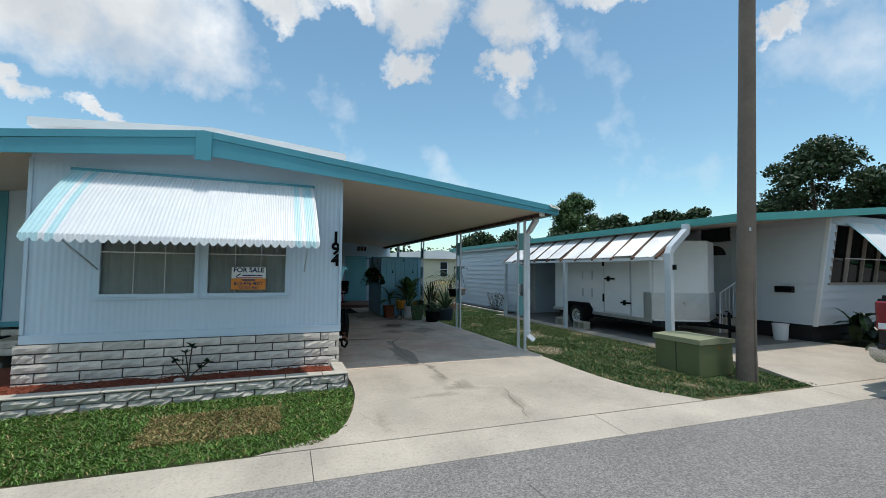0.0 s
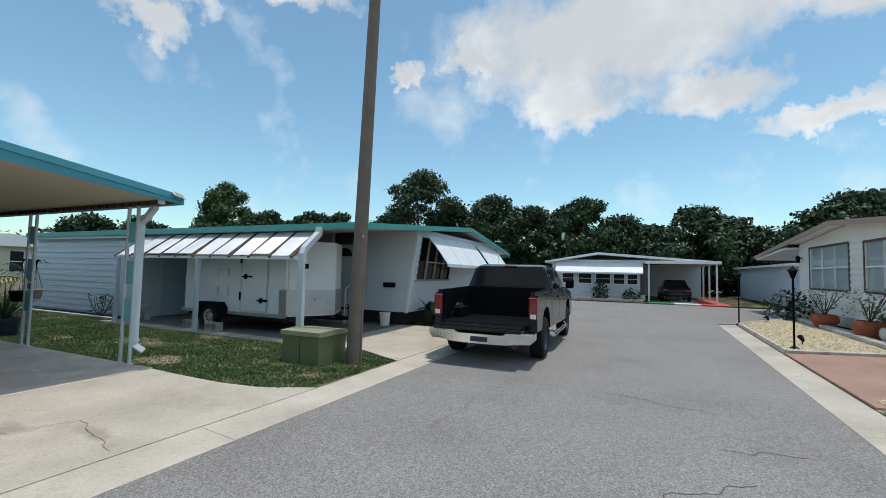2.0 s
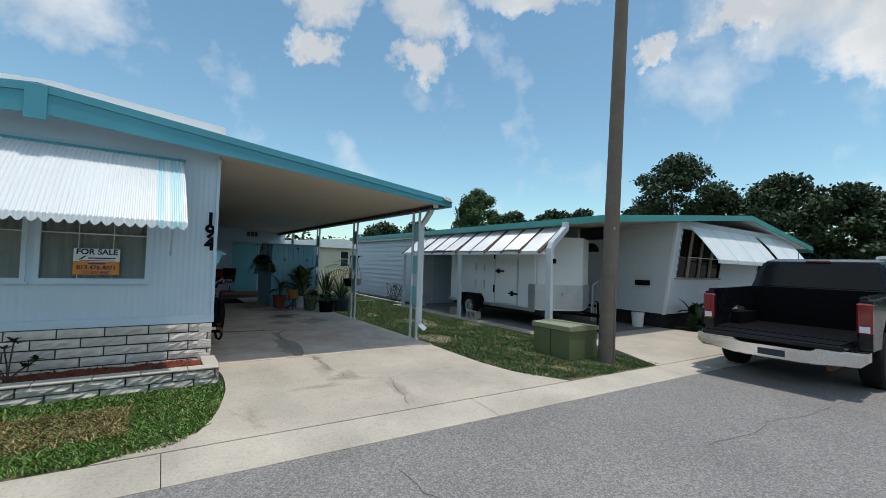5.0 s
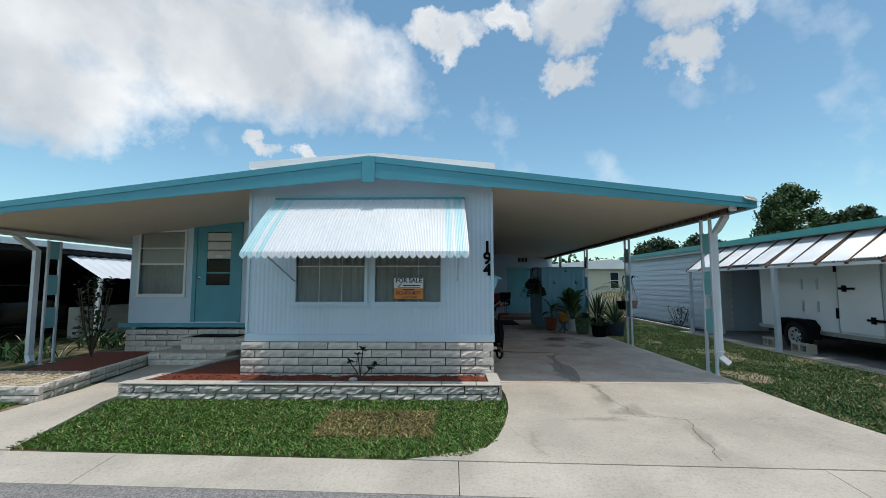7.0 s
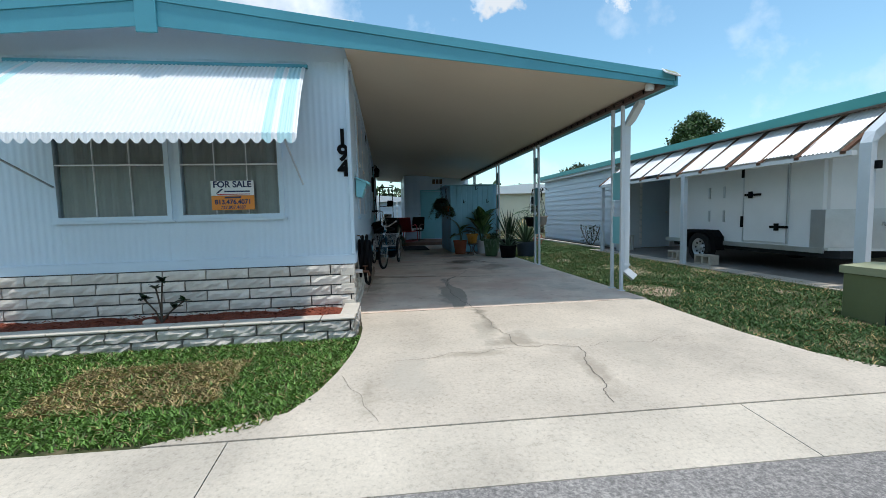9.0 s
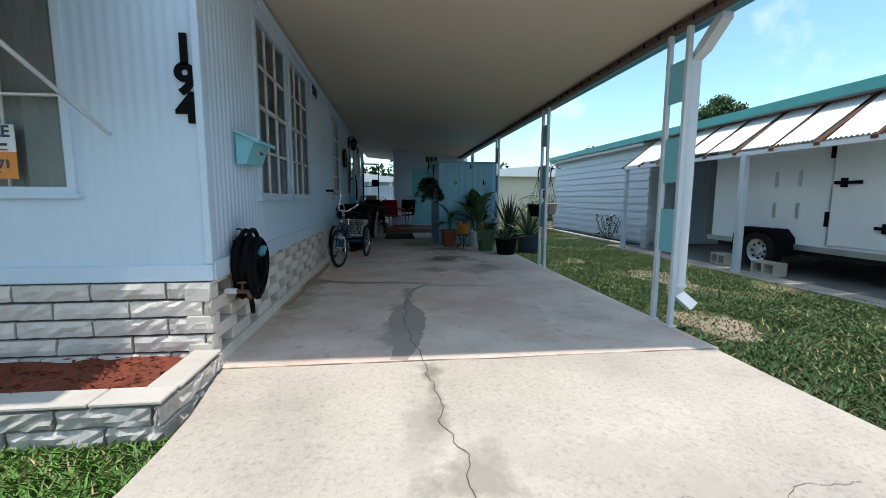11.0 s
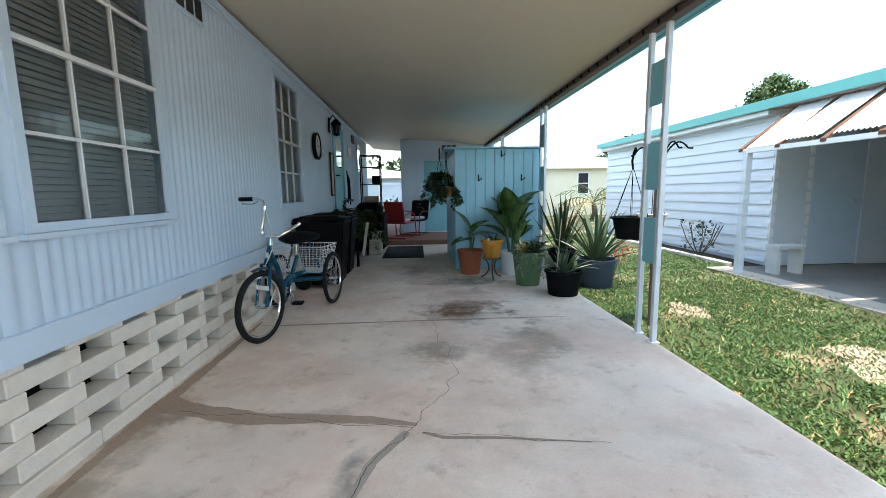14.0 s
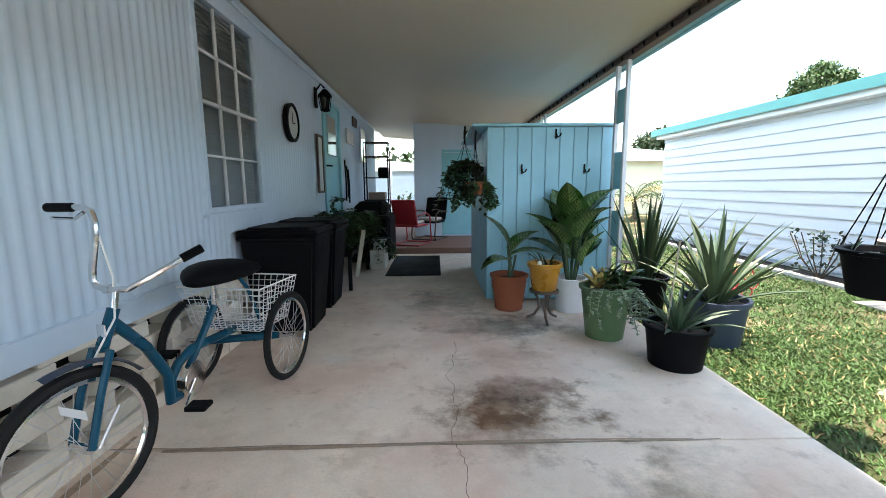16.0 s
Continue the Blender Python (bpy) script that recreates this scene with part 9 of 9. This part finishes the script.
clump("round_bush", "low dark bush by the far steps", 30.2, 0.1, -0.1, 160, 0.6, 0.8, 0.5, 0.22, M_LEAFD, seed=21)
far_home("blue_home", "pale blue home with striped awnings down the street", 30, 42, -16, -8.2, 2.5, M_SIDING, M_WHITE, "x", (("x", -9.8, -8.9, 0.8, 2.0), ("x", -12.5, -11.4, 0.8, 2.0)))
far_home("white_home", "white home beyond the bend of the street", 32, 46, -30, -20, 2.5, M_WHITE, M_ROOFW, "x", (("x", -23, -21.5, 0.9, 2.0),))
# home on the porch side, its carport open and dark
lh = thing("side_carport", "dark open carport with white roof next door", "carport")
bm = B()
prism(bm, [(-20, 2.5), (-9.2, 2.35), (-9.2, 2.22), (-20, 2.37)], "y", 8.5, 24)
part("roof", bm, M_ROOFW, lh)
# Ceiling and walls coloured near-black for the deep shade inside the carport.
bm = B()
box(bm, -20, 8.6, 2.1, -9.3, 24, 2.2)
box(bm, -20, 23.9, -0.06, -9.3, 24, 2.2)
box(bm, -20, 8.5, -0.06, -19.9, 24, 2.2)
part("back_wall", bm, M_DARK, lh)
bm = B()
NS = 40
ra = [bm.verts.new((-9.3, 10.5 + 6.5 * i / NS, 2.05 + (0.02 if i % 2 else 0))) for i in range(NS + 1)]
rb = [bm.verts.new((-8.4, 10.5 + 6.5 * i / NS, 1.5 + (0.02 if i % 2 else 0))) for i in range(NS + 1)]
for i in range(NS):
    bm.faces.new((ra[i], ra[i + 1], rb[i + 1], rb[i]))
part("awning_sheet", bm, M_WHITE, lh)
for y in (10.5, 17):
    bm = B()
    box(bm, -8.5, y - 0.05, -0.06, -8.4, y + 0.05, 1.5)
    part("post", bm, M_WHITE, lh)
small_car("parked_car", "dark car parked in the next carport", -12.5, 11.5, -0.06, -75, M_TRUCK)
bm = B()
box(bm, -10.2, 11.6, -0.06, -9.9, 15.5, 0.75, 0.02)
solid("low_wall", bm, M_CAP, "pale low wall under the next carport", "wall")
rng = random.Random(31)
for x, y, n, s, mat, lab in ((-8.2, 8.6, 60, 0.55, M_LEAF, "green strap-leaved plants beside the porch"), (-9.3, 8.2, 60, 0.6, M_LEAF, "green strap-leaved plants near the carport"), (-8.9, 7.4, 34, 0.45, M_YLEAF, "yellow-green strap-leaved plant beside the path"), (-8.0, 10.2, 50, 0.6, M_LEAF, "green plants in the side yard")):
    bm = B()
    for k in range(n):
        strap(bm, (x + rng.uniform(-0.5, 0.5), y + rng.uniform(-0.4, 0.4), -0.07), rng.uniform(0, 6.28), rng.uniform(10, 55), s * rng.uniform(0.7, 1.2), 0.05, 60)
    solid("strap_leaf_plant", bm, mat, lab, "plant")
t = thing("tall_shrub", "tall thin dark shrub at the porch corner", "shrub", at=(-6.55, 8.2, 0.05))
bm = B()
for k in range(7):
    a = k * 0.9
    tube(bm, [(0, 0, 0), (0.15 * math.cos(a), 0.15 * math.sin(a), 0.6), (0.25 * math.cos(a), 0.25 * math.sin(a), 1.25)], 0.012, 5)
part("trunk", bm, M_BARK, t)
bm = B()
for k in range(240):
    a, u = rng.uniform(0, 6.28), rng.random()
    broad(bm, (0.3 * u * math.cos(a), 0.3 * u * math.sin(a), rng.uniform(0.3, 1.45)), rng.uniform(0, 6.28), rng.uniform(20, 110), rng.uniform(0.06, 0.12), 0.06, 30, 3)
part("foliage", bm, M_LEAFD, t)
# small shrub on the side lawn by the white wall
t = thing("small_shrub", "small twiggy shrub against the white siding", "shrub", at=(7.35, 14.4, -0.06))
bm = B()
for k in range(10):
    a = k * 0.7
    tube(bm, [(0, 0, 0), (0.2 * math.cos(a), 0.25 * math.sin(a), 0.3), (0.3 * math.cos(a), 0.42 * math.sin(a), 0.62)], 0.008, 5)
part("trunk", bm, M_BARK, t)
bm = B()
for k in range(130):
    a, u = rng.uniform(0, 6.28), rng.random()
    broad(bm, (0.3 * u * math.cos(a), 0.42 * u * math.sin(a), rng.uniform(0.15, 0.68)), rng.uniform(0, 6.28), rng.uniform(20, 110), 0.07, 0.05, 30, 3)
part("foliage", bm, M_LEAFD, t)
ed = thing("lawn_edging", "thin grey concrete edging below the white wall", "edging", kind="structure")
for k in range(7):
    bm = B()
    box(bm, 7.2, 13.5 + 0.82 * k, -0.08, 7.3, 14.3 + 0.82 * k, 0.0, 0.01)
    part("edge_block", bm, M_STONED, ed)
bm = B()
bm.faces.new([bm.verts.new(p) for p in ((7.3, 13.4, -0.052), (7.75, 13.4, -0.052), (7.75, 19.2, -0.052), (7.3, 19.2, -0.052))])
solid("bare_soil", bm, M_SOIL, "strip of dark bare soil along the wall", "soil", kind="stuff")
fl = thing("garden_pinwheel", "pink metal flower ornament on a stake in the grass", "ornament", at=(4.95, 12.6, -0.06))
bm = B()
tube(bm, [(0, 0, 0), (0, 0, 0.42)], 0.006, 5)
part("stake", bm, M_ALU, fl)
bm = B()
for k in range(6):
    a = k * 1.047
    tube(bm, [(0.09 * math.cos(a) + 0.05 * math.cos(b), 0, 0.42 + 0.09 * math.sin(a) + 0.05 * math.sin(b)) for b in np.linspace(0, 6.28, 9)[:-1]], 0.006, 4, closed=True)
part("flower_head", bm, M_RED, fl)

# ---- trees ----
def leaf_cloud(blobs, n, size, rg):
    """Quads scattered in the shells of many ellipsoids; returns vertex and face arrays."""
    vol = np.array([b[3] * b[4] * b[5] for b in blobs]) ** 0.67
    pick = rg.choice(len(blobs), n, p=vol / vol.sum())
    b = np.array(blobs)[pick]
    d = rg.normal(size=(n, 3))
    d /= np.linalg.norm(d, axis=1)[:, None]
    rad = rg.random(n) ** 0.33 * (0.75 + 0.5 * rg.random(n))
    c = b[:, :3] + d * b[:, 3:6] * rad[:, None]
    u = rg.normal(size=(n, 3))
    u /= np.linalg.norm(u, axis=1)[:, None]
    w = np.cross(u, d + rg.normal(size=(n, 3)) * 0.6)
    w /= np.linalg.norm(w, axis=1)[:, None] + 1e-9
    s = (size * (0.5 + rg.random(n)))[:, None]
    v = np.stack([c - u * s - w * s * 0.3, c + w * s * 0.6 - u * s * 0.1, c + u * s, c - w * s * 0.6 + u * s * 0.1], 1).reshape(-1, 3)
    return v, n


def quads(name, v, n, material):
    me = bpy.data.meshes.new(name)
    me.vertices.add(4 * n)
    me.vertices.foreach_set("co", v.astype(np.float32).ravel())
    me.loops.add(4 * n)
    me.loops.foreach_set("vertex_index", np.arange(4 * n, dtype=np.int32))
    me.polygons.add(n)
    me.polygons.foreach_set("loop_start", np.arange(0, 4 * n, 4, dtype=np.int32))
    me.update()
    me.validate()
    me.materials.append(material)
    return me


def tree(name, label, x, y, h, spread, seed, material=None, n=2600, leaf=0.32, clear=0.35, z=-0.12, blobs_n=16, flat=0.6):
    """A tapered trunk that forks into limbs, each with leafy clumps about its end."""
    rg = np.random.default_rng(seed)
    t = thing(name, label, "tree", "trees behind the homes", at=(x, y, z))
    bm = B()
    top = h * 0.8
    lean = rg.normal(0, 0.03, 2) * h
    trunk = [(lean[0] * f ** 2, lean[1] * f ** 2, top * f) for f in np.linspace(0, 1, 6)]
    r0 = 0.02 * h + 0.05
    tube(bm, trunk, [r0 * (1 - 0.75 * f) for f in np.linspace(0, 1, 6)], 8)
    blobs = []
    for k in range(blobs_n):
        f = clear + (1 - clear) * (k + 0.5) / blobs_n
        a = k * 2.4 + rg.uniform(-0.4, 0.4)
        prof = math.sin(math.pi * min(0.97, 0.25 + 0.75 * (f - clear) / (1 - clear))) ** 0.6
        rr = spread * prof * rg.uniform(0.45, 0.95)
        base = Vector((lean[0] * f * f, lean[1] * f * f, top * (f - 0.12)))
        tip = Vector((rr * math.cos(a), rr * math.sin(a), h * f * 0.96))
        tube(bm, [base, base.lerp(tip, 0.5) + Vector((0, 0, -0.03 * h)), tip], [r0 * 0.4 * (1.1 - f), r0 * 0.25 * (1.1 - f) + 0.01, 0.02], 5)
        s = spread * rg.uniform(0.26, 0.42)
        blobs.append((*tip, s, s, s * flat))
    part("trunk", bm, M_BARK, t)
    v, m = leaf_cloud(blobs, n * 3, leaf * 0.55, rg)
    ob = new("crown", quads("crown", v, m, material or M_TREE))
    ob.parent = t
    return t


# single trees that stand out
tree("pine_tree", "tall open-crowned pine behind the homes", 45, 23.5, 13.8, 4.4, 1, n=3600, leaf=0.3, clear=0.55, blobs_n=22, flat=0.5)
tree("leafy_tree", "rounded green tree behind the white home", 43.4, 55.2, 14.2, 4.1, 2, M_TREE2, n=6000, leaf=0.34, clear=0.3, blobs_n=22, flat=0.8)
for k, (x, y, h, s) in enumerate(((44, 38, 8.6, 4.2), (50, 30, 9.6, 4), (34, 46, 6.6, 3.2), (52, 35, 8.8, 4), (29, 50, 6.8, 3.6), (40, 42, 7.8, 3.5), (24, 50, 6.4, 4), (31, 33.5, 7.2, 2.6), (34.5, 31, 7.6, 2.8), (40, 31.5, 8.2, 2.6), (38, 36, 7.6, 3))):
    tree("oak_tree", "dark oak tree behind the homes", x, y, h, s, 30 + k, n=2400, leaf=0.34, clear=0.25)
for k in range(16):
    y = 21 - k * 3.3
    tree("oak_tree", "dark dense oak in the tree line", 50 + 5 * math.sin(k * 2.1), y, float(np.interp(y, [-30, -23, -18, -12, -5, 7, 13, 21], [11.2, 11.0, 8.8, 7.6, 7.6, 9.4, 10.8, 10.2])) + 0.7 * math.sin(k * 1.7), 4.0, 60 + k, n=3300, leaf=0.34, clear=0.12, blobs_n=22)
for k, (x, y, h, s) in enumerate(((40, -27, 8.6, 4.6), (34, -34, 9.6, 4.6), (27, -34, 10, 5), (47, -22, 8.2, 4), (20, -38, 10.5, 5), (12, -40, 10.5, 5), (31, -28, 8.4, 4), (44, -36, 10, 5))):
    tree("oak_tree", "dark spreading oak behind the opposite home", x, y, h, s, 90 + k, n=2800, leaf=0.36, clear=0.3)
# undergrowth that closes the tree line
rg = np.random.default_rng(5)
blobs = [(54 + 5 * math.sin(k), 26 - k * 1.5, 1.5 + 1.5 * math.sin(k * 1.3) ** 2, 2.6, 2.2, 2.6) for k in range(48)] + [(48 - 2.6 * k, 40 + 1.5 * math.sin(k), 1.5, 2.4, 2.4, 2.2) for k in range(26)] + [(48 - 2.6 * k, -40 + 2 * math.sin(k), 2.5, 3, 3, 3.4) for k in range(22)]
v, m = leaf_cloud(blobs, 60000, 0.27, rg)
ob = new("undergrowth", quads("undergrowth", v, m, M_TREE))
tagged(ob, "dense dark undergrowth below the tree line", "undergrowth", kind="stuff")


def palm(x, y, h, n, length, seed, label, z=-0.06):
    rg = random.Random(seed)
    t = thing("palm_tree", label, "palm tree", at=(x, y, z))
    bm = B()
    tube(bm, [(0, 0, 0), (0.05, 0, h * 0.5), (0.0, 0, h)], [0.13, 0.1, 0.08], 8)
    part("trunk", bm, M_BARK, t)
    for k in range(n):
        bm = B()
        az, a = k * 2.4, radians(rg.uniform(15, 85))
        out, p = Vector((math.cos(az), math.sin(az), 0)), Vector((0, 0, h))
        side = Vector((-out.y, out.x, 0))
        pts = []
        for i in range(12):
            pts.append(p.copy())
            p = p + (out * math.sin(a) + Vector((0, 0, math.cos(a)))) * length / 12
            a += radians(9)
        tube(bm, pts, 0.012, 4)
        for i, q in enumerate(pts[2:]):
            w = length * 0.3 * math.sin(math.pi * (i + 1.5) / 12)
            for s in (-1, 1):
                tip = q + side * s * w + out * w * 0.5 - Vector((0, 0, w * 0.35))
                d = out * 0.03
                bm.faces.new([bm.verts.new(c) for c in (q - d, q + d, tip + d * 0.3, tip - d * 0.3)])
        part("frond", bm, M_TREE2 if k % 4 else M_YLEAF, t)
    return t


clump("hedge_bush", "green bush before the slatted fence", 1.2, 23.9, -0.06, 260, 0.6, 1.1, 0.5, 0.2, M_LEAF, seed=31)
palm(9.6, 24.5, 0.7, 22, 1.9, 3, "low palm with drooping fronds behind the white home")
palm(-17, 26, 5.0, 16, 2.2, 4, "distant palm above the next roof")
palm(34, -12.5, 4.5, 16, 2.0, 6, "palm among the trees down the street")
up = thing("far_utility_pole", "distant utility pole with transformer", "pole", at=(45, 6.1, -0.12))
bm = B()
tube(bm, [(0, 0, 0), (0, 0, 7.6)], [0.16, 0.11], 8)
part("shaft", bm, M_POLE, up)
bm = B()
lathe(bm, [(0, 0), (0.25, 0), (0.25, 0.8), (0, 0.85)], 12, (-0.3, 0.35, 5.2))
part("transformer", bm, M_ALU, up)

# ---- grass ----
def grass(name, label, areas, n, height, material, seed, skip=None, keep=0.0, zf=None):
    """Bent blades, three to a tuft, over polygons given as x0, x1, y0, y1."""
    rg = np.random.default_rng(seed)
    P = []
    tot = sum((a[1] - a[0]) * (a[3] - a[2]) * a[4] for a in areas)
    for x0, x1, y0, y1, wgt in areas:
        k = int(n * (x1 - x0) * (y1 - y0) * wgt / tot)
        P.append(np.stack([rg.uniform(x0, x1, k), rg.uniform(y0, y1, k)], 1))
    P = np.concatenate(P)
    m = np.array([skip(x, y) for x, y in P])
    P = P[m]
    n = len(P)
    z = np.array([zf(x, y) for x, y in P])
    a = rg.uniform(0, 2 * np.pi, n)
    h = height * rg.uniform(0.45, 1.2, n)
    w = 0.0028 + 0.0032 * rg.random(n)
    lean = rg.uniform(0.4, 1.7, n) * h
    dx, dy = np.cos(a), np.sin(a)
    px, py = -dy, dx
    base = np.stack([P[:, 0], P[:, 1], z], 1)
    side = np.stack([px * w, py * w, np.zeros(n)], 1)
    mid = base + np.stack([dx * lean * 0.3, dy * lean * 0.3, h * 0.6], 1)
    tip = base + np.stack([dx * lean, dy * lean, h], 1)
    v = np.stack([base - side, base + side, mid + side * 0.8, tip, mid - side * 0.8], 1).reshape(-1, 3)
    me = bpy.data.meshes.new(name)
    me.vertices.add(5 * n)
    me.vertices.foreach_set("co", v.astype(np.float32).ravel())
    me.loops.add(5 * n)
    me.loops.foreach_set("vertex_index", np.arange(5 * n, dtype=np.int32))
    me.polygons.add(n)
    me.polygons.foreach_set("loop_start", np.arange(0, 5 * n, 5, dtype=np.int32))
    me.update()
    me.validate()
    me.materials.append(material)
    tagged(new(name, me), label, "grass", kind="stuff")


def lawn_z(x, y):
    return float(np.interp(y - left_in(x), [0, 1.2, 2.3], [-0.13, -0.098, -0.06]))


def bare(x, y, s=1.0):
    return noise.noise((x * 0.9 * s + 7.3, y * 0.9 * s, 3.1)) + 0.5 * noise.noise((x * 2.7, y * 2.7, 1.0))


def front_ok(x, y):
    xr = float(np.interp(y, [p[1] for p in EDGE_L], [p[0] for p in EDGE_L]))
    if y < left_in(x) + 0.03 or x > xr - 0.02 or (y > 5.93 and x < 0.67):
        return False
    if -5.3 < x < -4.03 - 0.12 * (y - 4.4) and y < 5.9:
        return False
    dry = math.hypot((x + 0.75) / 0.55, (y - 5.1) / 0.35)
    return random.random() < (0.35 if dry < 1 + 0.5 * bare(x, y, 2) else 1.0)


def side_ok(x, y):
    xl = float(np.interp(-y, [-p[1] for p in EDGE_R], [p[0] for p in EDGE_R])) if y < 6.59 else 4.07
    xr = 6.9 if y < 13.3 else 7.2
    if y < left_in(x) + 0.05 or x < xl + rng.uniform(-0.05, 0.03) or x > xr or (5.6 < x < 6.36 and 4.86 < y < 5.7):
        return False
    b = bare(x, y)
    if math.hypot((x - 4.62) / 0.42, (y - 7.3) / 0.5) < 0.95 or math.hypot((x - 5.55) / 0.5, (y - 9.4) / 0.95) < 0.95 + b or math.hypot((x - 5.0) / 0.25, (y - 11.2) / 0.4) < 0.95 + b:
        return random.random() < 0.15
    return random.random() < (1.0 if b < 0.0 else 0.5 if b < 0.2 else 0.2)


for cx, cy, rx, ry, sd_ in ((4.62, 7.3, 0.42, 0.5, 1), (5.55, 9.4, 0.5, 0.95, 2), (5.0, 11.2, 0.25, 0.4, 3), (6.2, 7.0, 0.3, 0.35, 4)):
    bm = B()
    ring_ = []
    for k in range(40):
        a = k * 2 * math.pi / 40
        f = 0.8 + 0.45 * noise.noise((math.cos(a) * 1.6 + sd_ * 9, math.sin(a) * 1.6, 0.5)) + 0.2 * noise.noise((math.cos(a) * 6, math.sin(a) * 6, sd_))
        ring_.append(bm.verts.new((cx + rx * f * math.cos(a), cy + ry * f * math.sin(a), lawn_z(cx, cy) + 0.004)))
    bm.faces.new(ring_)
    solid("bare_soil", bm, M_SAND, "patch of bare sandy soil in the side lawn", "soil", kind="stuff")
random.seed(5)
grass("front_grass", "thick short grass of the front lawn", [(-8, 0.8, 4.25, 5.95, 1.0), (-14, -8, 4.6, 8, 0.3)], 110000, 0.036, M_BLADE, 1, front_ok, zf=lawn_z)
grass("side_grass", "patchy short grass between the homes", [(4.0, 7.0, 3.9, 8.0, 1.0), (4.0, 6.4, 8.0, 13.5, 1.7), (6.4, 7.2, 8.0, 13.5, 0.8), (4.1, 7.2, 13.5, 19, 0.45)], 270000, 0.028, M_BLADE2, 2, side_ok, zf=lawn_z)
grass("dry_grass", "dry straw-coloured grass patches", [(-1.35, -0.15, 4.75, 5.5, 7.0), (-6, 0.6, 4.3, 5.9, 0.22), (4.0, 7.0, 4.2, 13, 0.2)], 22000, 0.04, M_DRY, 3, lambda x, y: (side_ok(x, y) if x > 3 else front_ok(x, y)), zf=lawn_z)
grass("far_verge_grass", "patchy weeds on the verge across the street", [(2.5, 7.4, -5.5, -2.0, 1.0), (-6, 2.5, -5.5, -1.75, 0.3)], 70000, 0.03, M_BLADE, 4, lambda x, y: y < right_in(x) - 0.03 and bare(x, y, 1.4) < 0.15, zf=lambda x, y: -0.11)
